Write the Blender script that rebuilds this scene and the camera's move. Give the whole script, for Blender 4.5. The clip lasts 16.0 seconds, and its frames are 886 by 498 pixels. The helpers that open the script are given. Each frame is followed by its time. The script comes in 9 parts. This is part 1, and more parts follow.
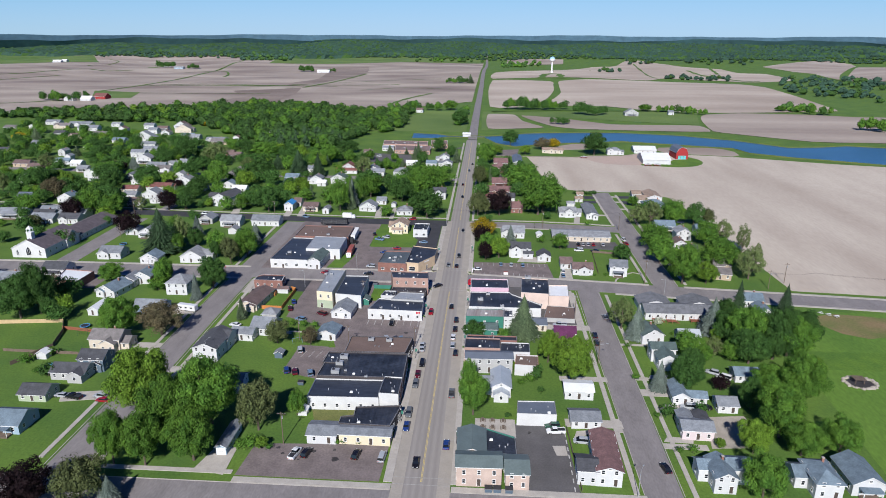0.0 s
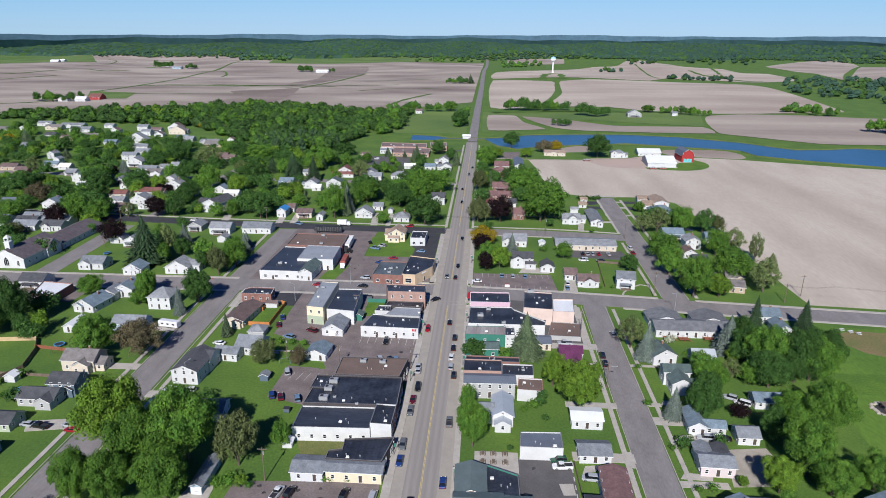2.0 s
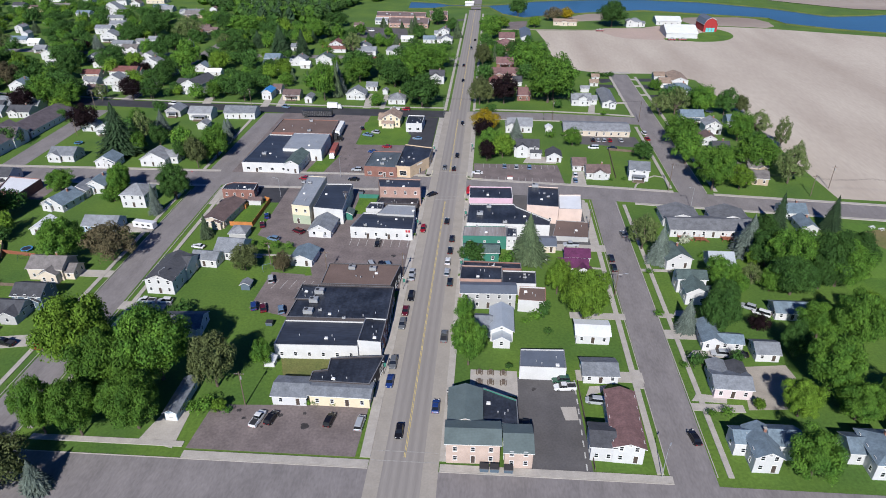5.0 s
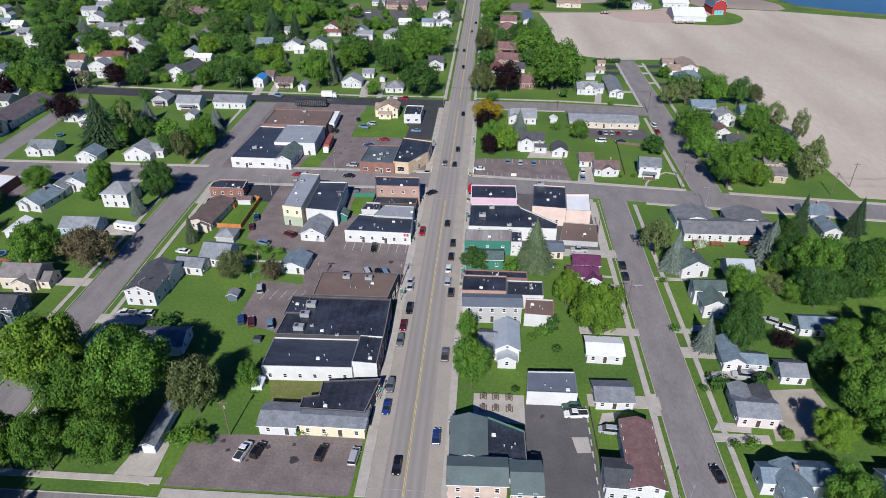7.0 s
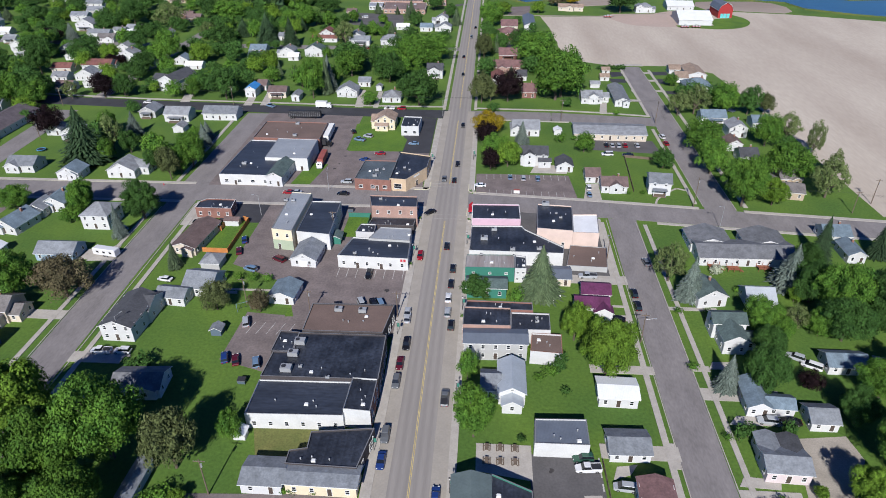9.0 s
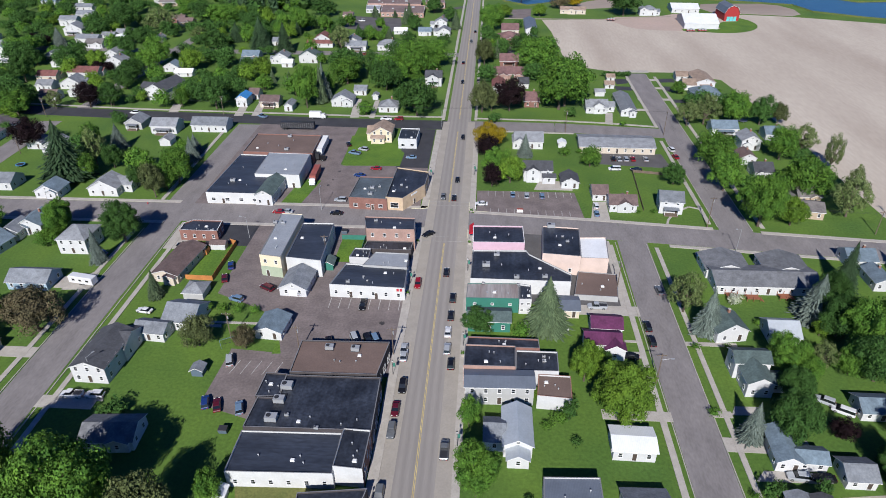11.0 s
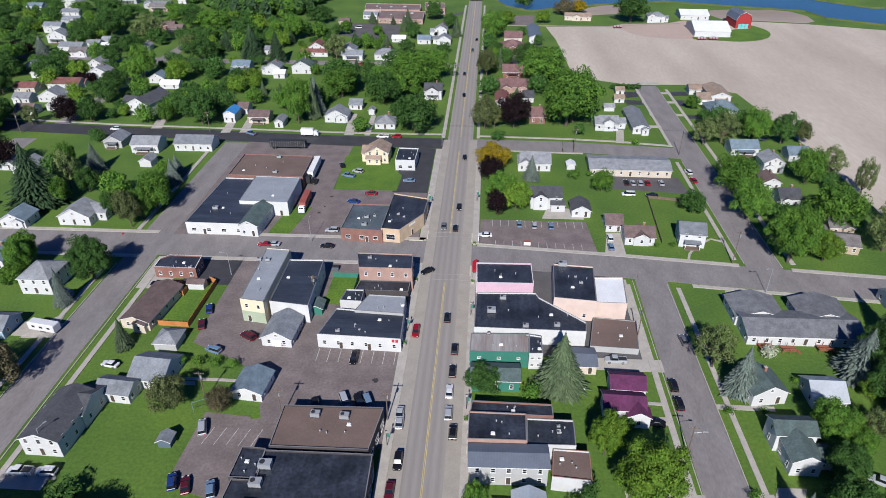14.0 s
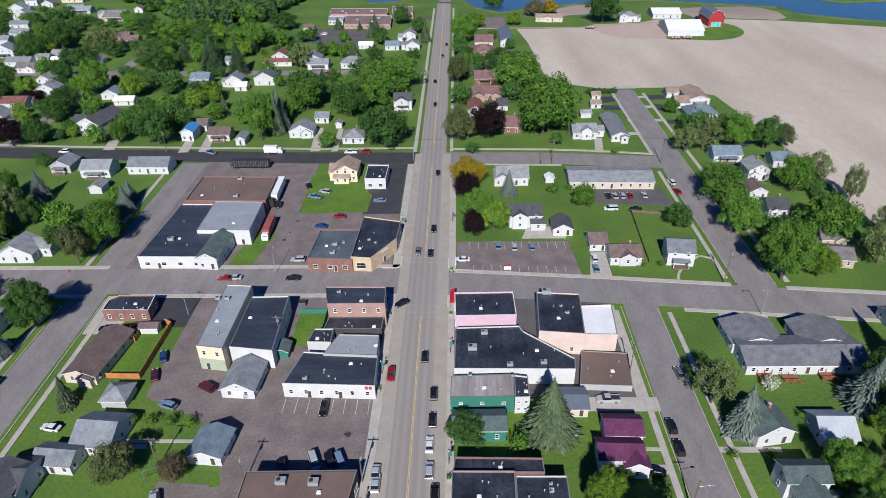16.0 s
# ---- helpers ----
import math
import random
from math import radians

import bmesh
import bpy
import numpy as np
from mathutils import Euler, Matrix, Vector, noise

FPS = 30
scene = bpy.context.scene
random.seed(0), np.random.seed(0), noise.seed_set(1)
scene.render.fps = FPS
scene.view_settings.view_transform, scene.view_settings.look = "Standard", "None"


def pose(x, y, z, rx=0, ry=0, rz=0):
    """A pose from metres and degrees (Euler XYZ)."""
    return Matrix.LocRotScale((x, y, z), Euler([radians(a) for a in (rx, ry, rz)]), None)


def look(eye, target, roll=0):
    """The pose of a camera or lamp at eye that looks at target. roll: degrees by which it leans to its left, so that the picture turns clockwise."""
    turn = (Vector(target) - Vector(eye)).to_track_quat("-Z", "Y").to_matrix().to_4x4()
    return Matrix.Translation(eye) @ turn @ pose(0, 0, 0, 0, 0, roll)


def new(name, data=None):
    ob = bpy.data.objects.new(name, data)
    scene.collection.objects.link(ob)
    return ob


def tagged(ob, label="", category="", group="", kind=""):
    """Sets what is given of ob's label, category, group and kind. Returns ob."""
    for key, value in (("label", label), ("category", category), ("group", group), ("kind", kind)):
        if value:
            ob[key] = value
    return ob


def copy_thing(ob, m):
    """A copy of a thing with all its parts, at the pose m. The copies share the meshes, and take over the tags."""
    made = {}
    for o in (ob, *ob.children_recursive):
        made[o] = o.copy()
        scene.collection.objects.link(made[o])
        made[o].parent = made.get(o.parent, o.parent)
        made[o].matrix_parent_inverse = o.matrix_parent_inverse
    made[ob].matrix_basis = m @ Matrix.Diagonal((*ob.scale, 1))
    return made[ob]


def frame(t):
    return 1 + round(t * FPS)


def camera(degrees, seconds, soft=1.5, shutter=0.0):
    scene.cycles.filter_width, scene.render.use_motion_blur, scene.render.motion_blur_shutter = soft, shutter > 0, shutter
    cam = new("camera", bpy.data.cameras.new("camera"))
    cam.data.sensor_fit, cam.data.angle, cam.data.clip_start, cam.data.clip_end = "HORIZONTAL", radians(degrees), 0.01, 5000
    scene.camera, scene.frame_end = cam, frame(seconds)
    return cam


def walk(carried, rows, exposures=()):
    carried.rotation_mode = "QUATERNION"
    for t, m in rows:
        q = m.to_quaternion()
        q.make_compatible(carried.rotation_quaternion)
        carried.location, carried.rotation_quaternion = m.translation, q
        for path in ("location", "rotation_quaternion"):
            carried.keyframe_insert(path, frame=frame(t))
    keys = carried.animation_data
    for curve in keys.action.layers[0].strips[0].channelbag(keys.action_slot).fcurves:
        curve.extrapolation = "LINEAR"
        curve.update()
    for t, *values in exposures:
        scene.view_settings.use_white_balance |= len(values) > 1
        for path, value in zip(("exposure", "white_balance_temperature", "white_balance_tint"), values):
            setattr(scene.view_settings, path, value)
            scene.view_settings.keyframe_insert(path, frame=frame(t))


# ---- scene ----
cam = camera(68.9, 16.0, soft=0.95)
PATH = [
    (0, (19.089, -284.439, 111.079), (18.966, -282.547, 110.443), 0.2),
    (0.5, (19.046, -280.264, 111.04), (18.923, -278.372, 110.404), 0.2),
    (1, (19.05, -275.99, 110.983), (18.927, -274.098, 110.347), 0.2),
    (1.5, (19.022, -271.873, 110.971), (18.898, -269.981, 110.335), 0.2),
    (2, (19.022, -267.898, 110.981), (18.898, -266.006, 110.344), 0.2),
    (2.5, (19.309, -264.032, 111.014), (19.183, -262.14, 110.377), 0.1),
    (3, (19.565, -260.295, 110.899), (19.437, -258.416, 110.223), -0.1),
    (3.5, (19.848, -256.543, 110.745), (19.72, -254.696, 109.99), -0.2),
    (4, (20.244, -252.798, 110.624), (20.114, -250.989, 109.78), -0.3),
    (4.5, (20.671, -248.891, 110.494), (20.539, -247.125, 109.564), -0.5),
    (4.7, (20.72, -247.297, 110.481), (20.588, -245.549, 109.517), -0.4),
    (7, (18.841, -229.303, 111.007), (18.72, -227.602, 109.962), -0.2),
    (7.5, (18.734, -225.413, 111.032), (18.612, -223.712, 109.988), -0.2),
    (8, (18.511, -221.505, 111.067), (18.39, -219.804, 110.023), -0.2),
    (8.5, (18.178, -217.751, 111.065), (18.058, -216.049, 110.021), -0.3),
    (9, (18.015, -213.912, 111.12), (17.894, -212.211, 110.075), -0.4),
    (11.5, (16.744, -194.279, 111.657), (16.625, -192.58, 110.608), -0.5),
    (12, (16.427, -190.41, 111.616), (16.308, -188.711, 110.567), -0.5),
    (12.5, (16.055, -186.731, 111.523), (15.937, -185.031, 110.476), -0.4),
    (13, (15.652, -183.01, 111.594), (15.535, -181.31, 110.546), -0.4),
    (13.5, (15.364, -179.246, 111.701), (15.246, -177.547, 110.652), -0.4),
    (14, (15.197, -175.608, 111.751), (15.08, -173.909, 110.702), -0.4),
    (14.5, (15.117, -171.513, 111.791), (14.998, -169.814, 110.742), -0.5),
    (15, (15.117, -167.4, 111.852), (15.037, -165.7, 110.801), -0.8),
    (15.5, (15.025, -163.144, 111.913), (14.972, -161.444, 110.861), -1.0),
    (16, (15.04, -159.113, 111.953), (14.994, -157.413, 110.9), -1.1),
]
walk(cam, [(t, look(e, g, r)) for t, e, g, r in PATH], exposures=((0.0, 0.45, 6500, 14), (16.0, 0.45, 6500, 14)))
# world, sun and exposure
SUN_AZ, SUN_EL = 5.0, 36.0
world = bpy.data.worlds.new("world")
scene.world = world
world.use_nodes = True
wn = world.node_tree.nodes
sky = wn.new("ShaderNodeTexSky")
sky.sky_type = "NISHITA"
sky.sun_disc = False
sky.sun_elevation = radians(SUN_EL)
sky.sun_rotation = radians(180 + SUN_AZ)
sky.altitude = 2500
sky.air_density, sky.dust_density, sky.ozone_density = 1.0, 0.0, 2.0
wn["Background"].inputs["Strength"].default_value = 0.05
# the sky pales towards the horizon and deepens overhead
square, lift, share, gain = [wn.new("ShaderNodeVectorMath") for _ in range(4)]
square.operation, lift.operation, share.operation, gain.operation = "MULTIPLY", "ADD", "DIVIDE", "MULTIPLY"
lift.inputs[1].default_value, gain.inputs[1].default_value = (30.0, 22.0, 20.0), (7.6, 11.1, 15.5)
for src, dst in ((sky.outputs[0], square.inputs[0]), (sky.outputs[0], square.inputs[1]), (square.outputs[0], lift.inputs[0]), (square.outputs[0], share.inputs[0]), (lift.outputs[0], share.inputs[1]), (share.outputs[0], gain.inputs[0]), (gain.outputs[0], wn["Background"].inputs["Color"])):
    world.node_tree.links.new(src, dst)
sun = new("sun", bpy.data.lights.new("sun", "SUN"))
sun.data.energy, sun.data.angle, sun.data.color = 5.0, radians(0.55), (0.99, 1.0, 0.975)
ca, sa = math.cos(radians(SUN_EL)), math.sin(radians(SUN_EL))
sun.matrix_basis = look((0, 0, 300), (math.sin(radians(SUN_AZ)) * ca, math.cos(radians(SUN_AZ)) * ca, 300 - sa))


# ---- materials ----
DEPTH = 0.78  # base colours below are noted for a bright day; this sets them to the exposure


def mat(name, col, rough=0.85, var=0.15, scale=0.4, fine=6.0, bump=0.0, metal=0.0, col2=None, island=0.0, rand=0.0, stretch=None, spec=0.3, wave=None, transl=0.0):
    """A procedural material: a base colour with stains at a large and grain at a small scale."""
    col = tuple(c * DEPTH for c in col)
    col2 = col2 and tuple(c * DEPTH for c in col2)
    m = bpy.data.materials.new(name)
    m.use_nodes = True
    nt = m.node_tree
    N, L = nt.nodes, nt.links
    b = N["Principled BSDF"]
    b.inputs["Roughness"].default_value = rough
    b.inputs["Metallic"].default_value = metal
    b.inputs["Specular IOR Level"].default_value = spec
    geo = N.new("ShaderNodeNewGeometry")
    src = geo.outputs["Position"]
    if stretch:
        mp = N.new("ShaderNodeMapping")
        mp.inputs["Scale"].default_value = stretch
        L.new(src, mp.inputs[0])
        src = mp.outputs[0]
    n1, n2 = N.new("ShaderNodeTexNoise"), N.new("ShaderNodeTexNoise")
    n1.inputs["Scale"].default_value, n1.inputs["Detail"].default_value = scale, 5
    n2.inputs["Scale"].default_value, n2.inputs["Detail"].default_value = fine, 3
    L.new(src, n1.inputs["Vector"])
    L.new(src, n2.inputs["Vector"])
    ramp = N.new("ShaderNodeMapRange")
    ramp.inputs["From Min"].default_value, ramp.inputs["From Max"].default_value = 0.32, 0.68
    L.new(n1.outputs[0], ramp.inputs[0])
    mix = N.new("ShaderNodeMix")
    mix.data_type = "RGBA"
    c2 = col2 or tuple(c * (1 - var) for c in col)
    c1 = tuple(min(1, c * (1 + (0 if col2 else var))) for c in col)
    mix.inputs[6].default_value, mix.inputs[7].default_value = (*c2, 1), (*c1, 1)
    L.new(ramp.outputs[0], mix.inputs[0])
    fineness = N.new("ShaderNodeMapRange")
    fineness.inputs["From Min"].default_value, fineness.inputs["From Max"].default_value = 0.3, 0.7
    fineness.inputs["To Min"].default_value, fineness.inputs["To Max"].default_value = 1 - var * 0.8, 1 + var * 0.8
    L.new(n2.outputs[0], fineness.inputs[0])
    value = fineness.outputs[0]
    for amount, node, out in ((island, "ShaderNodeNewGeometry", "Random Per Island"), (rand, "ShaderNodeObjectInfo", "Random")):
        if amount:
            r = N.new(node)
            rr = N.new("ShaderNodeMapRange")
            rr.inputs["To Min"].default_value, rr.inputs["To Max"].default_value = 1 - amount, 1 + amount
            L.new(r.outputs[out], rr.inputs[0])
            mu = N.new("ShaderNodeMath")
            mu.operation = "MULTIPLY"
            L.new(value, mu.inputs[0])
            L.new(rr.outputs[0], mu.inputs[1])
            value = mu.outputs[0]
    if wave:
        w = N.new("ShaderNodeTexWave")
        w.wave_type, w.bands_direction, w.wave_profile = "BANDS", wave[0], wave[3] if len(wave) > 3 else "SAW"
        w.inputs["Scale"].default_value = wave[1]
        L.new(geo.outputs["Position"], w.inputs["Vector"])
        wr = N.new("ShaderNodeMapRange")
        wr.inputs["To Min"].default_value, wr.inputs["To Max"].default_value = 1 - wave[2], 1 + wave[2]
        L.new(w.outputs["Fac"], wr.inputs[0])
        mu = N.new("ShaderNodeMath")
        mu.operation = "MULTIPLY"
        L.new(value, mu.inputs[0])
        L.new(wr.outputs[0], mu.inputs[1])
        value = mu.outputs[0]
    hsv = N.new("ShaderNodeHueSaturation")
    L.new(mix.outputs[2], hsv.inputs["Color"])
    L.new(value, hsv.inputs["Value"])
    L.new(hsv.outputs[0], b.inputs["Base Color"])
    if bump:
        bp = N.new("ShaderNodeBump")
        bp.inputs["Strength"].default_value, bp.inputs["Distance"].default_value = bump, 0.1
        L.new(n2.outputs[0], bp.inputs["Height"])
        L.new(bp.outputs[0], b.inputs["Normal"])
    if transl:
        t = N.new("ShaderNodeBsdfTranslucent")
        L.new(hsv.outputs[0], t.inputs["Color"])
        mx = N.new("ShaderNodeMixShader")
        mx.inputs[0].default_value = transl
        L.new(b.outputs[0], mx.inputs[1])
        L.new(t.outputs[0], mx.inputs[2])
        L.new(mx.outputs[0], N["Material Output"].inputs["Surface"])
    return m


GRASS = mat("grass", (0.108, 0.188, 0.026), 0.95, 0.22, 0.045, 1.3, 0.8, col2=(0.066, 0.138, 0.023))
LAWN = mat("lawn", (0.112, 0.204, 0.021), 0.95, 0.3, 0.1, 1.5, 0.8, col2=(0.07, 0.15, 0.019))
PARK = mat("park_grass", (0.118, 0.218, 0.028), 0.95, 0.2, 0.03, 1.0, 0.5, col2=(0.083, 0.17, 0.022), stretch=(1, 0.4, 1))
MEADOW = mat("meadow", (0.145, 0.215, 0.052), 0.95, 0.2, 0.01, 0.6, 0.4, col2=(0.09, 0.155, 0.035))
DRYGRASS = mat("dry_grass", (0.19, 0.18, 0.06), 0.95, 0.25, 0.15, 2.0, 0.4, col2=(0.1, 0.13, 0.035))
SOIL = mat("ploughed_soil", (0.455, 0.388, 0.32), 0.95, 0.09, 0.006, 0.25, 0.2, col2=(0.22, 0.17, 0.145), stretch=(0.6, 1.3, 1))
FIELD = mat("tan_soil", (0.55, 0.478, 0.395), 0.95, 0.08, 0.016, 0.4, 0.35, col2=(0.42, 0.35, 0.285), stretch=(1.9, 0.4, 1))
DIRT = mat("reddish_dirt", (0.50, 0.375, 0.315), 0.95, 0.08, 0.03, 0.5, 0.3, col2=(0.42, 0.335, 0.28))
SOIL2 = mat("dry_soil", (0.465, 0.398, 0.33), 0.95, 0.09, 0.007, 0.2, 0.2, col2=(0.27, 0.21, 0.175), stretch=(0.5, 1.4, 1))
PALESOIL = mat("pale_dry_soil", (0.53, 0.45, 0.37), 0.95, 0.09, 0.006, 0.2, 0.2, col2=(0.36, 0.29, 0.235), stretch=(0.5, 1.4, 1))
DAMPSOIL = mat("damp_soil", (0.30, 0.24, 0.20), 0.9, 0.2, 0.01, 0.2, 0.2, col2=(0.19, 0.145, 0.12), stretch=(0.6, 1.3, 1))
SOIL3 = mat("dark_soil", (0.45, 0.38, 0.315), 0.95, 0.1, 0.0042, 0.2, 0.2, col2=(0.25, 0.195, 0.165), stretch=(0.5, 2.2, 1))
ASPHALT = mat("asphalt", (0.225, 0.205, 0.2), 0.9, 0.13, 0.25, 2.0, 0.2, stretch=(1, 0.35, 1))
ROAD = mat("worn_road", (0.285, 0.26, 0.238), 0.9, 0.06, 0.12, 2.5, 0.2, stretch=(1.6, 0.12, 1), wave=("X", 0.165, 0.07, "SIN"))
CONCRETE_ROAD = mat("parking_lane_concrete", (0.36, 0.325, 0.28), 0.9, 0.07, 0.25, 2.0, 0.2)
NEW_ASPHALT = mat("fresh_asphalt", (0.05, 0.05, 0.056), 0.8, 0.15, 0.2, 3.0, 0.2)
LOT = mat("lot_asphalt", (0.185, 0.152, 0.145), 0.92, 0.17, 0.2, 1.6, 0.2)
LOT_DARK = mat("lot_dark", (0.11, 0.104, 0.104), 0.9, 0.15, 0.15, 2.0, 0.2)
CONCRETE = mat("concrete", (0.43, 0.395, 0.35), 0.9, 0.1, 0.4, 3.0, 0.2)
GRAVEL = mat("gravel", (0.36, 0.32, 0.27), 0.95, 0.15, 0.2, 3.0, 0.4)
YELLOW = mat("yellow_paint", (0.60, 0.46, 0.17), 0.8, 0.2, 0.8, 5.0)
WHITE_LINE = mat("white_paint_line", (0.46, 0.45, 0.43), 0.8, 0.25, 1.0, 5.0)
WATER = mat("water", (0.03, 0.088, 0.17), 0.3, 0.2, 0.01, 0.35, 0.25, spec=0.4)


# ---- building blocks ----
class M:
    """Gathers vertices and faces, each face with a material, into one mesh."""

    def __init__(self):
        self.v, self.f, self.k, self.mats = [], [], [], []

    def face(self, pts, mt=None):
        n = len(self.v)
        self.v += [tuple(p) for p in pts]
        self.f.append(tuple(range(n, n + len(pts))))
        if mt not in self.mats:
            self.mats.append(mt)
        self.k.append(self.mats.index(mt))

    def box(self, x0, y0, z0, x1, y1, z1, mt=None):
        a = [(x0, y0), (x1, y0), (x1, y1), (x0, y1)]
        self.prism(a, z0, z1, mt)

    def prism(self, poly, z0, z1, mt=None, top=None):
        n = len(poly)
        self.face([(x, y, z1) for x, y in poly], top or mt)
        self.face([(x, y, z0) for x, y in reversed(poly)], mt)
        for i in range(n):
            (ax, ay), (bx, by) = poly[i], poly[(i + 1) % n]
            self.face([(ax, ay, z0), (bx, by, z0), (bx, by, z1), (ax, ay, z1)], mt)

    def tube(self, a, b, r0, r1, n=6, mt=None, cap=True):
        a, b = Vector(a), Vector(b)
        d = (b - a).normalized()
        u = d.orthogonal().normalized()
        w = d.cross(u)
        ring = [(math.cos(2 * math.pi * i / n), math.sin(2 * math.pi * i / n)) for i in range(n)]
        A = [a + (u * c + w * s) * r0 for c, s in ring]
        B = [b + (u * c + w * s) * r1 for c, s in ring]
        for i in range(n):
            j = (i + 1) % n
            self.face([A[i], A[j], B[j], B[i]], mt)
        if cap:
            self.face(B, mt)
            self.face(A[::-1], mt)

    def loft(self, rings, mt=None, cap=True):
        for A, B in zip(rings, rings[1:]):
            n = len(A)
            for i in range(n):
                j = (i + 1) % n
                self.face([A[i], A[j], B[j], B[i]], mt)
        if cap:
            self.face(rings[-1], mt)
            self.face(rings[0][::-1], mt)

    def mesh(self, name):
        me = bpy.data.meshes.new(name)
        me.from_pydata(self.v, [], self.f)
        for m in self.mats:
            me.materials.append(m)
        me.polygons.foreach_set("material_index", self.k)
        me.update()
        return me

    def ob(self, name, parent=None, label="", smooth=False):
        return part(name, self.mesh(name), parent, label, smooth)


def part(name, mesh, parent=None, label="", smooth=False):
    ob = new(name, mesh)
    if smooth:
        mesh.shade_smooth()
    if parent:
        ob.parent = parent
    if label:
        ob["label"] = label
    return ob


def root(name, x, y, rot=0.0):
    ob = new(name)
    ob.matrix_basis = pose(x, y, terrain(x, y), 0, 0, rot)
    ob.empty_display_size = 0.5
    return ob


def ss(a, b, x):
    t = min(1.0, max(0.0, (x - a) / (b - a)))
    return t * t * (3 - 2 * t)


def terrain(x, y):
    """Height of the land: level in the town, rolling and rising towards the far ridges."""
    far = ss(780, 2100, y + 0.15 * abs(x))
    if far == 0:
        return 0.0
    n = 6 * math.sin(x * 0.0043 + 1.3) * math.sin(y * 0.0047 + 0.5) + 3 * math.sin(x * 0.0091 + y * 0.0034 + 2.0) + 1.5 * math.sin(x * 0.017 - y * 0.011)
    ridge = 36 * ss(1900, 4300, y + 0.05 * x) + ss(2300, 3300, y) * (11 * math.sin(x * 0.0031 + 0.7) * math.sin(y * 0.0026) + 6 * math.sin(x * 0.0077 + y * 0.002))
    return far * (n + 1) + ridge


def slab(name, poly, z, mt, label="", cat="", thick=0.12, top=None):
    m = M()
    m.prism(poly, z - thick, z, mt, top)
    ob = m.ob(name)
    return tagged(ob, label, cat, kind="structure")


def rect(x0, y0, x1, y1):
    return [(x0, y0), (x1, y0), (x1, y1), (x0, y1)]


def strip(ax, ay, bx, by, w):
    """A straight band of width w from a to b, as a polygon."""
    d = Vector((bx - ax, by - ay)).normalized()
    n = Vector((-d.y, d.x)) * w / 2
    return [(ax - n.x, ay - n.y), (bx - n.x, by - n.y), (bx + n.x, by + n.y), (ax + n.x, ay + n.y)]


def patch(name, c, mt, label, cat, lift=0.5, n=24):
    """A four-cornered piece of land, draped over the terrain."""
    m = M()
    a, b, c2, d = [Vector(p) for p in c]
    P = [[None] * (n + 1) for _ in range(n + 1)]
    for i in range(n + 1):
        for j in range(n + 1):
            u, v = i / n, j / n
            p = a * (1 - u) * (1 - v) + b * u * (1 - v) + c2 * u * v + d * (1 - u) * v
            P[i][j] = len(m.v)
            m.v.append((p.x, p.y, terrain(p.x, p.y) + lift))
    m.mats = [mt]
    for i in range(n):
        for j in range(n):
            m.f.append((P[i][j], P[i + 1][j], P[i + 1][j + 1], P[i][j + 1]))
            m.k.append(0)
    return tagged(m.ob(name, None, "", True), label, cat, kind="structure")


def drape(name, outline, mt, label, cat, lift=0.5, cell=45.0):
    """A piece of land with a softly curved outline, laid over the terrain."""
    P, line = [Vector(p) for p in outline], []
    n = len(P)
    for i in range(n):
        a, b, c, d = P[i - 1], P[i], P[(i + 1) % n], P[(i + 2) % n]
        for k in range(4):
            t = k / 4
            line.append(b.lerp(c, t) * 0.5 + 0.25 * ((2 * b) + (c - a) * t + (2 * a - 5 * b + 4 * c - d) * t * t + (3 * b - a - 3 * c + d) * t ** 3))
    bm = bmesh.new()
    bm.faces.new([bm.verts.new((p.x, p.y, 0)) for p in line])
    for axis in (0, 1):
        lo, hi = min(p[axis] for p in line), max(p[axis] for p in line)
        for k in range(1, int((hi - lo) / cell) + 1):
            co, no = [0, 0, 0], [0, 0, 0]
            co[axis], no[axis] = lo + k * cell, 1
            bmesh.ops.bisect_plane(bm, geom=bm.verts[:] + bm.edges[:] + bm.faces[:], plane_co=co, plane_no=no)
    bm.normal_update()
    up = sum(f.normal.z for f in bm.faces) > 0
    m = M()
    m.mats = [mt]
    bm.verts.index_update()
    m.v = [(v.co.x, v.co.y, terrain(v.co.x, v.co.y) + lift) for v in bm.verts]
    for f in bm.faces:
        ids = [v.index for v in f.verts]
        m.f.append(tuple(ids if up else ids[::-1]))
        m.k.append(0)
    bm.free()
    return tagged(m.ob(name, None, "", True), label, cat, kind="structure")


def waterway(pts, w):
    """A curving green grassed strip through the fields."""
    m = M()
    P = [Vector(p) for p in pts]
    line = []
    for i in range(len(P) - 1):
        a, b, c, d = P[max(0, i - 1)], P[i], P[i + 1], P[min(len(P) - 1, i + 2)]
        for k in range(8):
            t = k / 8
            line.append(0.5 * ((2 * b) + (c - a) * t + (2 * a - 5 * b + 4 * c - d) * t * t + (3 * b - a - 3 * c + d) * t ** 3))
    line.append(P[-1])
    side = []
    for i, p in enumerate(line):
        q = (line[min(i + 1, len(line) - 1)] - line[max(0, i - 1)]).normalized()
        n = Vector((-q.y, q.x)) * w / 2 * (0.8 + 0.3 * math.sin(i * 1.7))
        side.append((p - n, p + n))
    for (a, b), (c, d) in zip(side, side[1:]):
        m.face([(v.x, v.y, terrain(v.x, v.y) + 0.9) for v in (a, c, d, b)], GRASS)
    return tagged(m.ob("waterway"), "curving green grassed strip in a field", "grass strip", kind="structure")


# ---- materials of things ----
def siding(name, col):
    return mat(name, col, 0.7, 0.05, 0.6, 4.0, wave=("Z", 1.6, 0.05), rand=0.05)


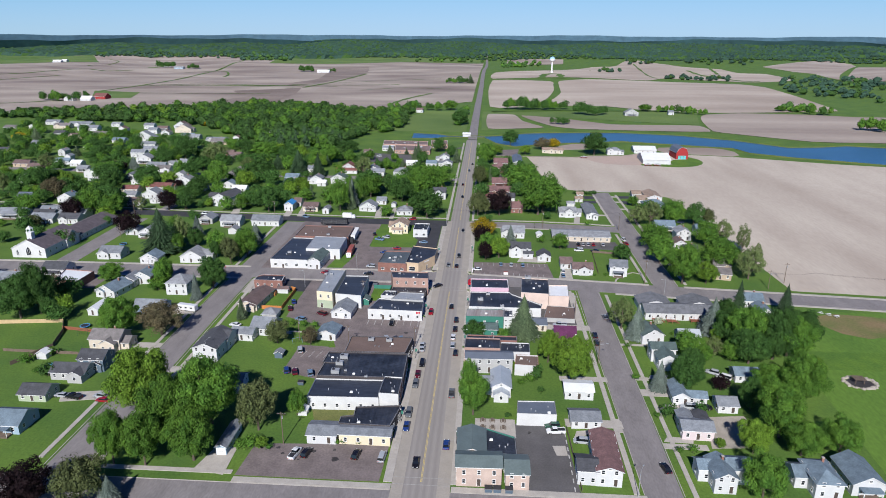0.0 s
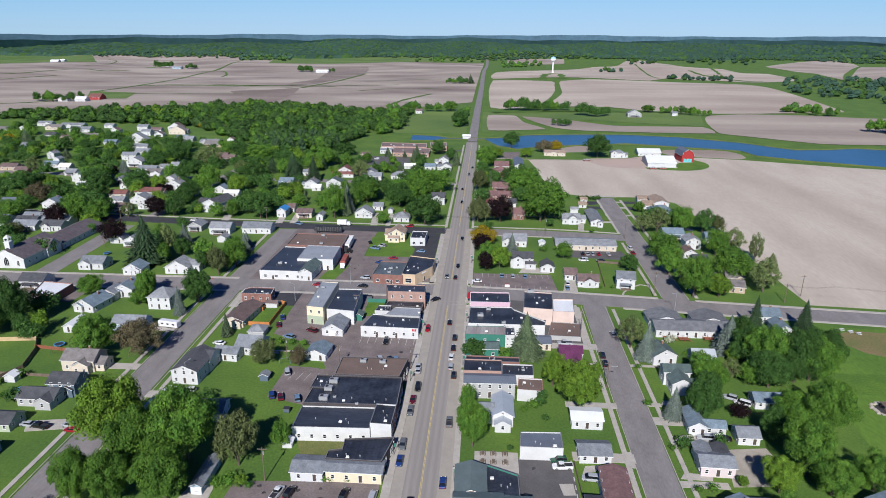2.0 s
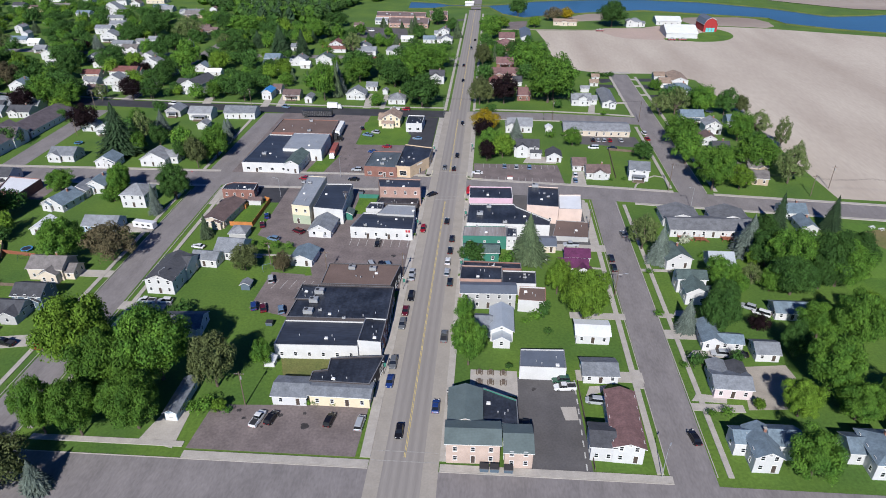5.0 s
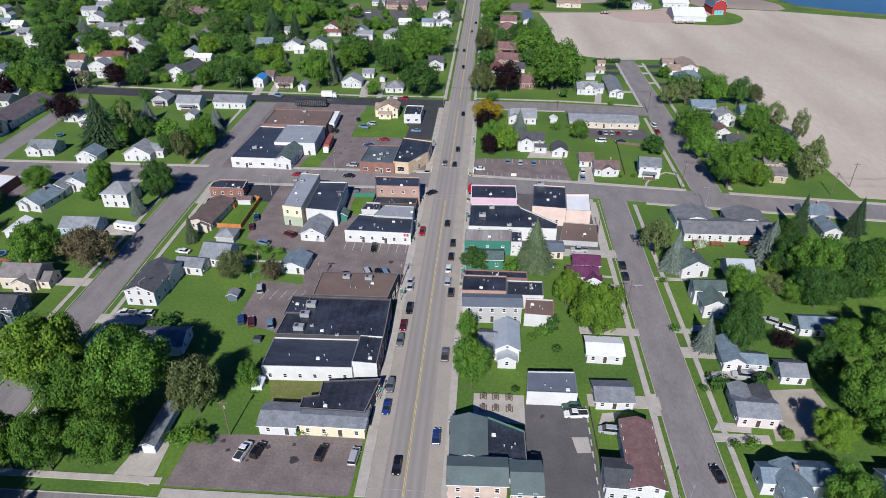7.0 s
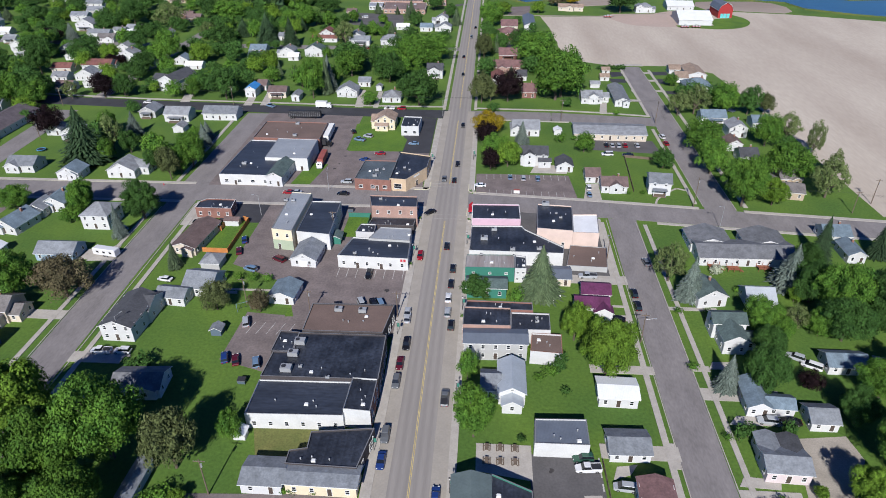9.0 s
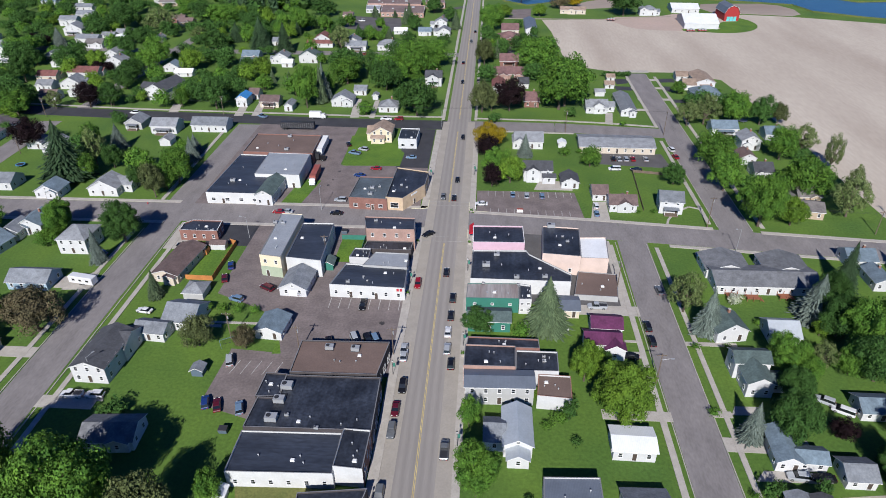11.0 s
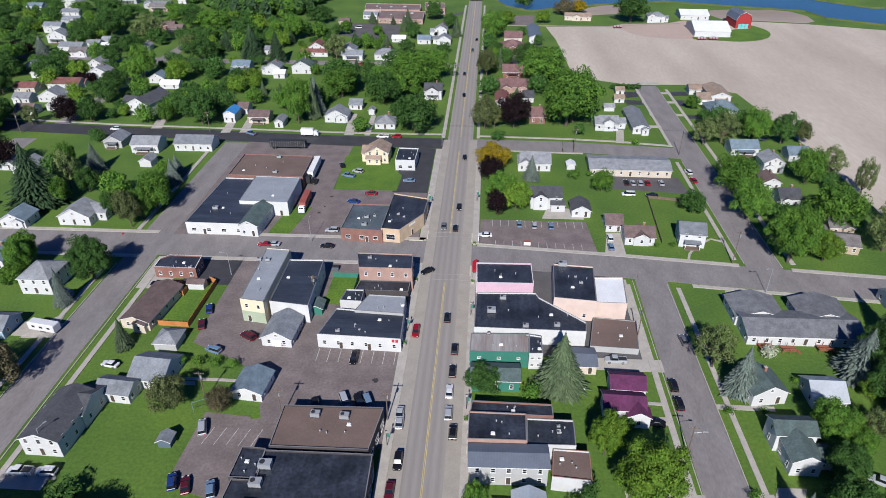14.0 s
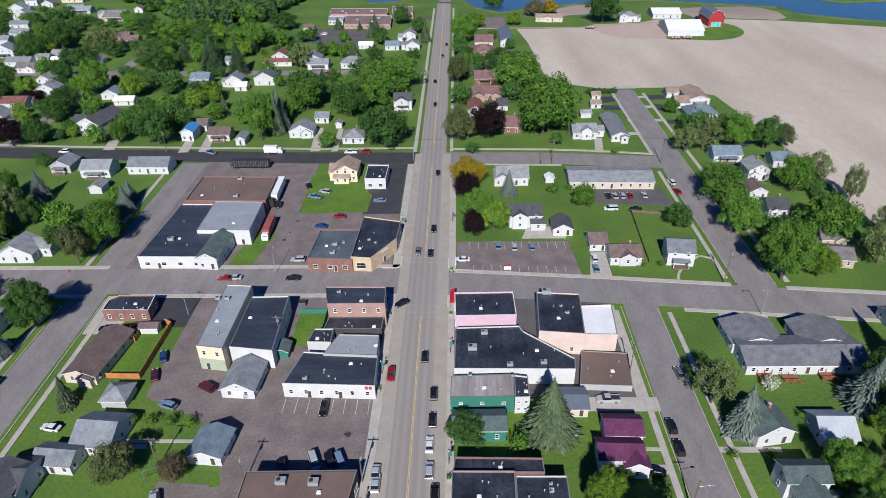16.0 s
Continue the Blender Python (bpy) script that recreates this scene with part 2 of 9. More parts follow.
WALLS = {
    "white": siding("white_siding", (0.58, 0.58, 0.575)), "cream": siding("cream_siding", (0.72, 0.62, 0.44)),
    "grey": siding("grey_siding", (0.42, 0.42, 0.41)), "beige": siding("beige_siding", (0.60, 0.52, 0.42)),
    "blue": siding("blue_siding", (0.30, 0.40, 0.48)), "tan": siding("tan_siding", (0.46, 0.36, 0.26)),
    "green": siding("green_siding", (0.04, 0.19, 0.14)), "sage": siding("sage_siding", (0.40, 0.46, 0.33)),
    "blush": siding("blush_siding", (0.62, 0.53, 0.53)), "rosebrick": mat("rose_brick", (0.50, 0.385, 0.325), 0.9, 0.12, 0.35, 5.0, wave=("Z", 2.2, 0.06)), "pink": siding("pink_paint", (0.62, 0.42, 0.50)), "peach": mat("peach_stucco", (0.65, 0.51, 0.44), 0.85, 0.07, 0.4, 5.0),
    "brick": mat("red_brick", (0.25, 0.125, 0.10), 0.9, 0.15, 0.5, 5.0, wave=("Z", 2.2, 0.08)),
    "pinkbrick": mat("faded_brick", (0.39, 0.25, 0.205), 0.9, 0.14, 0.35, 5.0, wave=("Z", 2.2, 0.06)),
    "tanbrick": mat("tan_brick", (0.57, 0.43, 0.29), 0.9, 0.1, 0.5, 5.0, wave=("Z", 2.2, 0.05)),
    "whitewash": mat("white_masonry", (0.61, 0.61, 0.595), 0.8, 0.07, 0.3, 3.0), "red": siding("red_barn_boards", (0.34, 0.03, 0.03)),
    "darkblue": siding("dark_blue_siding", (0.10, 0.14, 0.18)), "yellow": siding("pale_yellow_siding", (0.75, 0.68, 0.48)),
    "dark": mat("dark_masonry", (0.07, 0.06, 0.06), 0.85, 0.15),
}
def shingle(name, col, var=0.2):
    return mat(name, col, 0.9, var, 0.5, 2.2, 0.4, rand=0.12)


ROOFS = {
    "grey": shingle("grey_shingles", (0.195, 0.21, 0.23)), "dark": shingle("dark_shingles", (0.07, 0.072, 0.08)),
    "brown": shingle("brown_shingles", (0.15, 0.105, 0.098)), "blue": shingle("slate_blue_shingles", (0.15, 0.20, 0.24)),
    "green": shingle("green_shingles", (0.085, 0.12, 0.115)), "slategreen": mat("slate_green_metal_roof", (0.125, 0.16, 0.158), 0.5, 0.1, 0.3, 2.0, wave=("Y", 0.9, 0.05)), "russet": shingle("russet_shingles", (0.185, 0.105, 0.102)), "plum": shingle("plum_grey_shingles", (0.125, 0.105, 0.115)), "midgrey": shingle("mid_grey_shingles", (0.148, 0.152, 0.162)), "taupe": shingle("taupe_shingles", (0.17, 0.155, 0.15)), "red": shingle("reddish_shingles", (0.20, 0.085, 0.075)),
    "purple": shingle("purple_shingles", (0.105, 0.026, 0.075)), "light": shingle("light_grey_shingles", (0.235, 0.245, 0.26)),
    "black": mat("black_membrane", (0.028, 0.033, 0.045), 0.55, 0.5, 0.16, 1.4, spec=0.45, wave=("X", 0.16, 0.12)),
    "blackblue": mat("dark_rolled_roofing", (0.036, 0.044, 0.062), 0.55, 0.3, 0.2, 1.2, spec=0.45, stretch=(0.4, 1.5, 1), wave=("Y", 0.3, 0.1)),
    "tanroof": shingle("tan_brown_shingles", (0.29, 0.215, 0.165)), "schoolroof": mat("red_brown_gravel_roof", (0.20, 0.145, 0.135), 0.95, 0.15, 0.12, 3.0),
    "gravelbrown": mat("brown_gravel_roof", (0.165, 0.115, 0.098), 0.95, 0.12, 0.12, 3.0),
    "tin": mat("galvanised_roof", (0.50, 0.54, 0.57), 0.45, 0.08, 0.2, 2.0, metal=0.3, wave=("X", 1.2, 0.06)),
    "tingrey": mat("light_grey_metal_roof", (0.36, 0.38, 0.40), 0.5, 0.1, 0.2, 2.0, metal=0.2, wave=("X", 1.2, 0.05)),
    "rusty": mat("streaky_tin_roof", (0.40, 0.37, 0.35), 0.6, 0.2, 0.5, 3.0, col2=(0.27, 0.22, 0.2), stretch=(1.2, 0.1, 1), metal=0.1),
    "white": mat("white_metal_roof", (0.75, 0.76, 0.77), 0.5, 0.06, 0.2, 2.0, wave=("X", 0.8, 0.04)),
    "slate": mat("slate_membrane", (0.085, 0.105, 0.12), 0.7, 0.25, 0.15, 1.5), "tarp": mat("blue_roof", (0.05, 0.25, 0.55), 0.6, 0.1),
    "bluegrey": mat("blue_grey_metal_roof", (0.13, 0.15, 0.185), 0.5, 0.08, 0.3, 2.0, wave=("X", 1.0, 0.08)),
}
TRIM = mat("white_trim", (0.78, 0.78, 0.76), 0.6, 0.05)
PANE = mat("window_glass", (0.02, 0.024, 0.03), 0.08, 0.1, spec=0.6)
DARKDOOR = mat("dark_door", (0.08, 0.06, 0.05), 0.6, 0.1)
METAL = mat("painted_metal", (0.45, 0.46, 0.47), 0.5, 0.08, metal=0.4)
BRICKCH = mat("chimney_brick", (0.30, 0.15, 0.11), 0.9, 0.15)
WOOD = mat("weathered_wood", (0.16, 0.12, 0.09), 0.9, 0.15, 0.8, 8.0)
DECK = mat("red_cedar_deck", (0.28, 0.10, 0.055), 0.8, 0.15, 0.8, 8.0)
FENCE_OR = mat("orange_fence_boards", (0.50, 0.20, 0.06), 0.8, 0.12, 0.8, 8.0)
DARKMETAL = mat("dark_metal", (0.05, 0.05, 0.055), 0.5, 0.1, metal=0.3)
REDSIGN = mat("red_sign", (0.5, 0.04, 0.06), 0.6, 0.05)
CAPMETAL = mat("metal_coping", (0.2, 0.2, 0.21), 0.6, 0.08)


def window_mesh(w, h):
    f = M()
    for x0, z0, x1, z1 in ((-w / 2, 0, w / 2, 0.1), (-w / 2, h - 0.1, w / 2, h), (-w / 2, 0.1, -w / 2 + 0.09, h - 0.1), (w / 2 - 0.09, 0.1, w / 2, h - 0.1), (-w / 2 + 0.09, h / 2 - 0.03, w / 2 - 0.09, h / 2 + 0.03)):
        f.box(x0, -0.06, z0, x1, 0.02, z1, TRIM)
    f.box(-w / 2 - 0.06, -0.12, -0.06, w / 2 + 0.06, 0.02, 0.0, TRIM)
    p = M()
    p.box(-w / 2 + 0.05, -0.025, 0.05, w / 2 - 0.05, 0.015, h - 0.05, PANE)
    return f.mesh("window"), p.mesh("pane")


WIN = {k: window_mesh(*k) for k in ((0.95, 1.35), (1.6, 1.3), (2.2, 2.0), (0.9, 0.7), (3.0, 2.1))}
dm = M()
dm.box(-0.55, -0.07, 0, 0.55, 0.02, 2.2, TRIM)
dm.box(-0.45, -0.09, 0.05, 0.45, -0.02, 2.1, DARKDOOR)
DOOR = dm.mesh("door")
dm = M()
for i in range(5):
    dm.box(-1.3, -0.06 - 0.012 * (i % 2), 0.05 + i * 0.45, 1.3, 0.02, 0.48 + i * 0.45, TRIM)
GDOOR = dm.mesh("garage_door")


def opening(parent, kind, x, y, z, rot):
    """A window or a door on a wall; rot 0 faces the local -y."""
    me = WIN[kind][0] if kind in WIN else kind
    ob = part("window" if kind in WIN else me.name, me, parent)
    ob.matrix_basis = pose(x, y, z, 0, 0, rot)
    if kind in WIN:
        part("pane", WIN[kind][1], ob)


def gable(parent, x, y, w, d, h, axis, wall, roof, pitch=0.5, over=0.4, z0=0.0, hip=False):
    """Walls with gables and a roof of two slopes; axis is the way that the ridge runs."""
    s = (lambda a, b, c: (x + a, y + b, c)) if axis == "y" else (lambda a, b, c: (x - b, y + a, c))
    A, B = (w / 2, d / 2) if axis == "y" else (d / 2, w / 2)
    rise = A * pitch
    m = M()
    m.box(x - w / 2, y - d / 2, z0 - 0.2, x + w / 2, y + d / 2, h, wall)
    if not hip:
        for e in (-B, B):
            m.face([s(-A, e, h), s(A, e, h), s(0, e, h + rise)], wall)
    m.ob("wall", parent)
    r = M()
    t, o = 0.16, over
    drop = o * pitch
    if hip:
        k = min(A, B) * 0.95
        top = [s(0, -B + k, h + rise), s(0, B - k, h + rise)]
        e = [s(-A - o, -B - o, h - drop), s(A + o, -B - o, h - drop), s(A + o, B + o, h - drop), s(-A - o, B + o, h - drop)]
        r.face([e[0], e[1], top[0]], roof)
        r.face([e[1], e[2], top[1], top[0]], roof)
        r.face([e[2], e[3], top[1]], roof)
        r.face([e[3], e[0], top[0], top[1]], roof)
        lo = [Vector(p) - Vector((0, 0, t)) for p in e]
        for i in range(4):
            r.face([lo[i], lo[(i + 1) % 4], e[(i + 1) % 4], e[i]], TRIM)
        r.face(lo[::-1], TRIM)
    else:
        for g in (-1, 1):
            q = [s(g * (A + o), -B - o, h - drop), s(g * (A + o), B + o, h - drop), s(0, B + o, h + rise), s(0, -B - o, h + rise)]
            u = [(a, b, c + t) for a, b, c in q]
            r.face(u, roof)
            r.face(q[::-1], TRIM)
            for i in range(4):
                if i != 2:
                    r.face([q[i], q[(i + 1) % 4], u[(i + 1) % 4], u[i]], TRIM)
    r.ob("roof", parent)
    return rise


def fenestrate(parent, x, y, w, d, h, storeys, door=True, sides="SEWN"):
    if parent.location.y > 60:
        sides = "S"
    if "S" in sides:
        n = max(1, round(w / (3.4 if parent.location.y < 150 else 5)))
        for f in range(storeys):
            for i in range(n):
                px = x - w / 2 + (i + 0.5) * w / n
                if door and f == 0 and i == n // 2:
                    opening(parent, DOOR, px, y - d / 2, 0.25, 0)
                else:
                    opening(parent, (0.95, 1.35), px, y - d / 2, 1.0 + f * 2.7, 0)
    for sd, sx, rot in (("E", 1, 90), ("W", -1, -90)):
        if sd in sides:
            n = max(1, round(d / 3.8))
            for f in range(storeys):
                for i in range(n):
                    opening(parent, (0.95, 1.35), x + sx * w / 2, y - d / 2 + (i + 0.5) * d / n, 1.0 + f * 2.7, rot)
    if "N" in sides:
        opening(parent, (0.95, 1.35), x, y + d / 2, 1.0, 180)


HOUSE_WORDS = {"white": "white-sided", "cream": "cream-sided", "grey": "grey-sided", "beige": "beige-sided", "blue": "blue-sided", "tan": "tan-sided", "red": "red-boarded", "blush": "pale pink", "rosebrick": "rose brick", "pink": "pink-painted", "sage": "sage-green", "brick": "brick-walled", "darkblue": "dark-sided", "yellow": "pale yellow", "peach": "peach-walled", "green": "green-sided", "pinkbrick": "faded brick", "tanbrick": "tan brick", "whitewash": "white masonry", "dark": "dark"}
ROOF_WORDS = {"grey": "grey shingled", "dark": "dark shingled", "brown": "brown shingled", "blue": "slate-blue shingled", "green": "green shingled", "taupe": "taupe shingled", "tanroof": "tan-brown shingled", "schoolroof": "red-brown gravel", "midgrey": "grey shingled", "slategreen": "slate-green metal", "russet": "russet shingled", "red": "reddish shingled", "purple": "purple", "light": "pale grey shingled", "tin": "galvanised metal", "tingrey": "grey metal", "white": "white metal", "bluegrey": "blue-grey metal", "tarp": "bright blue", "black": "flat black", "blackblue": "dark rolled", "rusty": "streaky tin", "gravelbrown": "brown gravel", "slate": "slate-grey flat"}


def house(x, y, w, d, h, axis="x", wall="white", roof="grey", rot=0.0, pitch=0.55, wings=(), porch="", chimney=True, hip=False, name="house", openings=True, garage=False):
    """A dwelling with its parts. wings: (dx, dy, w, d, h, axis) of lower or crossing parts."""
    r = root(name, x, y, rot)
    st = 2 if h > 4.4 else 1
    k = int(abs(x * 13.7 + y * 7.9)) % 5
    if name == "house" and not (wings or porch or hip or garage) and w > 6.5:
        if k in (0, 3):
            wings = [((0.22 if k else -0.22) * w, -d * 0.3, w * 0.42, d * 0.55, min(h, 3.0) * 0.96, "y")]
        elif k == 1:
            porch = "S"
        elif k == 4:
            wings = [(w * 0.3, d * 0.35, w * 0.5, d * 0.6, h * 0.85, "x")]
    rise = gable(r, 0, 0, w, d, h, axis, WALLS[wall], ROOFS[roof], pitch, 0.4, hip=hip)
    if openings:
        fenestrate(r, 0, 0, w, d, h, st, not garage)
    if garage:
        opening(r, GDOOR, 0, -d / 2, 0, 0)
    if axis == "y" and not hip and h + rise > 4.6 and openings:
        opening(r, (0.9, 0.7), 0, -d / 2, h + rise * 0.25, 0)
    for dx, dy, ww, wd, wh, ax, *wr in wings:
        gable(r, dx, dy, ww, wd, wh, ax, WALLS[wall], ROOFS[wr[0] if wr else roof], pitch, 0.35)
        fenestrate(r, dx, dy, ww, wd, wh, 2 if wh > 4.4 else 1, False, "SEW")
    if porch:
        px, py, pw, pd = {"S": (0, -d / 2 - 1.1, w * 0.6, 2.2), "W": (-w / 2 - 1.1, 0, 2.2, d * 0.5), "E": (w / 2 + 1.1, 0, 2.2, d * 0.5)}[porch]
        m = M()
        m.box(px - pw / 2, py - pd / 2, 0, px + pw / 2, py + pd / 2, 0.4, WOOD)
        m.ob("porch_floor", r)
        m = M()
        m.box(px - pw / 2 - 0.2, py - pd / 2 - 0.2, 2.6, px + pw / 2 + 0.2, py + pd / 2 + 0.2, 2.78, ROOFS[roof])
        m.ob("porch_roof", r)
        for a in (-1, 1):
            for b in (-1, 1) if y < 60 else (-1,):
                m = M()
                cx, cy = px + a * (pw / 2 - 0.15), py + b * (pd / 2 - 0.15)
                m.box(cx - 0.08, cy - 0.08, 0.4, cx + 0.08, cy + 0.08, 2.6, TRIM)
                m.ob("post", r)
    if chimney and k in (0, 2):
        m = M()
        cx, cy = (w * 0.18, d * 0.1) if axis == "x" else (w * 0.12, d * 0.2)
        m.box(cx - 0.3, cy - 0.3, h, cx + 0.3, cy + 0.3, h + rise + 0.7, BRICKCH)
        m.box(cx - 0.36, cy - 0.36, h + rise + 0.7, cx + 0.36, cy + 0.36, h + rise + 0.82, CONCRETE)
        m.ob("chimney", r)
    kind = {"house": "house", "garage": "garage", "shed": "shed"}.get(name, "building")
    size = "two-storey" if st == 2 else "low" if w * d > 60 else "small"
    return tagged(r, f"{size} {HOUSE_WORDS[wall]} {kind} with a {ROOF_WORDS[roof]} roof", kind, "town buildings")


def inset(poly, k):
    out, n = [], len(poly)
    for i in range(n):
        p, q, s = Vector(poly[i - 1]), Vector(poly[i]), Vector(poly[(i + 1) % n])
        a, b = (q - p).normalized(), (s - q).normalized()
        na, nb = Vector((-a.y, a.x)), Vector((-b.y, b.x))
        bis = (na + nb).normalized()
        out.append(tuple(q + bis * (k / max(0.35, bis.dot(na)))))
    return out


def flat(poly, h, wall="brick", roof="black", cap=None, parapet=0.4, win=(), doors=(), units=(), name="shop_building", label="", z0=0.0, front=None, low=None, sign=None):
    """A flat-roofed building on a footprint that runs anticlockwise. win: (edge, storey heights, count, kind); units: (x, y) of roof units; front: {edge: wall}."""
    cx, cy = sum(p[0] for p in poly) / len(poly), sum(p[1] for p in poly) / len(poly)
    P = [(a - cx, b - cy) for a, b in poly]
    r = root(name, cx, cy)
    wm, cm = WALLS[wall], cap or CAPMETAL
    m, I, n = M(), inset(P, 0.2), len(P)
    for i in range(n):
        j = (i + 1) % n
        (ax, ay), (bx, by) = P[i], P[j]
        (px, py), (qx, qy) = I[i], I[j]
        wi = WALLS[front[i]] if front and i in front else wm
        m.face([(ax, ay, z0 - 0.2), (bx, by, z0 - 0.2), (bx, by, h), (ax, ay, h)], wi)
        m.face([(ax, ay, h), (bx, by, h), (qx, qy, h), (px, py, h)], cm)
        m.face([(px, py, h - parapet), (px, py, h), (qx, qy, h), (qx, qy, h - parapet)], wm)
    m.ob("wall", r)
    m = M()
    m.prism(I, h - parapet - 0.25, h - parapet, ROOFS[roof])
    m.ob("roof", r)
    for e, zs, cnt, kind in win:
        (ax, ay), (bx, by) = P[e], P[(e + 1) % n]
        ang = math.degrees(math.atan2(by - ay, bx - ax))
        for z in zs:
            for i in range(cnt):
                u = (i + 0.5) / cnt
                opening(r, kind, ax + (bx - ax) * u, ay + (by - ay) * u, z, ang)
    for e, u, kind in doors:
        (ax, ay), (bx, by) = P[e], P[(e + 1) % n]
        opening(r, kind, ax + (bx - ax) * u, ay + (by - ay) * u, 0.05, math.degrees(math.atan2(by - ay, bx - ax)))
    if low:
        (ax, ay), (bx, by) = P[low[0]], P[(low[0] + 1) % n]
        ux, uy, L = (bx - ax), (by - ay), math.hypot(bx - ax, by - ay)
        q = [(ax, ay), (bx, by), (bx + uy / L * 0.06, by - ux / L * 0.06), (ax + uy / L * 0.06, ay - ux / L * 0.06)]
        m = M()
        m.prism(q[::-1], 0.0, low[1], WALLS[low[2]])
        m.ob("lower_wall", r, HOUSE_WORDS[low[2]] + " lower front")
    if sign:
        (ax, ay), (bx, by) = P[sign[0]], P[(sign[0] + 1) % n]
        L = math.hypot(bx - ax, by - ay)
        for i in range(sign[2]):
            m = M()
            m.box(-0.35, -0.08, 0, 0.35, -0.02, sign[4], sign[3])
            o = m.ob("sign_bar", r)
            u = sign[1] + (i - (sign[2] - 1) / 2) * 0.95 / L
            o.matrix_basis = pose(ax + (bx - ax) * u, ay + (by - ay) * u, h - 1.3, 0, 0, math.degrees(math.atan2(by - ay, bx - ax)))
    for ux, uy, s in units:
        m = M()
        x, y, z = ux - cx, uy - cy, h - parapet
        m.box(x - s, y - s * 0.7, z, x + s, y + s * 0.7, z + 0.15, DARKMETAL)
        m.box(x - s * 0.95, y - s * 0.65, z + 0.15, x + s * 0.95, y + s * 0.65, z + 0.75 * s + 0.3, METAL)
        m.tube((x - s * 0.4, y, z + 0.75 * s + 0.3), (x - s * 0.4, y, z + 0.75 * s + 0.42), s * 0.4, s * 0.4, 10, DARKMETAL)
        m.ob("roof_unit", r, "pale metal rooftop unit")
    rng = random.Random(int(abs(cx * 31 + cy * 17)))
    (ax, ay), (bx, by), (dx, dy) = I[0], I[1], I[-1]
    for k in range(4 if n > 3 and roof != "white" else 0):
        u, v = rng.uniform(0.12, 0.88), rng.uniform(0.15, 0.7)
        x, y, z = ax + (bx - ax) * u + (dx - ax) * v, ay + (by - ay) * u + (dy - ay) * v, h - parapet
        m = M()
        if k == 0:
            m.loft([[(x - 0.5, y - 0.4, z), (x + 0.5, y - 0.4, z), (x + 0.5, y + 0.4, z), (x - 0.5, y + 0.4, z)], [(x - 0.4, y - 0.3, z + 0.35), (x + 0.4, y - 0.3, z + 0.35), (x + 0.4, y + 0.3, z + 0.35), (x - 0.4, y + 0.3, z + 0.35)]], TRIM)
            m.ob("roof_hatch", r, "white roof hatch")
        else:
            m.tube((x, y, z), (x, y, z + 0.5), 0.11, 0.11, 8, METAL)
            m.tube((x, y, z + 0.5), (x, y, z + 0.62), 0.2, 0.08, 8, METAL)
            m.ob("vent_pipe", r, "pale metal vent pipe")
    return tagged(r, label or f"{HOUSE_WORDS[wall]} shop building with a {ROOF_WORDS[roof]} roof", "building", "town buildings")


# ---- trees ----
def leafmat(name, col, col2):
    return mat(name, col, 0.75, 0.2, 0.25, 1.5, col2=col2, island=0.3, rand=0.2, spec=0.12)


LEAF = {
    "maple": leafmat("maple_leaves", (0.097, 0.196, 0.024), (0.05, 0.128, 0.019)), "oak": leafmat("dark_leaves", (0.05, 0.116, 0.023), (0.032, 0.082, 0.018)),
    "lime": leafmat("fresh_leaves", (0.122, 0.212, 0.022), (0.08, 0.158, 0.018)), "purple": leafmat("purple_leaves", (0.015, 0.0065, 0.008), (0.009, 0.004, 0.0055)),
    "gold": leafmat("golden_leaves", (0.36, 0.26, 0.012), (0.26, 0.19, 0.012)), "bronze": leafmat("bronze_leaves", (0.13, 0.105, 0.058), (0.085, 0.078, 0.04)),
    "olive": leafmat("olive_leaves", (0.1, 0.12, 0.0435), (0.062, 0.08, 0.029)), "spruce": leafmat("spruce_needles", (0.10, 0.14, 0.07), (0.062, 0.095, 0.048)),
    "bluespruce": leafmat("blue_spruce_needles", (0.15, 0.185, 0.155), (0.10, 0.13, 0.108)), "pine": leafmat("pine_needles", (0.045, 0.085, 0.0362), (0.028, 0.056, 0.0261)),
    "willow": leafmat("pale_leaves", (0.14, 0.18, 0.062), (0.095, 0.135, 0.045)),
    # ridge: leaf green shifted to blue, distance haze put into the colour
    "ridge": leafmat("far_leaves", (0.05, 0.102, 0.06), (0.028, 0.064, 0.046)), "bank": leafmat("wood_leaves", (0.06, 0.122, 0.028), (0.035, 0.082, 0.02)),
    "blossom": leafmat("white_blossom", (0.5, 0.52, 0.42), (0.25, 0.3, 0.15)),
}
BARK = mat("bark", (0.11, 0.085, 0.065), 0.95, 0.2, 1.0, 8.0, 0.5)


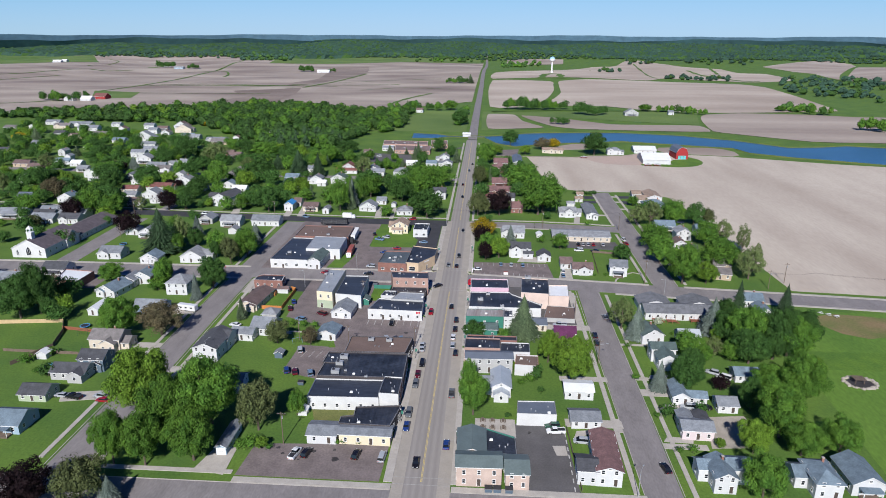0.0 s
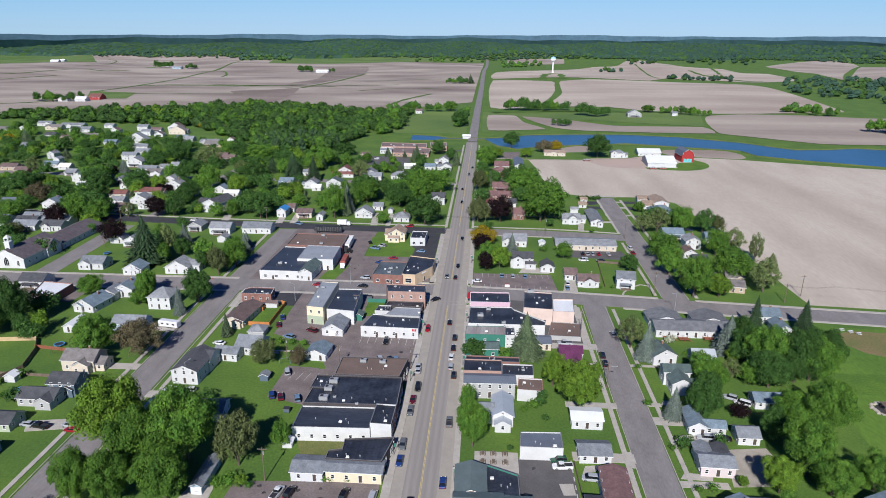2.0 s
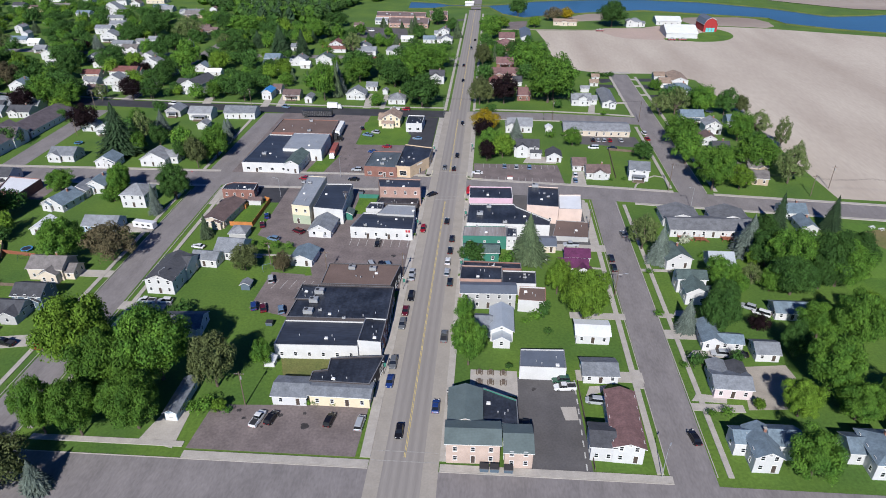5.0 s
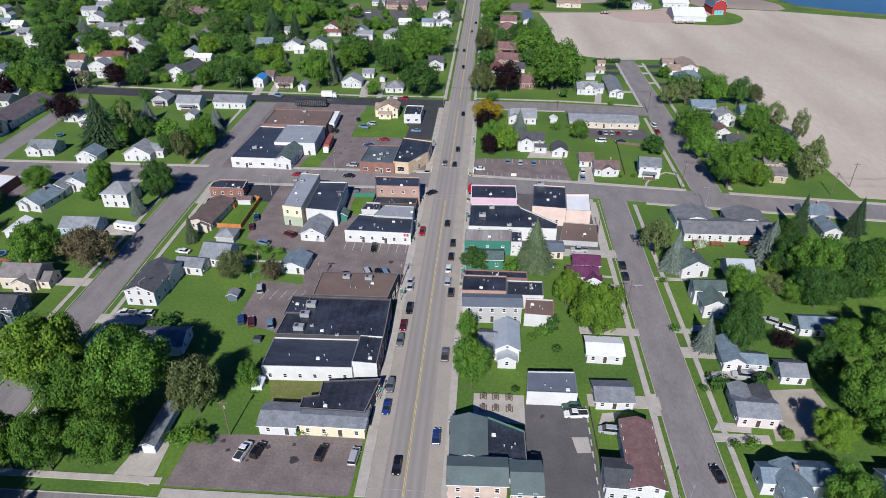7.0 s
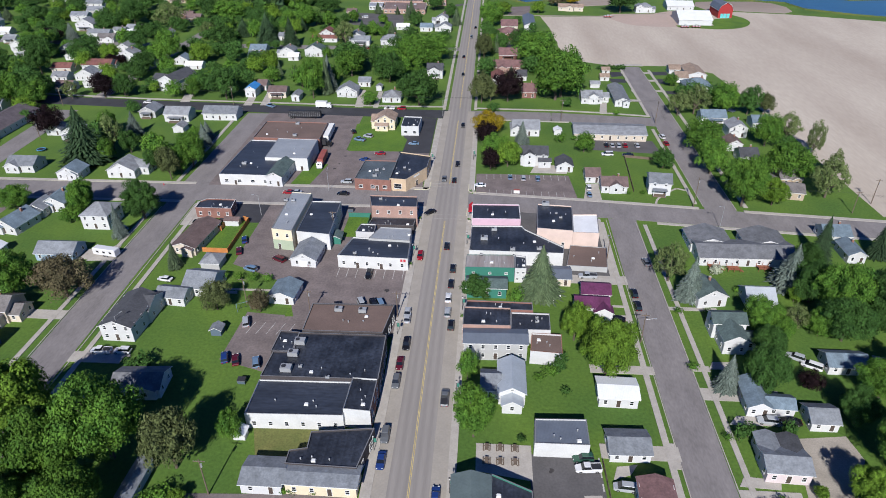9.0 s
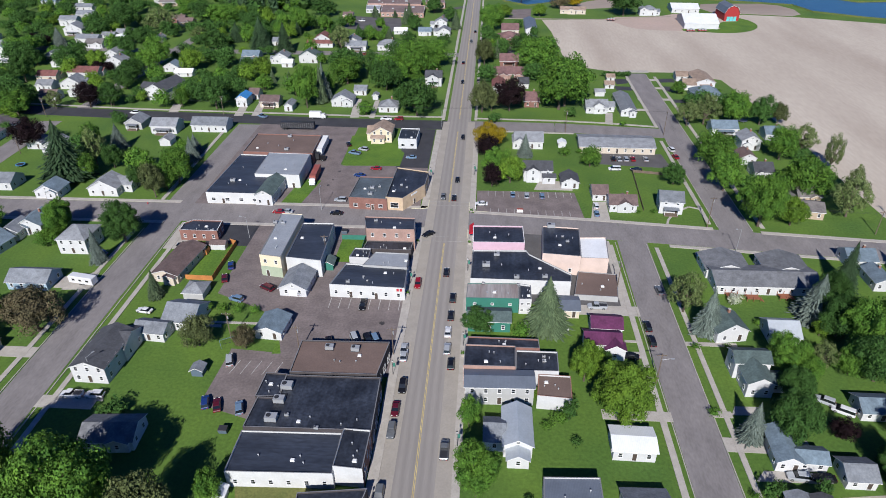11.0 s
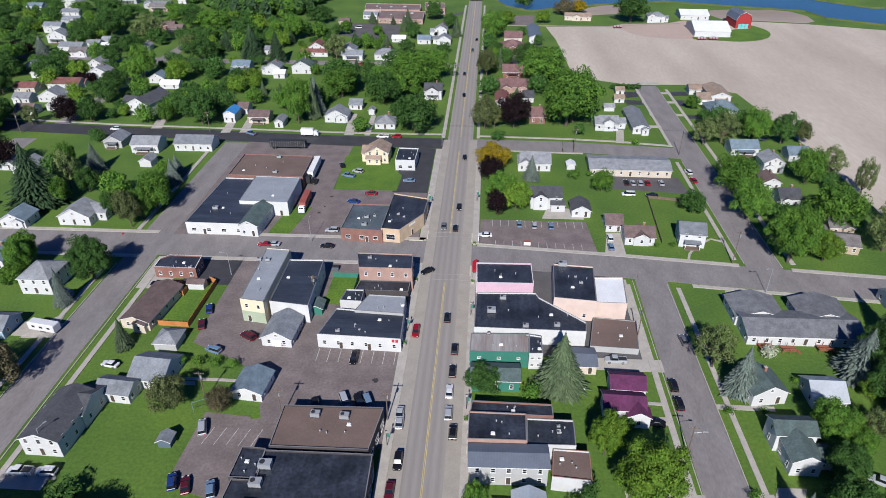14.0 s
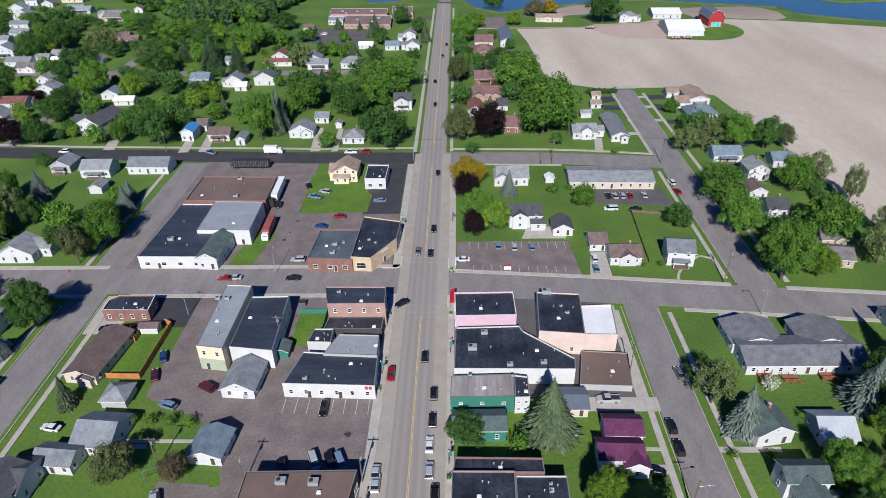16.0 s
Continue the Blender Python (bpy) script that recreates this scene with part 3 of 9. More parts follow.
def broadleaf(seed, kind, clumps=26, leaves=150, size=0.047, sparse=False, name="tree", core_size=0.62):
    """A tree of unit height and unit crown radius: tapered trunk, limbs, and clumps of many small leaves."""
    rng = random.Random(seed)
    gen = np.random.default_rng(seed)
    r = root(name, 0, 0)
    t = M()
    t.tube((0, 0, 0), (0.01, 0.01, 0.2), 0.06, 0.045, 7, BARK, False)
    t.tube((0.01, 0.01, 0.2), (0.0, 0.03, 0.62), 0.045, 0.02, 6, BARK, False)
    c = M()
    c.mats = [LEAF[kind]]
    cents = []
    lean, squash = rng.uniform(-0.12, 0.12), rng.uniform(0.85, 1.0)
    for i in range(clumps):
        u = 1 - 1.75 * (i + 0.5) / clumps + rng.uniform(-0.08, 0.08)
        q = math.sqrt(max(0.0, 1 - u * u))
        a = i * 2.39996 + rng.uniform(-0.35, 0.35)
        rr = rng.uniform(0.56, 0.92) * (1 + 0.1 * math.sin(3 * a + seed))
        size_k = rng.uniform(0.6, 1.25) * 1.7 / math.sqrt(clumps) * (0.8 if sparse else 1)
        cents.append((Vector((math.cos(a) * q * rr + lean * u, math.sin(a) * q * rr * squash, 0.52 + u * 0.335 * (rr + 0.28))), size_k))
    for p, s in cents[::3]:
        t.tube((0, 0.02, 0.16 + 0.12 * rng.random()), p * 0.85 + Vector((0, 0, 0.06)), 0.026, 0.008, 5, BARK, False)
    if not sparse:
        core = []
        for k, zz in enumerate((-0.85, -0.4, 0.1, 0.55, 0.88)):
            rad = math.sqrt(1 - zz * zz) * core_size
            core.append([(math.cos(j * 0.785 + k) * rad * rng.uniform(0.85, 1.1), math.sin(j * 0.785 + k) * rad * rng.uniform(0.85, 1.1), 0.5 + zz * 0.23) for j in range(8)])
        c.loft(core, LEAF[kind])
    n = clumps * leaves
    own = np.repeat(np.arange(clumps), leaves)
    P, S = np.array([tuple(p) for p, s in cents])[own], np.array([s for p, s in cents])[own]
    a, u = gen.uniform(0, 6.283, n), gen.uniform(-0.5, 1, n)
    q = np.sqrt(1 - u * u)
    nrm = np.stack([np.cos(a) * q, np.sin(a) * q, u], 1)
    k = (gen.uniform(0.55, 1.12, n) * S)[:, None]
    O = P + nrm * k * np.array([1, 1, 0.5])
    # some leaves stand loose between the clumps, all over the crown
    loose = gen.random(n) < 0.07
    a, u = gen.uniform(0, 6.283, n), gen.uniform(-0.6, 1, n)
    q = np.sqrt(1 - u * u)
    shell = np.stack([np.cos(a) * q, np.sin(a) * q, u], 1)
    O[loose] = (np.array([0, 0, 0.52]) + shell * gen.uniform(0.66, 0.93, n)[:, None] * np.array([1, squash, 0.43]))[loose]
    nrm[loose] = shell[loose]
    outward = O - np.array([0, 0, 0.45])
    outward /= np.linalg.norm(outward, axis=1)[:, None]
    nn = nrm * 1.1 + gen.uniform(-0.6, 0.6, (n, 3)) + np.array([0, 0, 0.1])
    nn /= np.linalg.norm(nn, axis=1)[:, None]
    e1 = np.cross(nn, gen.normal(size=(n, 3)))
    e1 /= np.linalg.norm(e1, axis=1)[:, None]
    e2 = np.cross(nn, e1)
    L = (size * gen.uniform(0.6, 1.4, n))[:, None]
    flat_z = np.array([1, 1, 0.6])
    tri = np.stack([O + (-e1 * 0.8 - e2 * 0.75) * L * flat_z, O + (e1 * 0.8 - e2 * 0.75) * L * flat_z, O + e2 * L * 1.1 * flat_z], 1).reshape(-1, 3)
    n0 = len(c.v)
    c.v += [tuple(p) for p in tri.tolist()]
    c.f += [(n0 + 3 * i, n0 + 3 * i + 1, n0 + 3 * i + 2) for i in range(n)]
    c.k += [0] * n
    t.ob("trunk", r)
    c.ob("crown", r)
    return r


def conifer(seed, kind, tiers=42, name="tree", wide=1.0):
    """A conifer of unit height and unit radius at its foot, with tiers of drooping boughs."""
    rng = random.Random(seed)
    r = root(name, 0, 0)
    t = M()
    t.tube((0, 0, 0), (0, 0, 0.97), 0.06, 0.008, 6, BARK, False)
    t.ob("trunk", r)
    c = M()
    for i in range(tiers):
        f = i / (tiers - 1)
        z = 0.07 + 0.88 * f
        rad = (1 - f) ** 0.85 * 0.98 + 0.03
        n = max(8, int(44 * (1 - f) + 8))
        for j in range(n):
            a = 6.283 * (j + rng.random() * 0.9) / n + i
            L = rad * rng.uniform(0.62, 1.08) * (1 + 0.13 * math.sin(2 * a + seed) + 0.09 * math.sin(5 * a + 7 * f + seed))
            for k in range(3):
                f0, f1 = 0.15 + 0.28 * k, 0.5 + 0.28 * k
                wv = (0.055 if k < 2 else 0.038) * (0.5 + rad) * rng.uniform(0.8, 1.2)
                dz = 0.05 * rng.uniform(0.6, 1.3)
                aa = a + rng.uniform(-0.12, 0.12)
                ca_, sa_ = math.cos(aa), math.sin(aa)
                m0, m1 = L * f0, min(L * f1, L)
                zz0, zz1 = z + dz * 0.4 - dz * f0, z + dz * 0.4 - dz * f1 * 1.4
                mid = (m0 + m1) / 2
                c.face([(ca_ * m0, sa_ * m0, zz0), (ca_ * mid - sa_ * wv, sa_ * mid + ca_ * wv, (zz0 + zz1) / 2 - 0.012 * rng.random()), (ca_ * m1, sa_ * m1, zz1), (ca_ * mid + sa_ * wv, sa_ * mid - ca_ * wv, (zz0 + zz1) / 2 - 0.012 * rng.random())], LEAF[kind])
    rings = [[(math.cos(j * 0.785) * 0.58 * (1 - z) * 0.98, math.sin(j * 0.785) * 0.58 * (1 - z) * 0.98, 0.06 + z * 0.86) for j in range(8)] for z in (0, 0.3, 0.6, 0.95)]
    c.loft(rings, LEAF[kind])
    c.ob("crown", r)
    return r


TREE_WORDS = {"maple": ("leafy green shade tree in full crown", "tree"), "oak": ("dark green broadleaf tree with dense crown", "tree"), "lime": ("bright fresh-green leafy tree", "tree"), "purple": ("dark purple-leaved tree with round crown", "tree"), "gold": ("golden yellow-leaved tree beside the street", "tree"), "bronze": ("bronze-brown tree with sparse leaves", "tree"), "olive": ("olive-brown tree just coming into leaf", "tree"), "spruce": ("tall dark green spruce", "spruce"), "bluespruce": ("silvery blue spruce with drooping boughs", "spruce"), "pine": ("tall dark pine tree with drooping boughs", "pine"), "willow": ("pale green thinly leaved tree", "tree"), "shrub": ("small rounded green garden shrub", "shrub"), "blossom": ("white-blossoming rounded garden shrub", "shrub"), "hedge": ("clipped green upright hedge bush", "shrub")}
TREES = {}
for i, k in enumerate(("maple", "oak", "lime")):
    TREES[k] = [broadleaf(10 * i + s, k, 46, 420, 0.026, core_size=0.6) for s in range(3)]
for i, k in enumerate(("purple", "gold", "bronze", "olive")):
    TREES[k] = [broadleaf(100 + i, k, 30, 220, 0.034, core_size=0.6)]
TREES["willow"] = [broadleaf(120 + s, "willow", 34, 110, 0.036, True) for s in range(2)]
TREES["shrub"] = [broadleaf(130, "maple", 9, 45, 0.1, name="shrub")]
TREES["blossom"] = [broadleaf(131, "blossom", 10, 60, 0.1, name="shrub")]
TREES["hedge"] = [broadleaf(133, "oak", 9, 45, 0.12, name="shrub")]
for i, k in enumerate(("spruce", "bluespruce", "pine")):
    TREES[k] = [conifer(140 + 3 * i + s, k) for s in range(2)]
# far and massed trees take lighter crowns
MIDDLE = {k: [broadleaf(300 + 7 * i + s, k, 28, 220, 0.038, core_size=0.62) for s in range(3)] for i, k in enumerate(("maple", "oak", "lime"))}
SMALL = {k: [broadleaf(200 + 7 * i + s, k, 16, 85, 0.07, core_size=0.66) for s in range(2)] for i, k in enumerate(("maple", "oak", "lime"))}
USED = set()


def tree(kind, x, y, h, r, pool=None):
    pool = pool or (MIDDLE if kind in MIDDLE and (y > 15 or r < 3.5) else TREES)
    pick = pool[kind]
    src = pick[int(abs(x * 7.3 + y * 3.1)) % len(pick)]
    turn = (x * 37.7 + y * 91.3) % 6.283
    m = Matrix.LocRotScale((x, y, terrain(x, y)), Euler((0, 0, turn)), (r, r, h))
    if src.name not in USED:
        USED.add(src.name)
        src.matrix_basis = m
        ob = src
    else:
        ob = copy_thing(src, Matrix.Identity(4))
        ob.matrix_basis = m
    lab, cat = TREE_WORDS[kind]
    if h < 3 and kind not in ("shrub", "blossom", "hedge"):
        lab = "small " + lab
    return tagged(ob, lab, cat, "trees of the town")


CROWDS = {}


def crowd(kind, x, y, h, r):
    CROWDS.setdefault(kind, []).append((x, y, h, r))


def grove(kind, x, y, h, r):
    """A short uneven row of far trees, about 2 r wide."""
    rng = random.Random(int(abs(x * 3 + y)))
    n = max(2, round(r / 3.6))
    for i in range(n):
        k = rng.choice([kind, kind, "oak"]) if kind in ("maple", "oak", "lime") else kind
        tall = h * rng.uniform(0.55, 0.95)
        crowd(k if k in SMALL else "oak", x - r + 2 * r * (i + 0.5) / n + rng.uniform(-1.5, 1.5), y + rng.uniform(-9, 9), tall, tall * rng.uniform(0.32, 0.46))


# ---- cars ----
PAINT = {"white": (0.75, 0.75, 0.75), "black": (0.012, 0.012, 0.014), "silver": (0.42, 0.44, 0.46), "grey": (0.14, 0.15, 0.16), "blue": (0.02, 0.05, 0.19), "red": (0.30, 0.012, 0.02), "maroon": (0.11, 0.012, 0.022), "lightblue": (0.16, 0.25, 0.36), "green": (0.03, 0.09, 0.06), "tan": (0.35, 0.28, 0.2)}
PAINT = {k: mat("car_paint_" + k, c, 0.25, 0.03, 0.5, 3.0, metal=0.1, spec=0.6) for k, c in PAINT.items()}
CARGLASS = mat("car_glass", (0.012, 0.015, 0.018), 0.06, 0.05, spec=0.7)
TYRE = mat("tyre_rubber", (0.02, 0.02, 0.02), 0.9, 0.1)
RIM = mat("wheel_rim", (0.4, 0.4, 0.41), 0.35, 0.05, metal=0.7)
LAMP_R = mat("tail_lamp", (0.35, 0.01, 0.01), 0.3, 0.05)
LAMP_W = mat("head_lamp", (0.7, 0.7, 0.68), 0.2, 0.05)
tm, rm = M(), M()
tm.tube((-0.11, 0, 0), (0.11, 0, 0), 0.34, 0.34, 12, TYRE)
rm.tube((-0.125, 0, 0), (0.125, 0, 0), 0.21, 0.21, 10, RIM)
TYRE_ME, RIM_ME = tm.mesh("tyre"), rm.mesh("rim")
SHAPES = {  # half-length profile: (y, hood/deck height), cabin (rear foot, rear top, front top, front foot, height)
    "sedan": (2.35, 0.92, 0.90, 0.98, (-1.75, -1.15, 0.35, 1.05, 1.44), 0.9),
    "suv": (2.3, 0.94, 1.02, 1.08, (-2.22, -1.95, 0.35, 1.0, 1.74), 0.92),
    "van": (2.5, 0.97, 0.98, 1.05, (-2.4, -2.25, 0.85, 1.65, 1.78), 0.95),
    "pickup": (2.8, 0.97, 1.06, 1.08, (-0.45, -0.3, 1.0, 1.55, 1.82), 0.94),
}


def build_car(shape, colour):
    L, W, hd, hh, (ra, rb, fb, fa, H), tw = SHAPES[shape]
    p = PAINT[colour]
    r = root("car" if shape != "pickup" else "pickup_truck", 0, 0)
    m = M()
    rings = []
    for y, w, z0, z1 in ((-L, 0.84, 0.48, hd - 0.12), (-L + 0.12, 0.97, 0.34, hd), (-L + 0.7, 1.0, 0.28, hd + 0.02), (0, 1.0, 0.26, hd + 0.03), (L - 1.2, 1.0, 0.28, hd), (L - 0.35, 0.96, 0.3, hd - 0.14), (L, 0.78, 0.42, hd - 0.32)):
        w *= W
        rings.append([(-w, y, z0), (w, y, z0), (w * 1.0, y, z0 + (z1 - z0) * 0.6), (w * 0.93, y, z1), (-w * 0.93, y, z1), (-w, y, z0 + (z1 - z0) * 0.6)])
    m.loft(rings, p)
    if shape == "pickup":
        m.box(-W * 0.82, -L + 0.16, hd + 0.02, W * 0.82, ra - 0.1, hd + 0.05, DARKMETAL)
        m.box(-W * 0.96, -L + 0.08, hd - 0.02, -W * 0.84, ra - 0.05, hd + 0.16, p)
        m.box(W * 0.84, -L + 0.08, hd - 0.02, W * 0.96, ra - 0.05, hd + 0.16, p)
        m.box(-W * 0.84, -L + 0.06, hd - 0.02, W * 0.84, -L + 0.15, hd + 0.16, p)
    m.ob("body", r, "", True)
    g = M()
    b0 = hd - 0.02
    lo = [(-W * 0.9, ra, b0), (W * 0.9, ra, b0), (W * 0.9, fa, b0), (-W * 0.9, fa, b0)]
    hi = [(-W * 0.72, rb, H - 0.06), (W * 0.72, rb, H - 0.06), (W * 0.72, fb, H - 0.06), (-W * 0.72, fb, H - 0.06)]
    g.loft([lo, hi], CARGLASS)
    g.ob("glasshouse", r, "dark tinted glass")
    t = M()
    e = 0.03
    lo = [(-W * 0.74, rb - e, H - 0.07), (W * 0.74, rb - e, H - 0.07), (W * 0.74, fb + e, H - 0.07), (-W * 0.74, fb + e, H - 0.07)]
    hi = [(-W * 0.66, rb + 0.1, H), (W * 0.66, rb + 0.1, H), (W * 0.66, fb - 0.1, H), (-W * 0.66, fb - 0.1, H)]
    t.loft([lo, hi], p)
    t.ob("roof", r)
    for sx in (-1, 1):
        for y in (-L * 0.6, L * 0.63):
            ty = part("wheel", TYRE_ME, r, "black tyre")
            ty.matrix_basis = pose(sx * (W - 0.1), y, 0.34)
            part("rim", RIM_ME, ty)
        for nm, y, mt in (("tail_light", -L + 0.01, LAMP_R), ("headlight", L - 0.12, LAMP_W)):
            q = M()
            q.box(sx * W * 0.62 - 0.16, y - 0.06, 0.62, sx * W * 0.62 + 0.16, y + 0.06, 0.78, mt)
            q.ob(nm, r)
    return r


CARS = {}
CAR_WORDS = {"sedan": "sedan", "suv": "sport utility car", "van": "minivan", "pickup": "pickup truck"}


def car(shape, colour, x, y, heading=0.0, where="parked on grey asphalt"):
    m = pose(x, y, 0.07, 0, 0, heading)
    key = (shape, colour)
    if key in CARS:
        ob = copy_thing(CARS[key], m)
    else:
        ob = CARS[key] = build_car(shape, colour)
        ob.matrix_basis = m
    return tagged(ob, f"{colour.replace('lightblue', 'light blue')} {CAR_WORDS[shape]} {where}", "car" if shape != "pickup" else "pickup truck", "cars in the town")


# ---- poles ----
def utility_pole(x, y, h=10.5, rot=0.0, lamp=False):
    r = root("utility_pole", x, y, rot)
    m = M()
    m.tube((0, 0, -0.2), (0, 0, h), 0.16, 0.11, 8, WOOD)
    m.ob("pole", r)
    m = M()
    m.box(-1.2, -0.06, h - 0.7, 1.2, 0.06, h - 0.56, WOOD)
    m.ob("crossarm", r)
    for sx in (-1.1, -0.5, 0.5, 1.1):
        m = M()
        m.tube((sx, 0, h - 0.56), (sx, 0, h - 0.38), 0.05, 0.03, 6, METAL)
        m.ob("insulator", r)
    if lamp:
        m = M()
        m.tube((0.1, 0, h - 2.0), (2.4, 0, h - 1.5), 0.045, 0.04, 6, METAL)
        m.ob("lamp_arm", r)
        m = M()
        m.box(2.2, -0.15, h - 1.6, 3.0, 0.15, h - 1.45, METAL)
        m.ob("lamp_head", r)
    else:
        m = M()
        m.tube((0.28, 0, h - 2.2), (0.28, 0, h - 1.3), 0.18, 0.18, 8, METAL)
        m.ob("transformer", r)
    return tagged(r, "weathered wooden utility pole with a crossarm", "utility pole", "utility poles")


def street_lamp(x, y, h=8.5, rot=0.0):
    r = root("street_lamp", x, y, rot)
    m = M()
    m.tube((0, 0, 0), (0, 0, h), 0.1, 0.06, 8, METAL)
    m.ob("pole", r)
    m = M()
    m.tube((0, 0, h - 0.1), (1.8, 0, h + 0.3), 0.04, 0.035, 6, METAL)
    m.ob("arm", r)
    m = M()
    m.box(1.5, -0.14, h + 0.22, 2.3, 0.14, h + 0.36, METAL)
    m.ob("lamp_head", r)
    return tagged(r, "tall grey metal street lamp with one arm", "street lamp", "street lamps")


def wire(a, b, sag=0.8):
    m = M()
    a, b = Vector(a), Vector(b)
    pts = [a.lerp(b, i / 8) - Vector((0, 0, sag * 4 * (i / 8) * (1 - i / 8))) for i in range(9)]
    for p, q in zip(pts, pts[1:]):
        m.tube(p, q, 0.02, 0.02, 3, DARKMETAL, False)
    return tagged(m.ob("power_line"), "thin dark overhead power line", "cable", "power lines")


# ---- woods ----
def blob(m, rng, x, y, z, r, h, mt, leaves):
    """A small far crown: a rough core with loose leaf clumps round it."""
    rings = []
    for k, (f, q) in enumerate(((0.12, 0.55), (0.38, 1.0), (0.68, 0.86), (0.95, 0.3))):
        rings.append([(x + math.cos(j * 1.2566 + k) * r * q * rng.uniform(0.75, 1.15), y + math.sin(j * 1.2566 + k) * r * q * rng.uniform(0.75, 1.15), z + h * f * rng.uniform(0.92, 1.05)) for j in range(5)])
    m.loft(rings, mt)
    for _ in range(leaves):
        a, u = rng.uniform(0, 6.283), rng.uniform(-0.3, 1)
        q = math.sqrt(1 - u * u)
        o = Vector((x + math.cos(a) * q * r, y + math.sin(a) * q * r, z + h * (0.5 + 0.5 * u)))
        L = r * rng.uniform(0.1, 0.24)
        e1 = Vector((rng.uniform(-1, 1), rng.uniform(-1, 1), rng.uniform(-0.5, 0.5))).normalized()
        e2 = Vector((math.cos(a) * 0.5, math.sin(a) * 0.5, 0.8)).cross(e1).normalized()
        m.face([o - e1 * L, o - e2 * L * 0.7, o + e1 * L, o + e2 * L * 0.7], mt)


def woods(name, zone, n, seed, rr, hh, leaves, kinds, label):
    rng = random.Random(seed)
    m = M()
    for _ in range(n):
        x, y = zone(rng)
        r = rng.uniform(*rr)
        blob(m, rng, x, y, terrain(x, y), r, r * rng.uniform(*hh), LEAF[rng.choice(kinds)], leaves)
    return tagged(m.ob(name), label, "woods", kind="stuff")


def quad_zone(a, b, c, d):
    def pick(rng):
        u, v = rng.random(), rng.random()
        p = Vector(a) * (1 - u) * (1 - v) + Vector(b) * u * (1 - v) + Vector(c) * u * v + Vector(d) * (1 - u) * v
        return p.x, p.y
    return pick


FW = ["oak", "bank", "bank", "maple", "bank", "maple"]
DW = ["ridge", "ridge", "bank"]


# ---- land and streets ----
def build_ground():
    xs = [-6000, -4600, -3600, -2800, -2200] + list(range(-1800, 1801, 75)) + [2200, 2800, 3600, 4600, 6000]
    ys = [-2500, -1500, -900, -500, 0, 300, 600] + list(range(700, 4951, 75))
    m = M()
    m.mats = [GRASS]
    for y in ys:
        for x in xs:
            m.v.append((x, y, terrain(x, y) - 0.02))
    w = len(xs)
    for j in range(len(ys) - 1):
        for i in range(w - 1):
            m.f.append((j * w + i, j * w + i + 1, (j + 1) * w + i + 1, (j + 1) * w + i))
            m.k.append(0)
    tagged(m.ob("ground", None, "", True), "green grassy land that rises to far ridges", "ground", kind="structure")


build_ground()
CX = 4.5  # centre line of the main street


def road(name, pts, w, z, mt, label):
    for (ax, ay), (bx, by) in zip(pts, pts[1:]):
        slab(name, strip(ax, ay, bx, by, w), z, mt, label, "road")


slab("main_street", rect(-3.1, -420, 12.2, 100), 0.05, CONCRETE_ROAD, "wide grey main street with parking lanes", "road")
slab("main_street_lanes", rect(0.0, -420, 8.8, 100), 0.058, ROAD, "worn grey asphalt travel lanes", "road")
slab("main_street_north", rect(-1.2, 100, 10.2, 420), 0.05, ROAD, "grey asphalt street lined with houses", "road")
m = M()
for i in range(60):
    y0, y1 = 420 + i * 40, 460 + i * 40
    q = [(5 + 3 * ss(420, 1400, y) + 10 * ss(1300, 2300, y), y) for y in (y0, y1)]
    h0, h1 = terrain(q[0][0], y0) + 0.7, terrain(q[1][0], y1) + 0.7
    m.face([(q[0][0] - 5.0, y0, h0), (q[0][0] + 5.0, y0, h0), (q[1][0] + 5.0, y1, h1), (q[1][0] - 5.0, y1, h1)], ASPHALT)
tagged(m.ob("country_road"), "long straight grey country road", "road", kind="structure")
slab("cross_street_west", rect(-230, -3.2, 4, 10.2), 0.042, ASPHALT, "grey asphalt cross street", "road")
road("cross_street_east", [(4, 2.6), (64, -2.6), (170, -13.5), (420, -38)], 12.4, 0.044, ASPHALT, "grey asphalt cross street")
road("north_street_east", [(4, 95.6), (50, 94.7), (100, 89.4)], 11.4, 0.046, ASPHALT, "grey asphalt side street")
road("north_street_west", [(4, 95.4), (-47, 96.5), (-75, 97.8), (-108, 100.3), (-155, 102.6), (-200, 106), (-320, 116)], 11.6, 0.04, NEW_ASPHALT, "freshly paved dark street")
road("west_street", [(-86.5, -330), (-91.8, -145), (-94.6, -51), (-95.4, -3), (-96, 12), (-96.4, 92)], 10.6, 0.036, ASPHALT, "grey residential side street")
road("east_street", [(66.3, -330), (66.4, -145), (66.8, -50), (67.2, -9)], 9.7, 0.034, ASPHALT, "grey residential side street")
road("northeast_street", [(104, -4), (104, 184)], 11, 0.034, ASPHALT, "grey residential dead end street")
slab("south_street", rect(-330, -162, 200, -148.5), 0.038, ASPHALT, "grey asphalt cross street", "road")
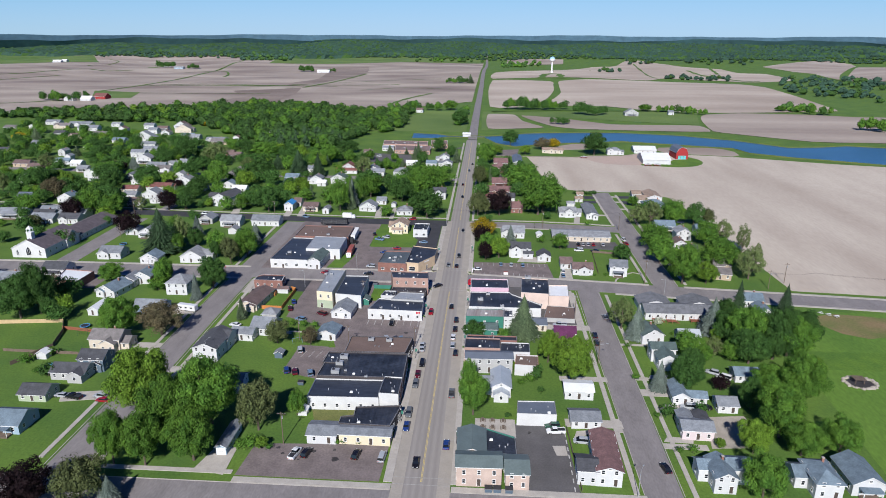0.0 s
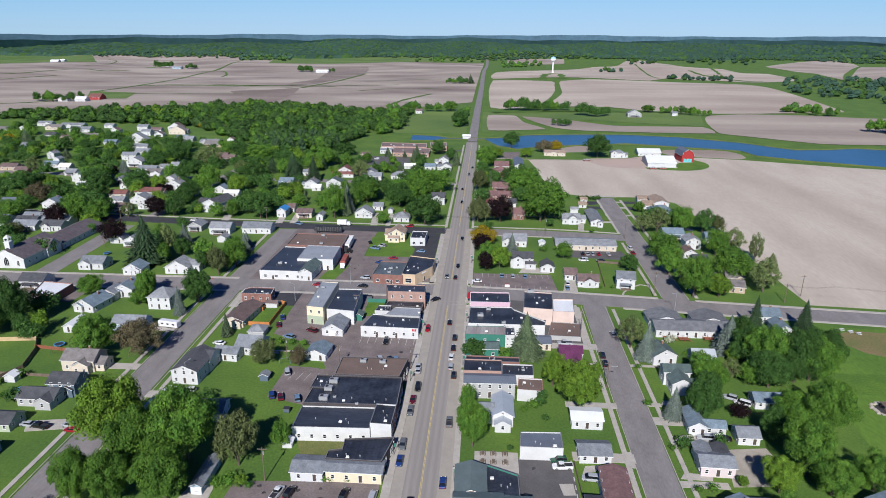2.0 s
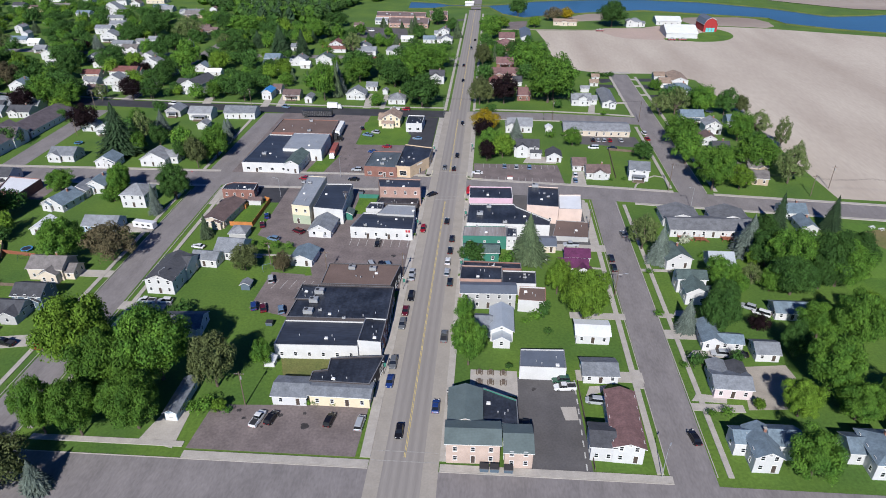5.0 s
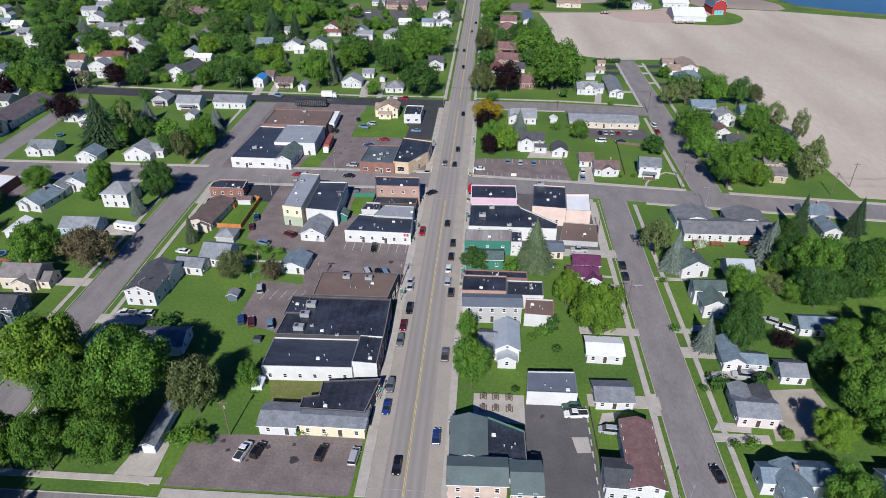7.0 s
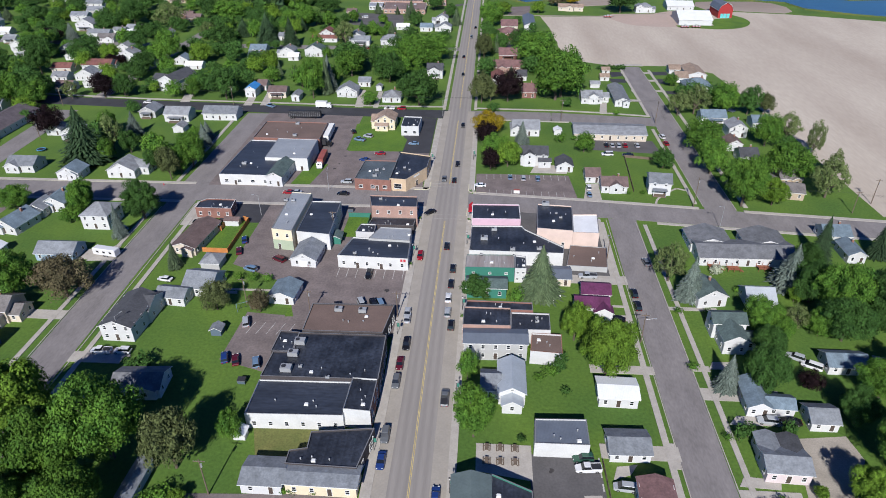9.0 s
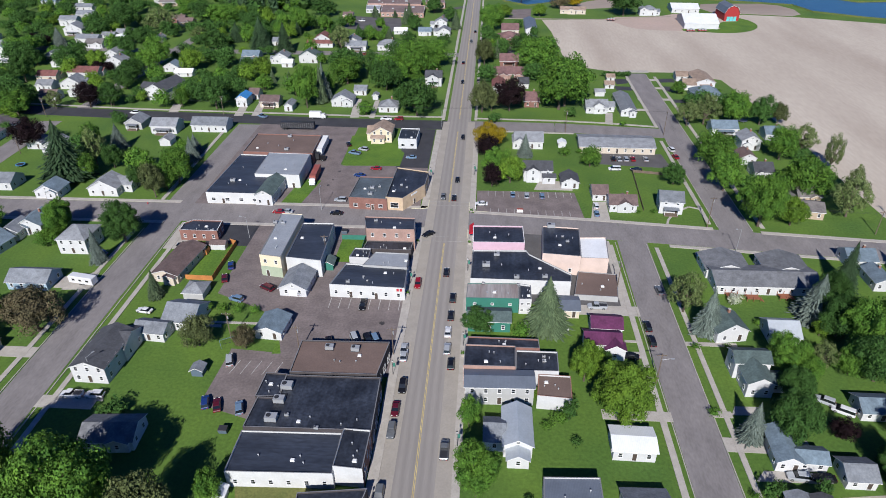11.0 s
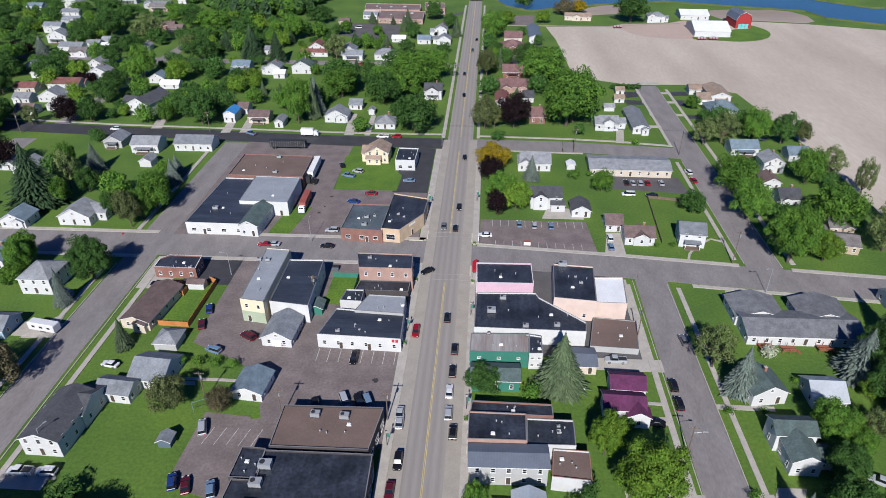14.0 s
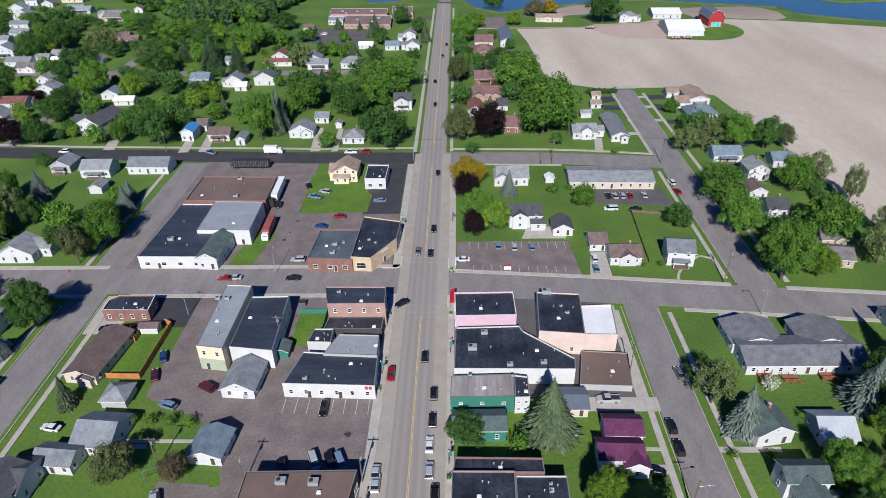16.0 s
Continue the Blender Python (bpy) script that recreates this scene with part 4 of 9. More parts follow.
# centre and edge lines
m = M()
for y0, y1 in ((-145, -14), (16, 87), (104, 420), (-420, -165)):
    m.box(CX - 0.22, y0, 0.06, CX - 0.09, y1, 0.075, YELLOW)
    m.box(CX + 0.09, y0, 0.06, CX + 0.22, y1, 0.075, YELLOW)
tagged(m.ob("centre_line"), "double yellow centre line on asphalt", "road marking", kind="structure")
FADED = mat("faded_line_paint", (0.36, 0.345, 0.32), 0.85, 0.2, 1.0, 5.0)
m = M()
for y in (-12.6, -9.6, 13.2, 16.0, -146.2, -143.4):
    m.box(-2.8, y, 0.06, 11.9, y + 0.18, 0.075, FADED)
tagged(m.ob("crosswalk_line"), "faded white crosswalk lines", "road marking", kind="structure")


# ---- buildings, trees, cars and poles ----
slab("driveway", [(36.6, 28.1), (51.4, 28.1), (51.8, 35.0), (39.4, 37.4)], 0.065, CONCRETE, "pale concrete drive beside a lawn", "driveway")
slab("driveway", [(55.4, 4.4), (62.2, 3.8), (62.7, 19.1), (58.0, 19.1)], 0.070, CONCRETE, "pale concrete drive beside a lawn", "driveway")
slab("driveway", [(57.8, 4.4), (60.8, 18.4), (58.9, 18.4), (55.8, 4.4)], 0.075, CONCRETE, "pale concrete drive beside a lawn", "driveway")
slab("driveway", [(-108.2, 103.4), (-103.8, 103.7), (-108.1, 137.7), (-111.8, 137.5)], 0.080, CONCRETE, "pale concrete drive beside a lawn", "driveway")
slab("driveway", [(-99.4, 103.9), (-95.0, 104.2), (-99.8, 132.7), (-102.8, 132.5)], 0.050, CONCRETE, "pale concrete drive beside a lawn", "driveway")
slab("driveway", [(-49.6, 103.7), (-45.2, 103.9), (-48.6, 131.9), (-52.1, 131.7)], 0.055, CONCRETE, "pale concrete drive beside a lawn", "driveway")
slab("driveway", [(-40.2, 103.4), (-37.5, 103.6), (-38.7, 129.8), (-41.1, 129.7)], 0.060, CONCRETE, "pale concrete drive beside a lawn", "driveway")
slab("driveway", [(-143.4, 107.0), (-138.3, 107.3), (-141.3, 119.7), (-146.0, 119.4)], 0.065, CONCRETE, "pale concrete drive beside a lawn", "driveway")
slab("driveway", [(-43.6, 228.9), (-27.5, 233.9), (-30.1, 248.3), (-41.1, 244.7)], 0.070, CONCRETE, "pale concrete drive beside a lawn", "driveway")
slab("driveway", [(74.3, 100.2), (77.8, 99.6), (80.2, 116.0), (76.8, 116.0)], 0.18, CONCRETE, "pale concrete drive beside a lawn", "driveway")
slab("driveway", rect(91, 119.5, 98.6, 122.5), 0.18, CONCRETE, "pale concrete drive beside a lawn", "driveway")
slab("driveway", [(75.3, -105.5), (88.2, -105.4), (89.0, -102.9), (77.7, -102.7)], 0.050, CONCRETE, "pale concrete drive beside a lawn", "driveway")
slab("driveway", [(40.9, -131.3), (44.0, -131.0), (43.8, -126.6), (40.1, -126.9)], 0.055, CONCRETE, "pale concrete drive beside a lawn", "driveway")
slab("driveway", [(50.5, -121.1), (52.3, -118.4), (47.9, -119.1), (46.7, -122.6)], 0.060, CONCRETE, "pale concrete drive beside a lawn", "driveway")
slab("driveway", [(72.2, -122.6), (80.4, -123.0), (81.2, -120.6), (73.9, -120.0)], 0.065, CONCRETE, "pale concrete drive beside a lawn", "driveway")
slab("driveway", [(75.9, -87.0), (82.0, -86.8), (83.3, -84.1), (77.4, -84.2)], 0.070, CONCRETE, "pale concrete drive beside a lawn", "driveway")
slab("driveway", [(-82.7, -91.2), (-72.4, -91.2), (-73.6, -88.5), (-83.0, -88.3)], 0.075, CONCRETE, "pale concrete drive beside a lawn", "driveway")
slab("driveway", [(-60.4, -61.9), (-54.1, -61.9), (-54.6, -60.6), (-60.9, -60.6)], 0.080, CONCRETE, "pale concrete drive beside a lawn", "driveway")
slab("driveway", [(-109.1, -46.9), (-100.4, -46.3), (-102.6, -35.5), (-108.5, -42.1)], 0.050, CONCRETE, "pale concrete drive beside a lawn", "driveway")
slab("driveway", [(48.8, -76.4), (57.1, -76.2), (57.3, -74.9), (49.0, -75.0)], 0.055, CONCRETE, "pale concrete drive beside a lawn", "driveway")
slab("driveway", [(116.4, -85.4), (126.6, -87.1), (129.0, -82.1), (119.2, -79.0)], 0.060, CONCRETE, "pale concrete drive beside a lawn", "driveway")
slab("driveway", [(-48.0, -145.2), (-48.5, -133.8), (-53.2, -134.1), (-55.9, -144.4)], 0.065, CONCRETE, "pale concrete drive beside a lawn", "driveway")
slab("driveway", [(-48.0, -145.7), (-50.6, -133.8), (-54.7, -134.1), (-56.9, -143.9)], 0.070, CONCRETE, "pale concrete drive beside a lawn", "driveway")
slab("driveway", [(97.2, -18.8), (90.8, -17.6), (92.8, -28.3), (96.7, -27.6)], 0.075, CONCRETE, "pale concrete drive beside a lawn", "driveway")
slab("driveway", [(86.0, -22.5), (90.5, -22.5), (91.8, -15.6), (86.3, -15.1)], 0.080, CONCRETE, "pale concrete drive beside a lawn", "driveway")
slab("driveway", [(106.2, -52.1), (110.3, -51.8), (111.1, -49.9), (107.3, -50.1)], 0.050, CONCRETE, "pale concrete drive beside a lawn", "driveway")
slab("driveway", [(-113.5, -114.6), (-99.0, -111.8), (-102.6, -107.1), (-115.9, -109.4)], 0.070, CONCRETE, "pale concrete drive beside a lawn", "driveway")
patch("field", ((-915, 497), (-496, 644), (-562, 768), (-1114, 671)), SOIL, "bare tan ploughed field in the distance", "field", 0.4)
patch("field", ((-496, 644), (-314, 709), (-444, 1106), (-744, 1107)), SOIL, "bare tan ploughed field in the distance", "field", 0.4)
patch("field", ((-1114, 671), (-562, 768), (-744, 1107), (-1498, 1006)), SOIL, "bare tan ploughed field in the distance", "field", 0.4)
patch("field", ((-314, 709), (-128, 699), (-188, 1190), (-444, 1106)), SOIL, "bare tan ploughed field in the distance", "field", 0.4)
patch("field", ((-128, 699), (-5, 831), (-4, 1212), (-188, 1190)), SOIL, "bare tan ploughed field in the distance", "field", 0.4)
patch("field", ((-1498, 1006), (-744, 1107), (-996, 1639), (-1922, 1377)), SOIL, "bare tan ploughed field in the distance", "field", 0.4)
patch("field", ((-744, 1107), (-353, 1136), (-507, 1731), (-996, 1639)), SOIL, "bare tan ploughed field in the distance", "field", 0.4)
patch("field", ((-353, 1136), (-4, 1212), (3, 1783), (-507, 1731)), SOIL, "bare tan ploughed field in the distance", "field", 0.4)
patch("field", ((-1922, 1377), (-996, 1639), (-1314, 2342), (-2612, 1977)), SOIL, "bare tan ploughed field in the distance", "field", 0.4)
patch("field", ((-996, 1639), (-507, 1731), (-617, 2157), (-1314, 2342)), SOIL, "bare tan ploughed field in the distance", "field", 0.4)
patch("field", ((-507, 1731), (3, 1783), (5, 2319), (-604, 2106)), SOIL, "bare tan ploughed field in the distance", "field", 0.4)
patch("field", ((-1615, 2221), (-875, 2164), (-1075, 2647), (-1824, 2588)), SOIL2, "bare tan ploughed field in the distance", "field", 0.4)
patch("meadow", ((-739, 2009), (5, 2319), (1, 2637), (-893, 2808)), MEADOW, "green meadow in the distance", "meadow", 0.6)
patch("meadow", ((-1902, 1957), (-1442, 2159), (-1724, 2595), (-2308, 2440)), MEADOW, "green meadow in the distance", "meadow", 0.6)
patch("meadow", ((-743, 960), (-640, 937), (-601, 831), (-669, 824)), MEADOW, "green meadow in the distance", "meadow", 0.6)
patch("meadow", ((69, 642), (291, 565), (332, 718), (27, 686)), MEADOW, "green meadow in the distance", "meadow", 0.2)
for outline, soil in (
        ([(33, 1330), (168, 1294), (165, 1189), (156, 1079), (134, 938), (114, 845), (92, 769), (25, 755)], PALESOIL),
        ([(190, 1303), (270, 1375), (411, 1386), (599, 1285), (623, 1200), (600, 1020), (564, 814), (548, 741), (471, 721), (353, 703), (261, 727), (209, 778), (122, 784), (118, 819), (140, 904), (164, 1023), (176, 1171)], PALESOIL),
        ([(33, 1376), (43, 1554), (158, 1689), (373, 2018), (457, 2049), (541, 2302), (607, 2381), (646, 1976), (716, 1932), (771, 1924), (761, 1736), (825, 1712), (816, 1535), (770, 1422), (674, 1360), (624, 1366), (494, 1515), (418, 1408), (281, 1424), (197, 1427)], PALESOIL),
        ([(962, 2081), (1137, 2268), (1381, 2570), (1425, 2415), (1338, 2209), (1067, 1773), (943, 1530), (963, 1604), (1001, 1791), (966, 1850), (960, 1950)], SOIL2),
        ([(1312, 2142), (1463, 2244), (1491, 2093), (1113, 1472), (919, 1451), (1061, 1717)], SOIL2),
        ([(334, 679), (389, 700), (477, 692), (536, 668), (590, 655), (470, 446), (423, 435), (371, 439), (312, 486), (290, 509), (303, 592), (317, 647)], SOIL3),
        ([(22, 656), (59, 653), (68, 583), (91, 526), (63, 514), (22, 511)], SOIL2),
        ([(69, 645), (124, 615), (178, 562), (223, 559), (287, 558), (285, 506), (210, 506), (132, 516), (103, 536), (82, 589)], SOIL3)):
    drape("field", outline, soil, "bare tan ploughed field in the distance", "field", 0.4)
patch("field", ((94, 2289), (305, 2268), (327, 2475), (101, 2549)), SOIL, "bare tan ploughed field in the distance", "field", 0.4)
for outline in ([(-480, 1884), (-380, 1954), (-322, 1575), (-342, 1384), (-361, 1205), (-407, 1121), (-420, 1214), (-400, 1363)], [(-476, 984), (-404, 1026), (-365, 1069), (-340, 937), (-332, 799), (-336, 750), (-394, 768), (-433, 813), (-410, 869)]):
    drape("field", outline, DAMPSOIL, "damp brown hollow in a ploughed field", "field", 0.65)
waterway([(-361, 1073), (-338, 1232), (-329, 1414), (-319, 1578)], 9)
waterway([(-698, 918), (-547, 923), (-386, 930)], 4)
waterway([(-722, 1089), (-538, 1093), (-378, 1070)], 4)
waterway([(-321, 1215), (-218, 1306), (-93, 1361)], 4)
waterway([(-234, 1032), (-152, 1107), (-56, 1088)], 4)
waterway([(-828, 686), (-725, 750), (-681, 802), (-660, 835)], 7)
waterway([(-1234, 1350), (-1194, 1422), (-1180, 1628), (-1087, 1587), (-1041, 1660)], 10)
waterway([(-728, 950), (-718, 1106), (-750, 1367), (-825, 1817), (-918, 2283)], 9)
waterway([(-876, 1641), (-775, 1669), (-699, 1532), (-668, 1421)], 8)
waterway([(-1131, 1211), (-1118, 1292), (-1094, 1388)], 7)
waterway([(-726, 1073), (-651, 1124), (-554, 1135), (-397, 1113), (-299, 1115)], 6)
waterway([(-1529, 2388), (-1437, 2285), (-1364, 2113), (-1268, 1801)], 6)
waterway([(-137, 762), (-122, 857), (-87, 975)], 8)
waterway([(-406, 1145), (-282, 1151), (-175, 1192)], 7)
waterway([(27, 693), (135, 712), (236, 715), (339, 726)], 11)
waterway([(633, 1814), (623, 1626), (640, 1400), (681, 1377)], 14)
waterway([(740, 1956), (711, 1814), (678, 1677)], 12)
waterway([(535, 2131), (469, 1643), (465, 1504)], 6)
waterway([(992, 1771), (918, 1481)], 10)
waterway([(156, 1390), (175, 1525), (214, 1565), (204, 1390)], 22)
woods("far_woods", quad_zone((693, 1303), (833, 1132), (1054, 1527), (816, 1533)), 50, 497, (5, 9), (1.2, 1.8), 14, DW, "green trees between far fields")
woods("far_woods", quad_zone((617, 1067), (656, 814), (930, 1307), (678, 1267)), 70, 498, (5, 9), (1.2, 1.8), 14, DW, "green trees between far fields")
woods("far_woods", quad_zone((460, 725), (494, 707), (530, 785), (483, 780)), 14, 499, (4, 7), (1.2, 1.8), 14, FW, "green trees between far fields")
woods("far_woods", quad_zone((481, 1481), (612, 1365), (657, 1494), (499, 1550)), 30, 500, (5, 8), (1.2, 1.8), 12, DW, "green trees between far fields")
woods("far_woods", quad_zone((354, 1775), (406, 1695), (437, 1855), (375, 1910)), 16, 501, (5, 8), (1.2, 1.8), 12, DW, "green trees between far fields")
woods("far_woods", quad_zone((-1442, 2476), (-1380, 2578), (-1432, 2687), (-1522, 2632)), 16, 502, (5, 9), (1.2, 1.8), 12, DW, "green trees between far fields")
woods("far_woods", quad_zone((-1614, 2453), (-1515, 2520), (-1593, 2667), (-1722, 2636)), 14, 503, (5, 9), (1.2, 1.8), 12, DW, "green trees between far fields")
woods("far_woods", quad_zone((-1380, 2578), (-930, 2317), (-1097, 2780), (-1454, 2733)), 40, 504, (6, 10), (1.2, 1.8), 10, DW, "green trees between far fields")
woods("far_woods", quad_zone((-902, 2179), (-684, 2097), (-916, 2984), (-1075, 2647)), 60, 505, (7, 11), (1.2, 1.8), 10, DW, "green trees between far fields")
woods("far_woods", quad_zone((482, 2095), (953, 2122), (1079, 2514), (526, 2330)), 40, 506, (7, 11), (1.2, 1.8), 10, DW, "green trees between far fields")
woods("far_woods", quad_zone((-268, 2223), (7, 2366), (-6, 2587), (-226, 2475)), 30, 507, (6, 9), (1.2, 1.8), 12, FW, "green trees between far fields")
woods("far_woods", quad_zone((68, 2033), (215, 2194), (227, 2349), (74, 2365)), 30, 508, (6, 9), (1.2, 1.8), 12, FW, "green trees between far fields")
woods("far_woods", quad_zone((-125, 622), (-81, 660), (-92, 767), (-141, 728)), 22, 509, (4, 6), (1.2, 1.8), 16, FW, "green trees between far fields")
woods("far_woods", quad_zone((-18, 534), (-6, 535), (-7, 697), (-21, 695)), 16, 510, (4, 6), (1.2, 1.8), 16, FW, "green trees between far fields")
flat([(-85.8, 10.7), (-64.7, 10.4), (-63.7, 45.6), (-84.4, 46.2)], 4.6, "whitewash", "blackblue", win=[(0,(1.2,),4,(1.6,1.3))], doors=[(0,0.3,DOOR)], label="long white masonry shop with a dark rolled roof", units=[(-79.0, 21.2, 1)])
flat([(-71.8, 25.4), (-54.1, 25.0), (-54.6, 45.4), (-72.2, 46.0)], 5.6, "whitewash", "tingrey", parapet=0.12, doors=[(0,0.85,DOOR),(1,0.5,GDOOR)], label="white workshop with a pale grey metal roof")
flat([(-83.8, 47.7), (-54.3, 47.1), (-55.0, 67.2), (-84.0, 67.9)], 5.2, "brick", "gravelbrown", units=[(-66.1, 50.8, 0.9),(-68.6, 65.2, 0.9)], label="low brick store with a brown gravel roof")
flat([(-31.8, 9.1), (-17.7, 8.1), (-17.1, 26.7), (-30.7, 26.8)], 4.8, "brick", "slate", win=[(0,(1.1,),3,(1.6,1.3))], doors=[(0,0.62,DOOR)], units=[(-24.3, 17.2, 0.8),(-24.3, 12.1, 0.9),(-21.7, 18.3, 0.5)], label="red brick tavern with a slate-grey flat roof")
flat([(-18.2, 9.1), (-11.9, 8.4), (-4.8, 20.1), (-4.2, 31.4), (-17.2, 35.0)], 5.2, "tanbrick", "black", win=[(0,(1.0,),1,(3.0,2.1)),(2,(1.0,),2,(2.2,2.0))], doors=[(1,0.5,DOOR)], units=[(-13.6, 19.4, 0.5),(-11.4, 17.6, 0.4)], sign=(1,0.5,4,TRIM,0.7), label="tan brick corner shop with a cut corner")
flat([(-20.4, -19.0), (-4.7, -18.9), (-5.2, -11.0), (-22.4, -10.8)], 8.0, "pinkbrick", "blackblue", win=[(0,(5.0,),4,(0.95,1.35)),(1,(4.8,),3,(0.95,1.35)),(1,(0.7,),2,(2.2,2.0))], units=[(-18.0, -13.4, 0.6)], label="old two-storey faded brick corner building")
flat([(-27.0, -45.9), (-4.8, -46.7), (-5.1, -36.1), (-24.2, -34.4)], 4.5, "whitewash", "blackblue", win=[(0,(1.2,),6,(0.95,1.35)),(1,(0.6,),3,(2.2,2.0))], doors=[(0,0.62,DOOR),(0,0.28,DOOR)], sign=(0,0.93,2,REDSIGN,0.9), units=[(-21.8, -44.1, 0.6),(-17.7, -41.1, 0.3),(-16.2, -43.3, 0.3)], label="white masonry shop with a dark rolled roof")
flat([(-18.9, -35.7), (-5.3, -36.5), (-5.5, -28.5), (-16.1, -28.1)], 4.9, "grey", "tingrey", parapet=0.25, win=[(1,(0.6,),2,(2.2,2.0))], label="grey shop with a pale membrane roof")
flat([(-21.0, -24.3), (-5.4, -24.3), (-5.2, -19.2), (-20.2, -19.2)], 3.6, "dark", "black", label="low dark annex with a black flat roof")
flat([(-24.2, -30.0), (-18.0, -30.2), (-18.1, -24.6), (-23.3, -24.6)], 4, "white", "black", label="small white annex with a black flat roof")
flat([(-50.5, -35.8), (-43.6, -36.9), (-43.4, -9.8), (-50.9, -9.2)], 7.6, "cream", "tingrey", parapet=0.2, win=[(0,(4.8,),2,(0.95,1.35)),(3,(1.2,4.8),6,(0.95,1.35))], doors=[(0,0.3,DOOR)], units=[(-51.1, -16.1, 0.7),(-48.5, -16.1, 0.7)], low=(0,3.6,"sage"), label="long two-storey cream building with a grey metal roof")
flat([(-42.9, -34.3), (-31.6, -35.8), (-32.4, -12.5), (-42.9, -12.8)], 6, "whitewash", "blackblue", win=[(0,(1.2,),3,(0.95,1.35)),(1,(1.2,3.6),4,(0.95,1.35))], doors=[(0,0.5,DOOR)], label="white hall with a dark sloping roof")
flat([(-84.6, -16.2), (-71.5, -16.4), (-72.2, -9.2), (-82.6, -9.2), (-84.8, -11.4)], 4, "brick", "black", cap=TRIM, win=[(0,(1.1,),4,(0.95,1.35)),(1,(1.0,),2,(1.6,1.3))], units=[(-73.3, -15.8, 0.6)], label="small brick office with a white-edged flat roof")
flat([(-28.3, -84.0), (-7.1, -83.8), (-5.6, -71.6), (-28.3, -72.1)], 5.2, "dark", "gravelbrown", win=[(1,(0.6,),3,(2.2,2.0))], units=[(-20.5, -74.6, 1.1),(-13.9, -74.8, 1.1)], label="dark shop block with a brown gravel roof")
flat([(-33.7, -102.1), (-5.5, -101.6), (-5.9, -85.2), (-28.6, -85.4), (-28.3, -93.0), (-33.2, -93.0)], 5.6, "dark", "black", win=[(1,(0.6,),4,(2.2,2.0))], units=[(-27.3, -89.3, 1.4),(-27.9, -93.8, 1.3),(-28.1, -99.4, 1.4),(-25.0, -98.1, 0.5),(-17.6, -101.5, 0.5)], label="large shop block with a black membrane roof")
flat([(-34.2, -92.2), (-28.7, -92.1), (-28.7, -84.5), (-33.9, -84.2)], 5, "dark", "black", label="dark rear annex with a black roof")
flat([(-34.0, -113.3), (-11.8, -112.6), (-11.9, -101.8), (-34.0, -102.3)], 4.7, "whitewash", "blackblue", win=[(0,(1.0,),6,(0.95,1.35))], label="long white masonry building with a dark roof")
flat([(-11.9, -111.6), (-5.7, -112.0), (-5.6, -101.6), (-11.6, -101.4)], 5.8, "whitewash", "black", front={1:"brick"}, win=[(1,(0.6,),2,(2.2,2.0)),(1,(3.6,),3,(0.95,1.35))], label="white masonry front block with a brick face")
flat([(-21.4, -125.8), (-6.3, -126.1), (-4.3, -115.1), (-18.0, -116.9), (-17.8, -121.4), (-21.4, -122.3)], 4, "dark", "black", win=[(1,(0.6,),2,(2.2,2.0))], label="low shop with a black sloping roof")
flat([(14.3, -20.6), (30.8, -20.2), (30.6, -9.5), (14.0, -9.9)], 5, "pink", "black", cap=TRIM, win=[(3,(0.6,),3,(2.2,2.0))], label="pink-painted corner shop with a black roof")
flat([(14.0, -41.3), (43.3, -41.5), (43.8, -37.6), (32.0, -27.0), (31.1, -24.8), (14.4, -25.5)], 5, "whitewash", "black", units=[(21.8, -27.7, 0.9),(18.6, -33.8, 1.2),(27.6, -39.9, 0.8),(35.9, -39.1, 0.8)], win=[(5,(0.6,),4,(2.2,2.0))], label="big white shop with a patched black roof")
flat([(13.1, -51.0), (27.9, -50.7), (28.2, -43.2), (13.3, -43.9)], 5, "green", "rusty", parapet=0.15, win=[(0,(2.6,),3,(0.9,0.7)),(3,(0.6,),2,(2.2,2.0))], units=[(17.8, -43.9, 0.4),(27.9, -44.0, 0.4)], label="green-walled shop with a streaky tin roof")
flat([(28.0, -51.2), (31.4, -51.0), (31.5, -44.3), (28.3, -43.7)], 5.2, "white", "black", win=[(0,(1.0,3.2),2,(0.9,0.7))], label="narrow white annex with a black roof")
flat([(13.5, -80.6), (26.0, -80.4), (26.2, -72.7), (13.6, -72.7)], 6.4, "pinkbrick", "black", win=[(3,(0.6,),2,(2.2,2.0)),(3,(4.0,),3,(0.95,1.35))], label="faded brick shop with a black flat roof")
flat([(26.1, -80.1), (36.5, -79.9), (36.7, -72.7), (26.4, -72.7)], 5, "white", "black", units=[(33.2, -74.6, 0.4),(33.1, -76.4, 0.4)], label="white rear block with a black flat roof")
flat([(13.8, -72.4), (32.3, -72.4), (32.2, -68.8), (14.2, -68.6)], 5.6, "brick", "black", label="narrow brick shop with a black roof")
flat([(30.9, -87.5), (38.9, -88.1), (39.3, -80.5), (31.6, -80.3)], 4.2, "white", "gravelbrown", cap=BRICKCH, label="low white store room with a reddish roof edge")
flat([(30.4, -117.4), (42.1, -117.3), (42.2, -109.9), (30.8, -110.4)], 4.2, "whitewash", "bluegrey", parapet=0.3, label="white garage block with a blue-grey roof", name="garage")
flat([(21.2, -137.0), (29.5, -138.3), (29.3, -129.9), (21.2, -126.2)], 4.6, "green", "black", label="dark tavern annex with a black roof")
flat([(35.7, -29.5), (47.2, -30.7), (48.5, -13.3), (36.8, -12.4)], 7, "peach", "black", win=[(0,(1.0,),2,(0.95,1.35))], units=[(39.5, -12.6, 1.3),(42.7, -18.8, 0.4),(44.0, -21.8, 0.5)], label="peach stuccoed building with a black roof")
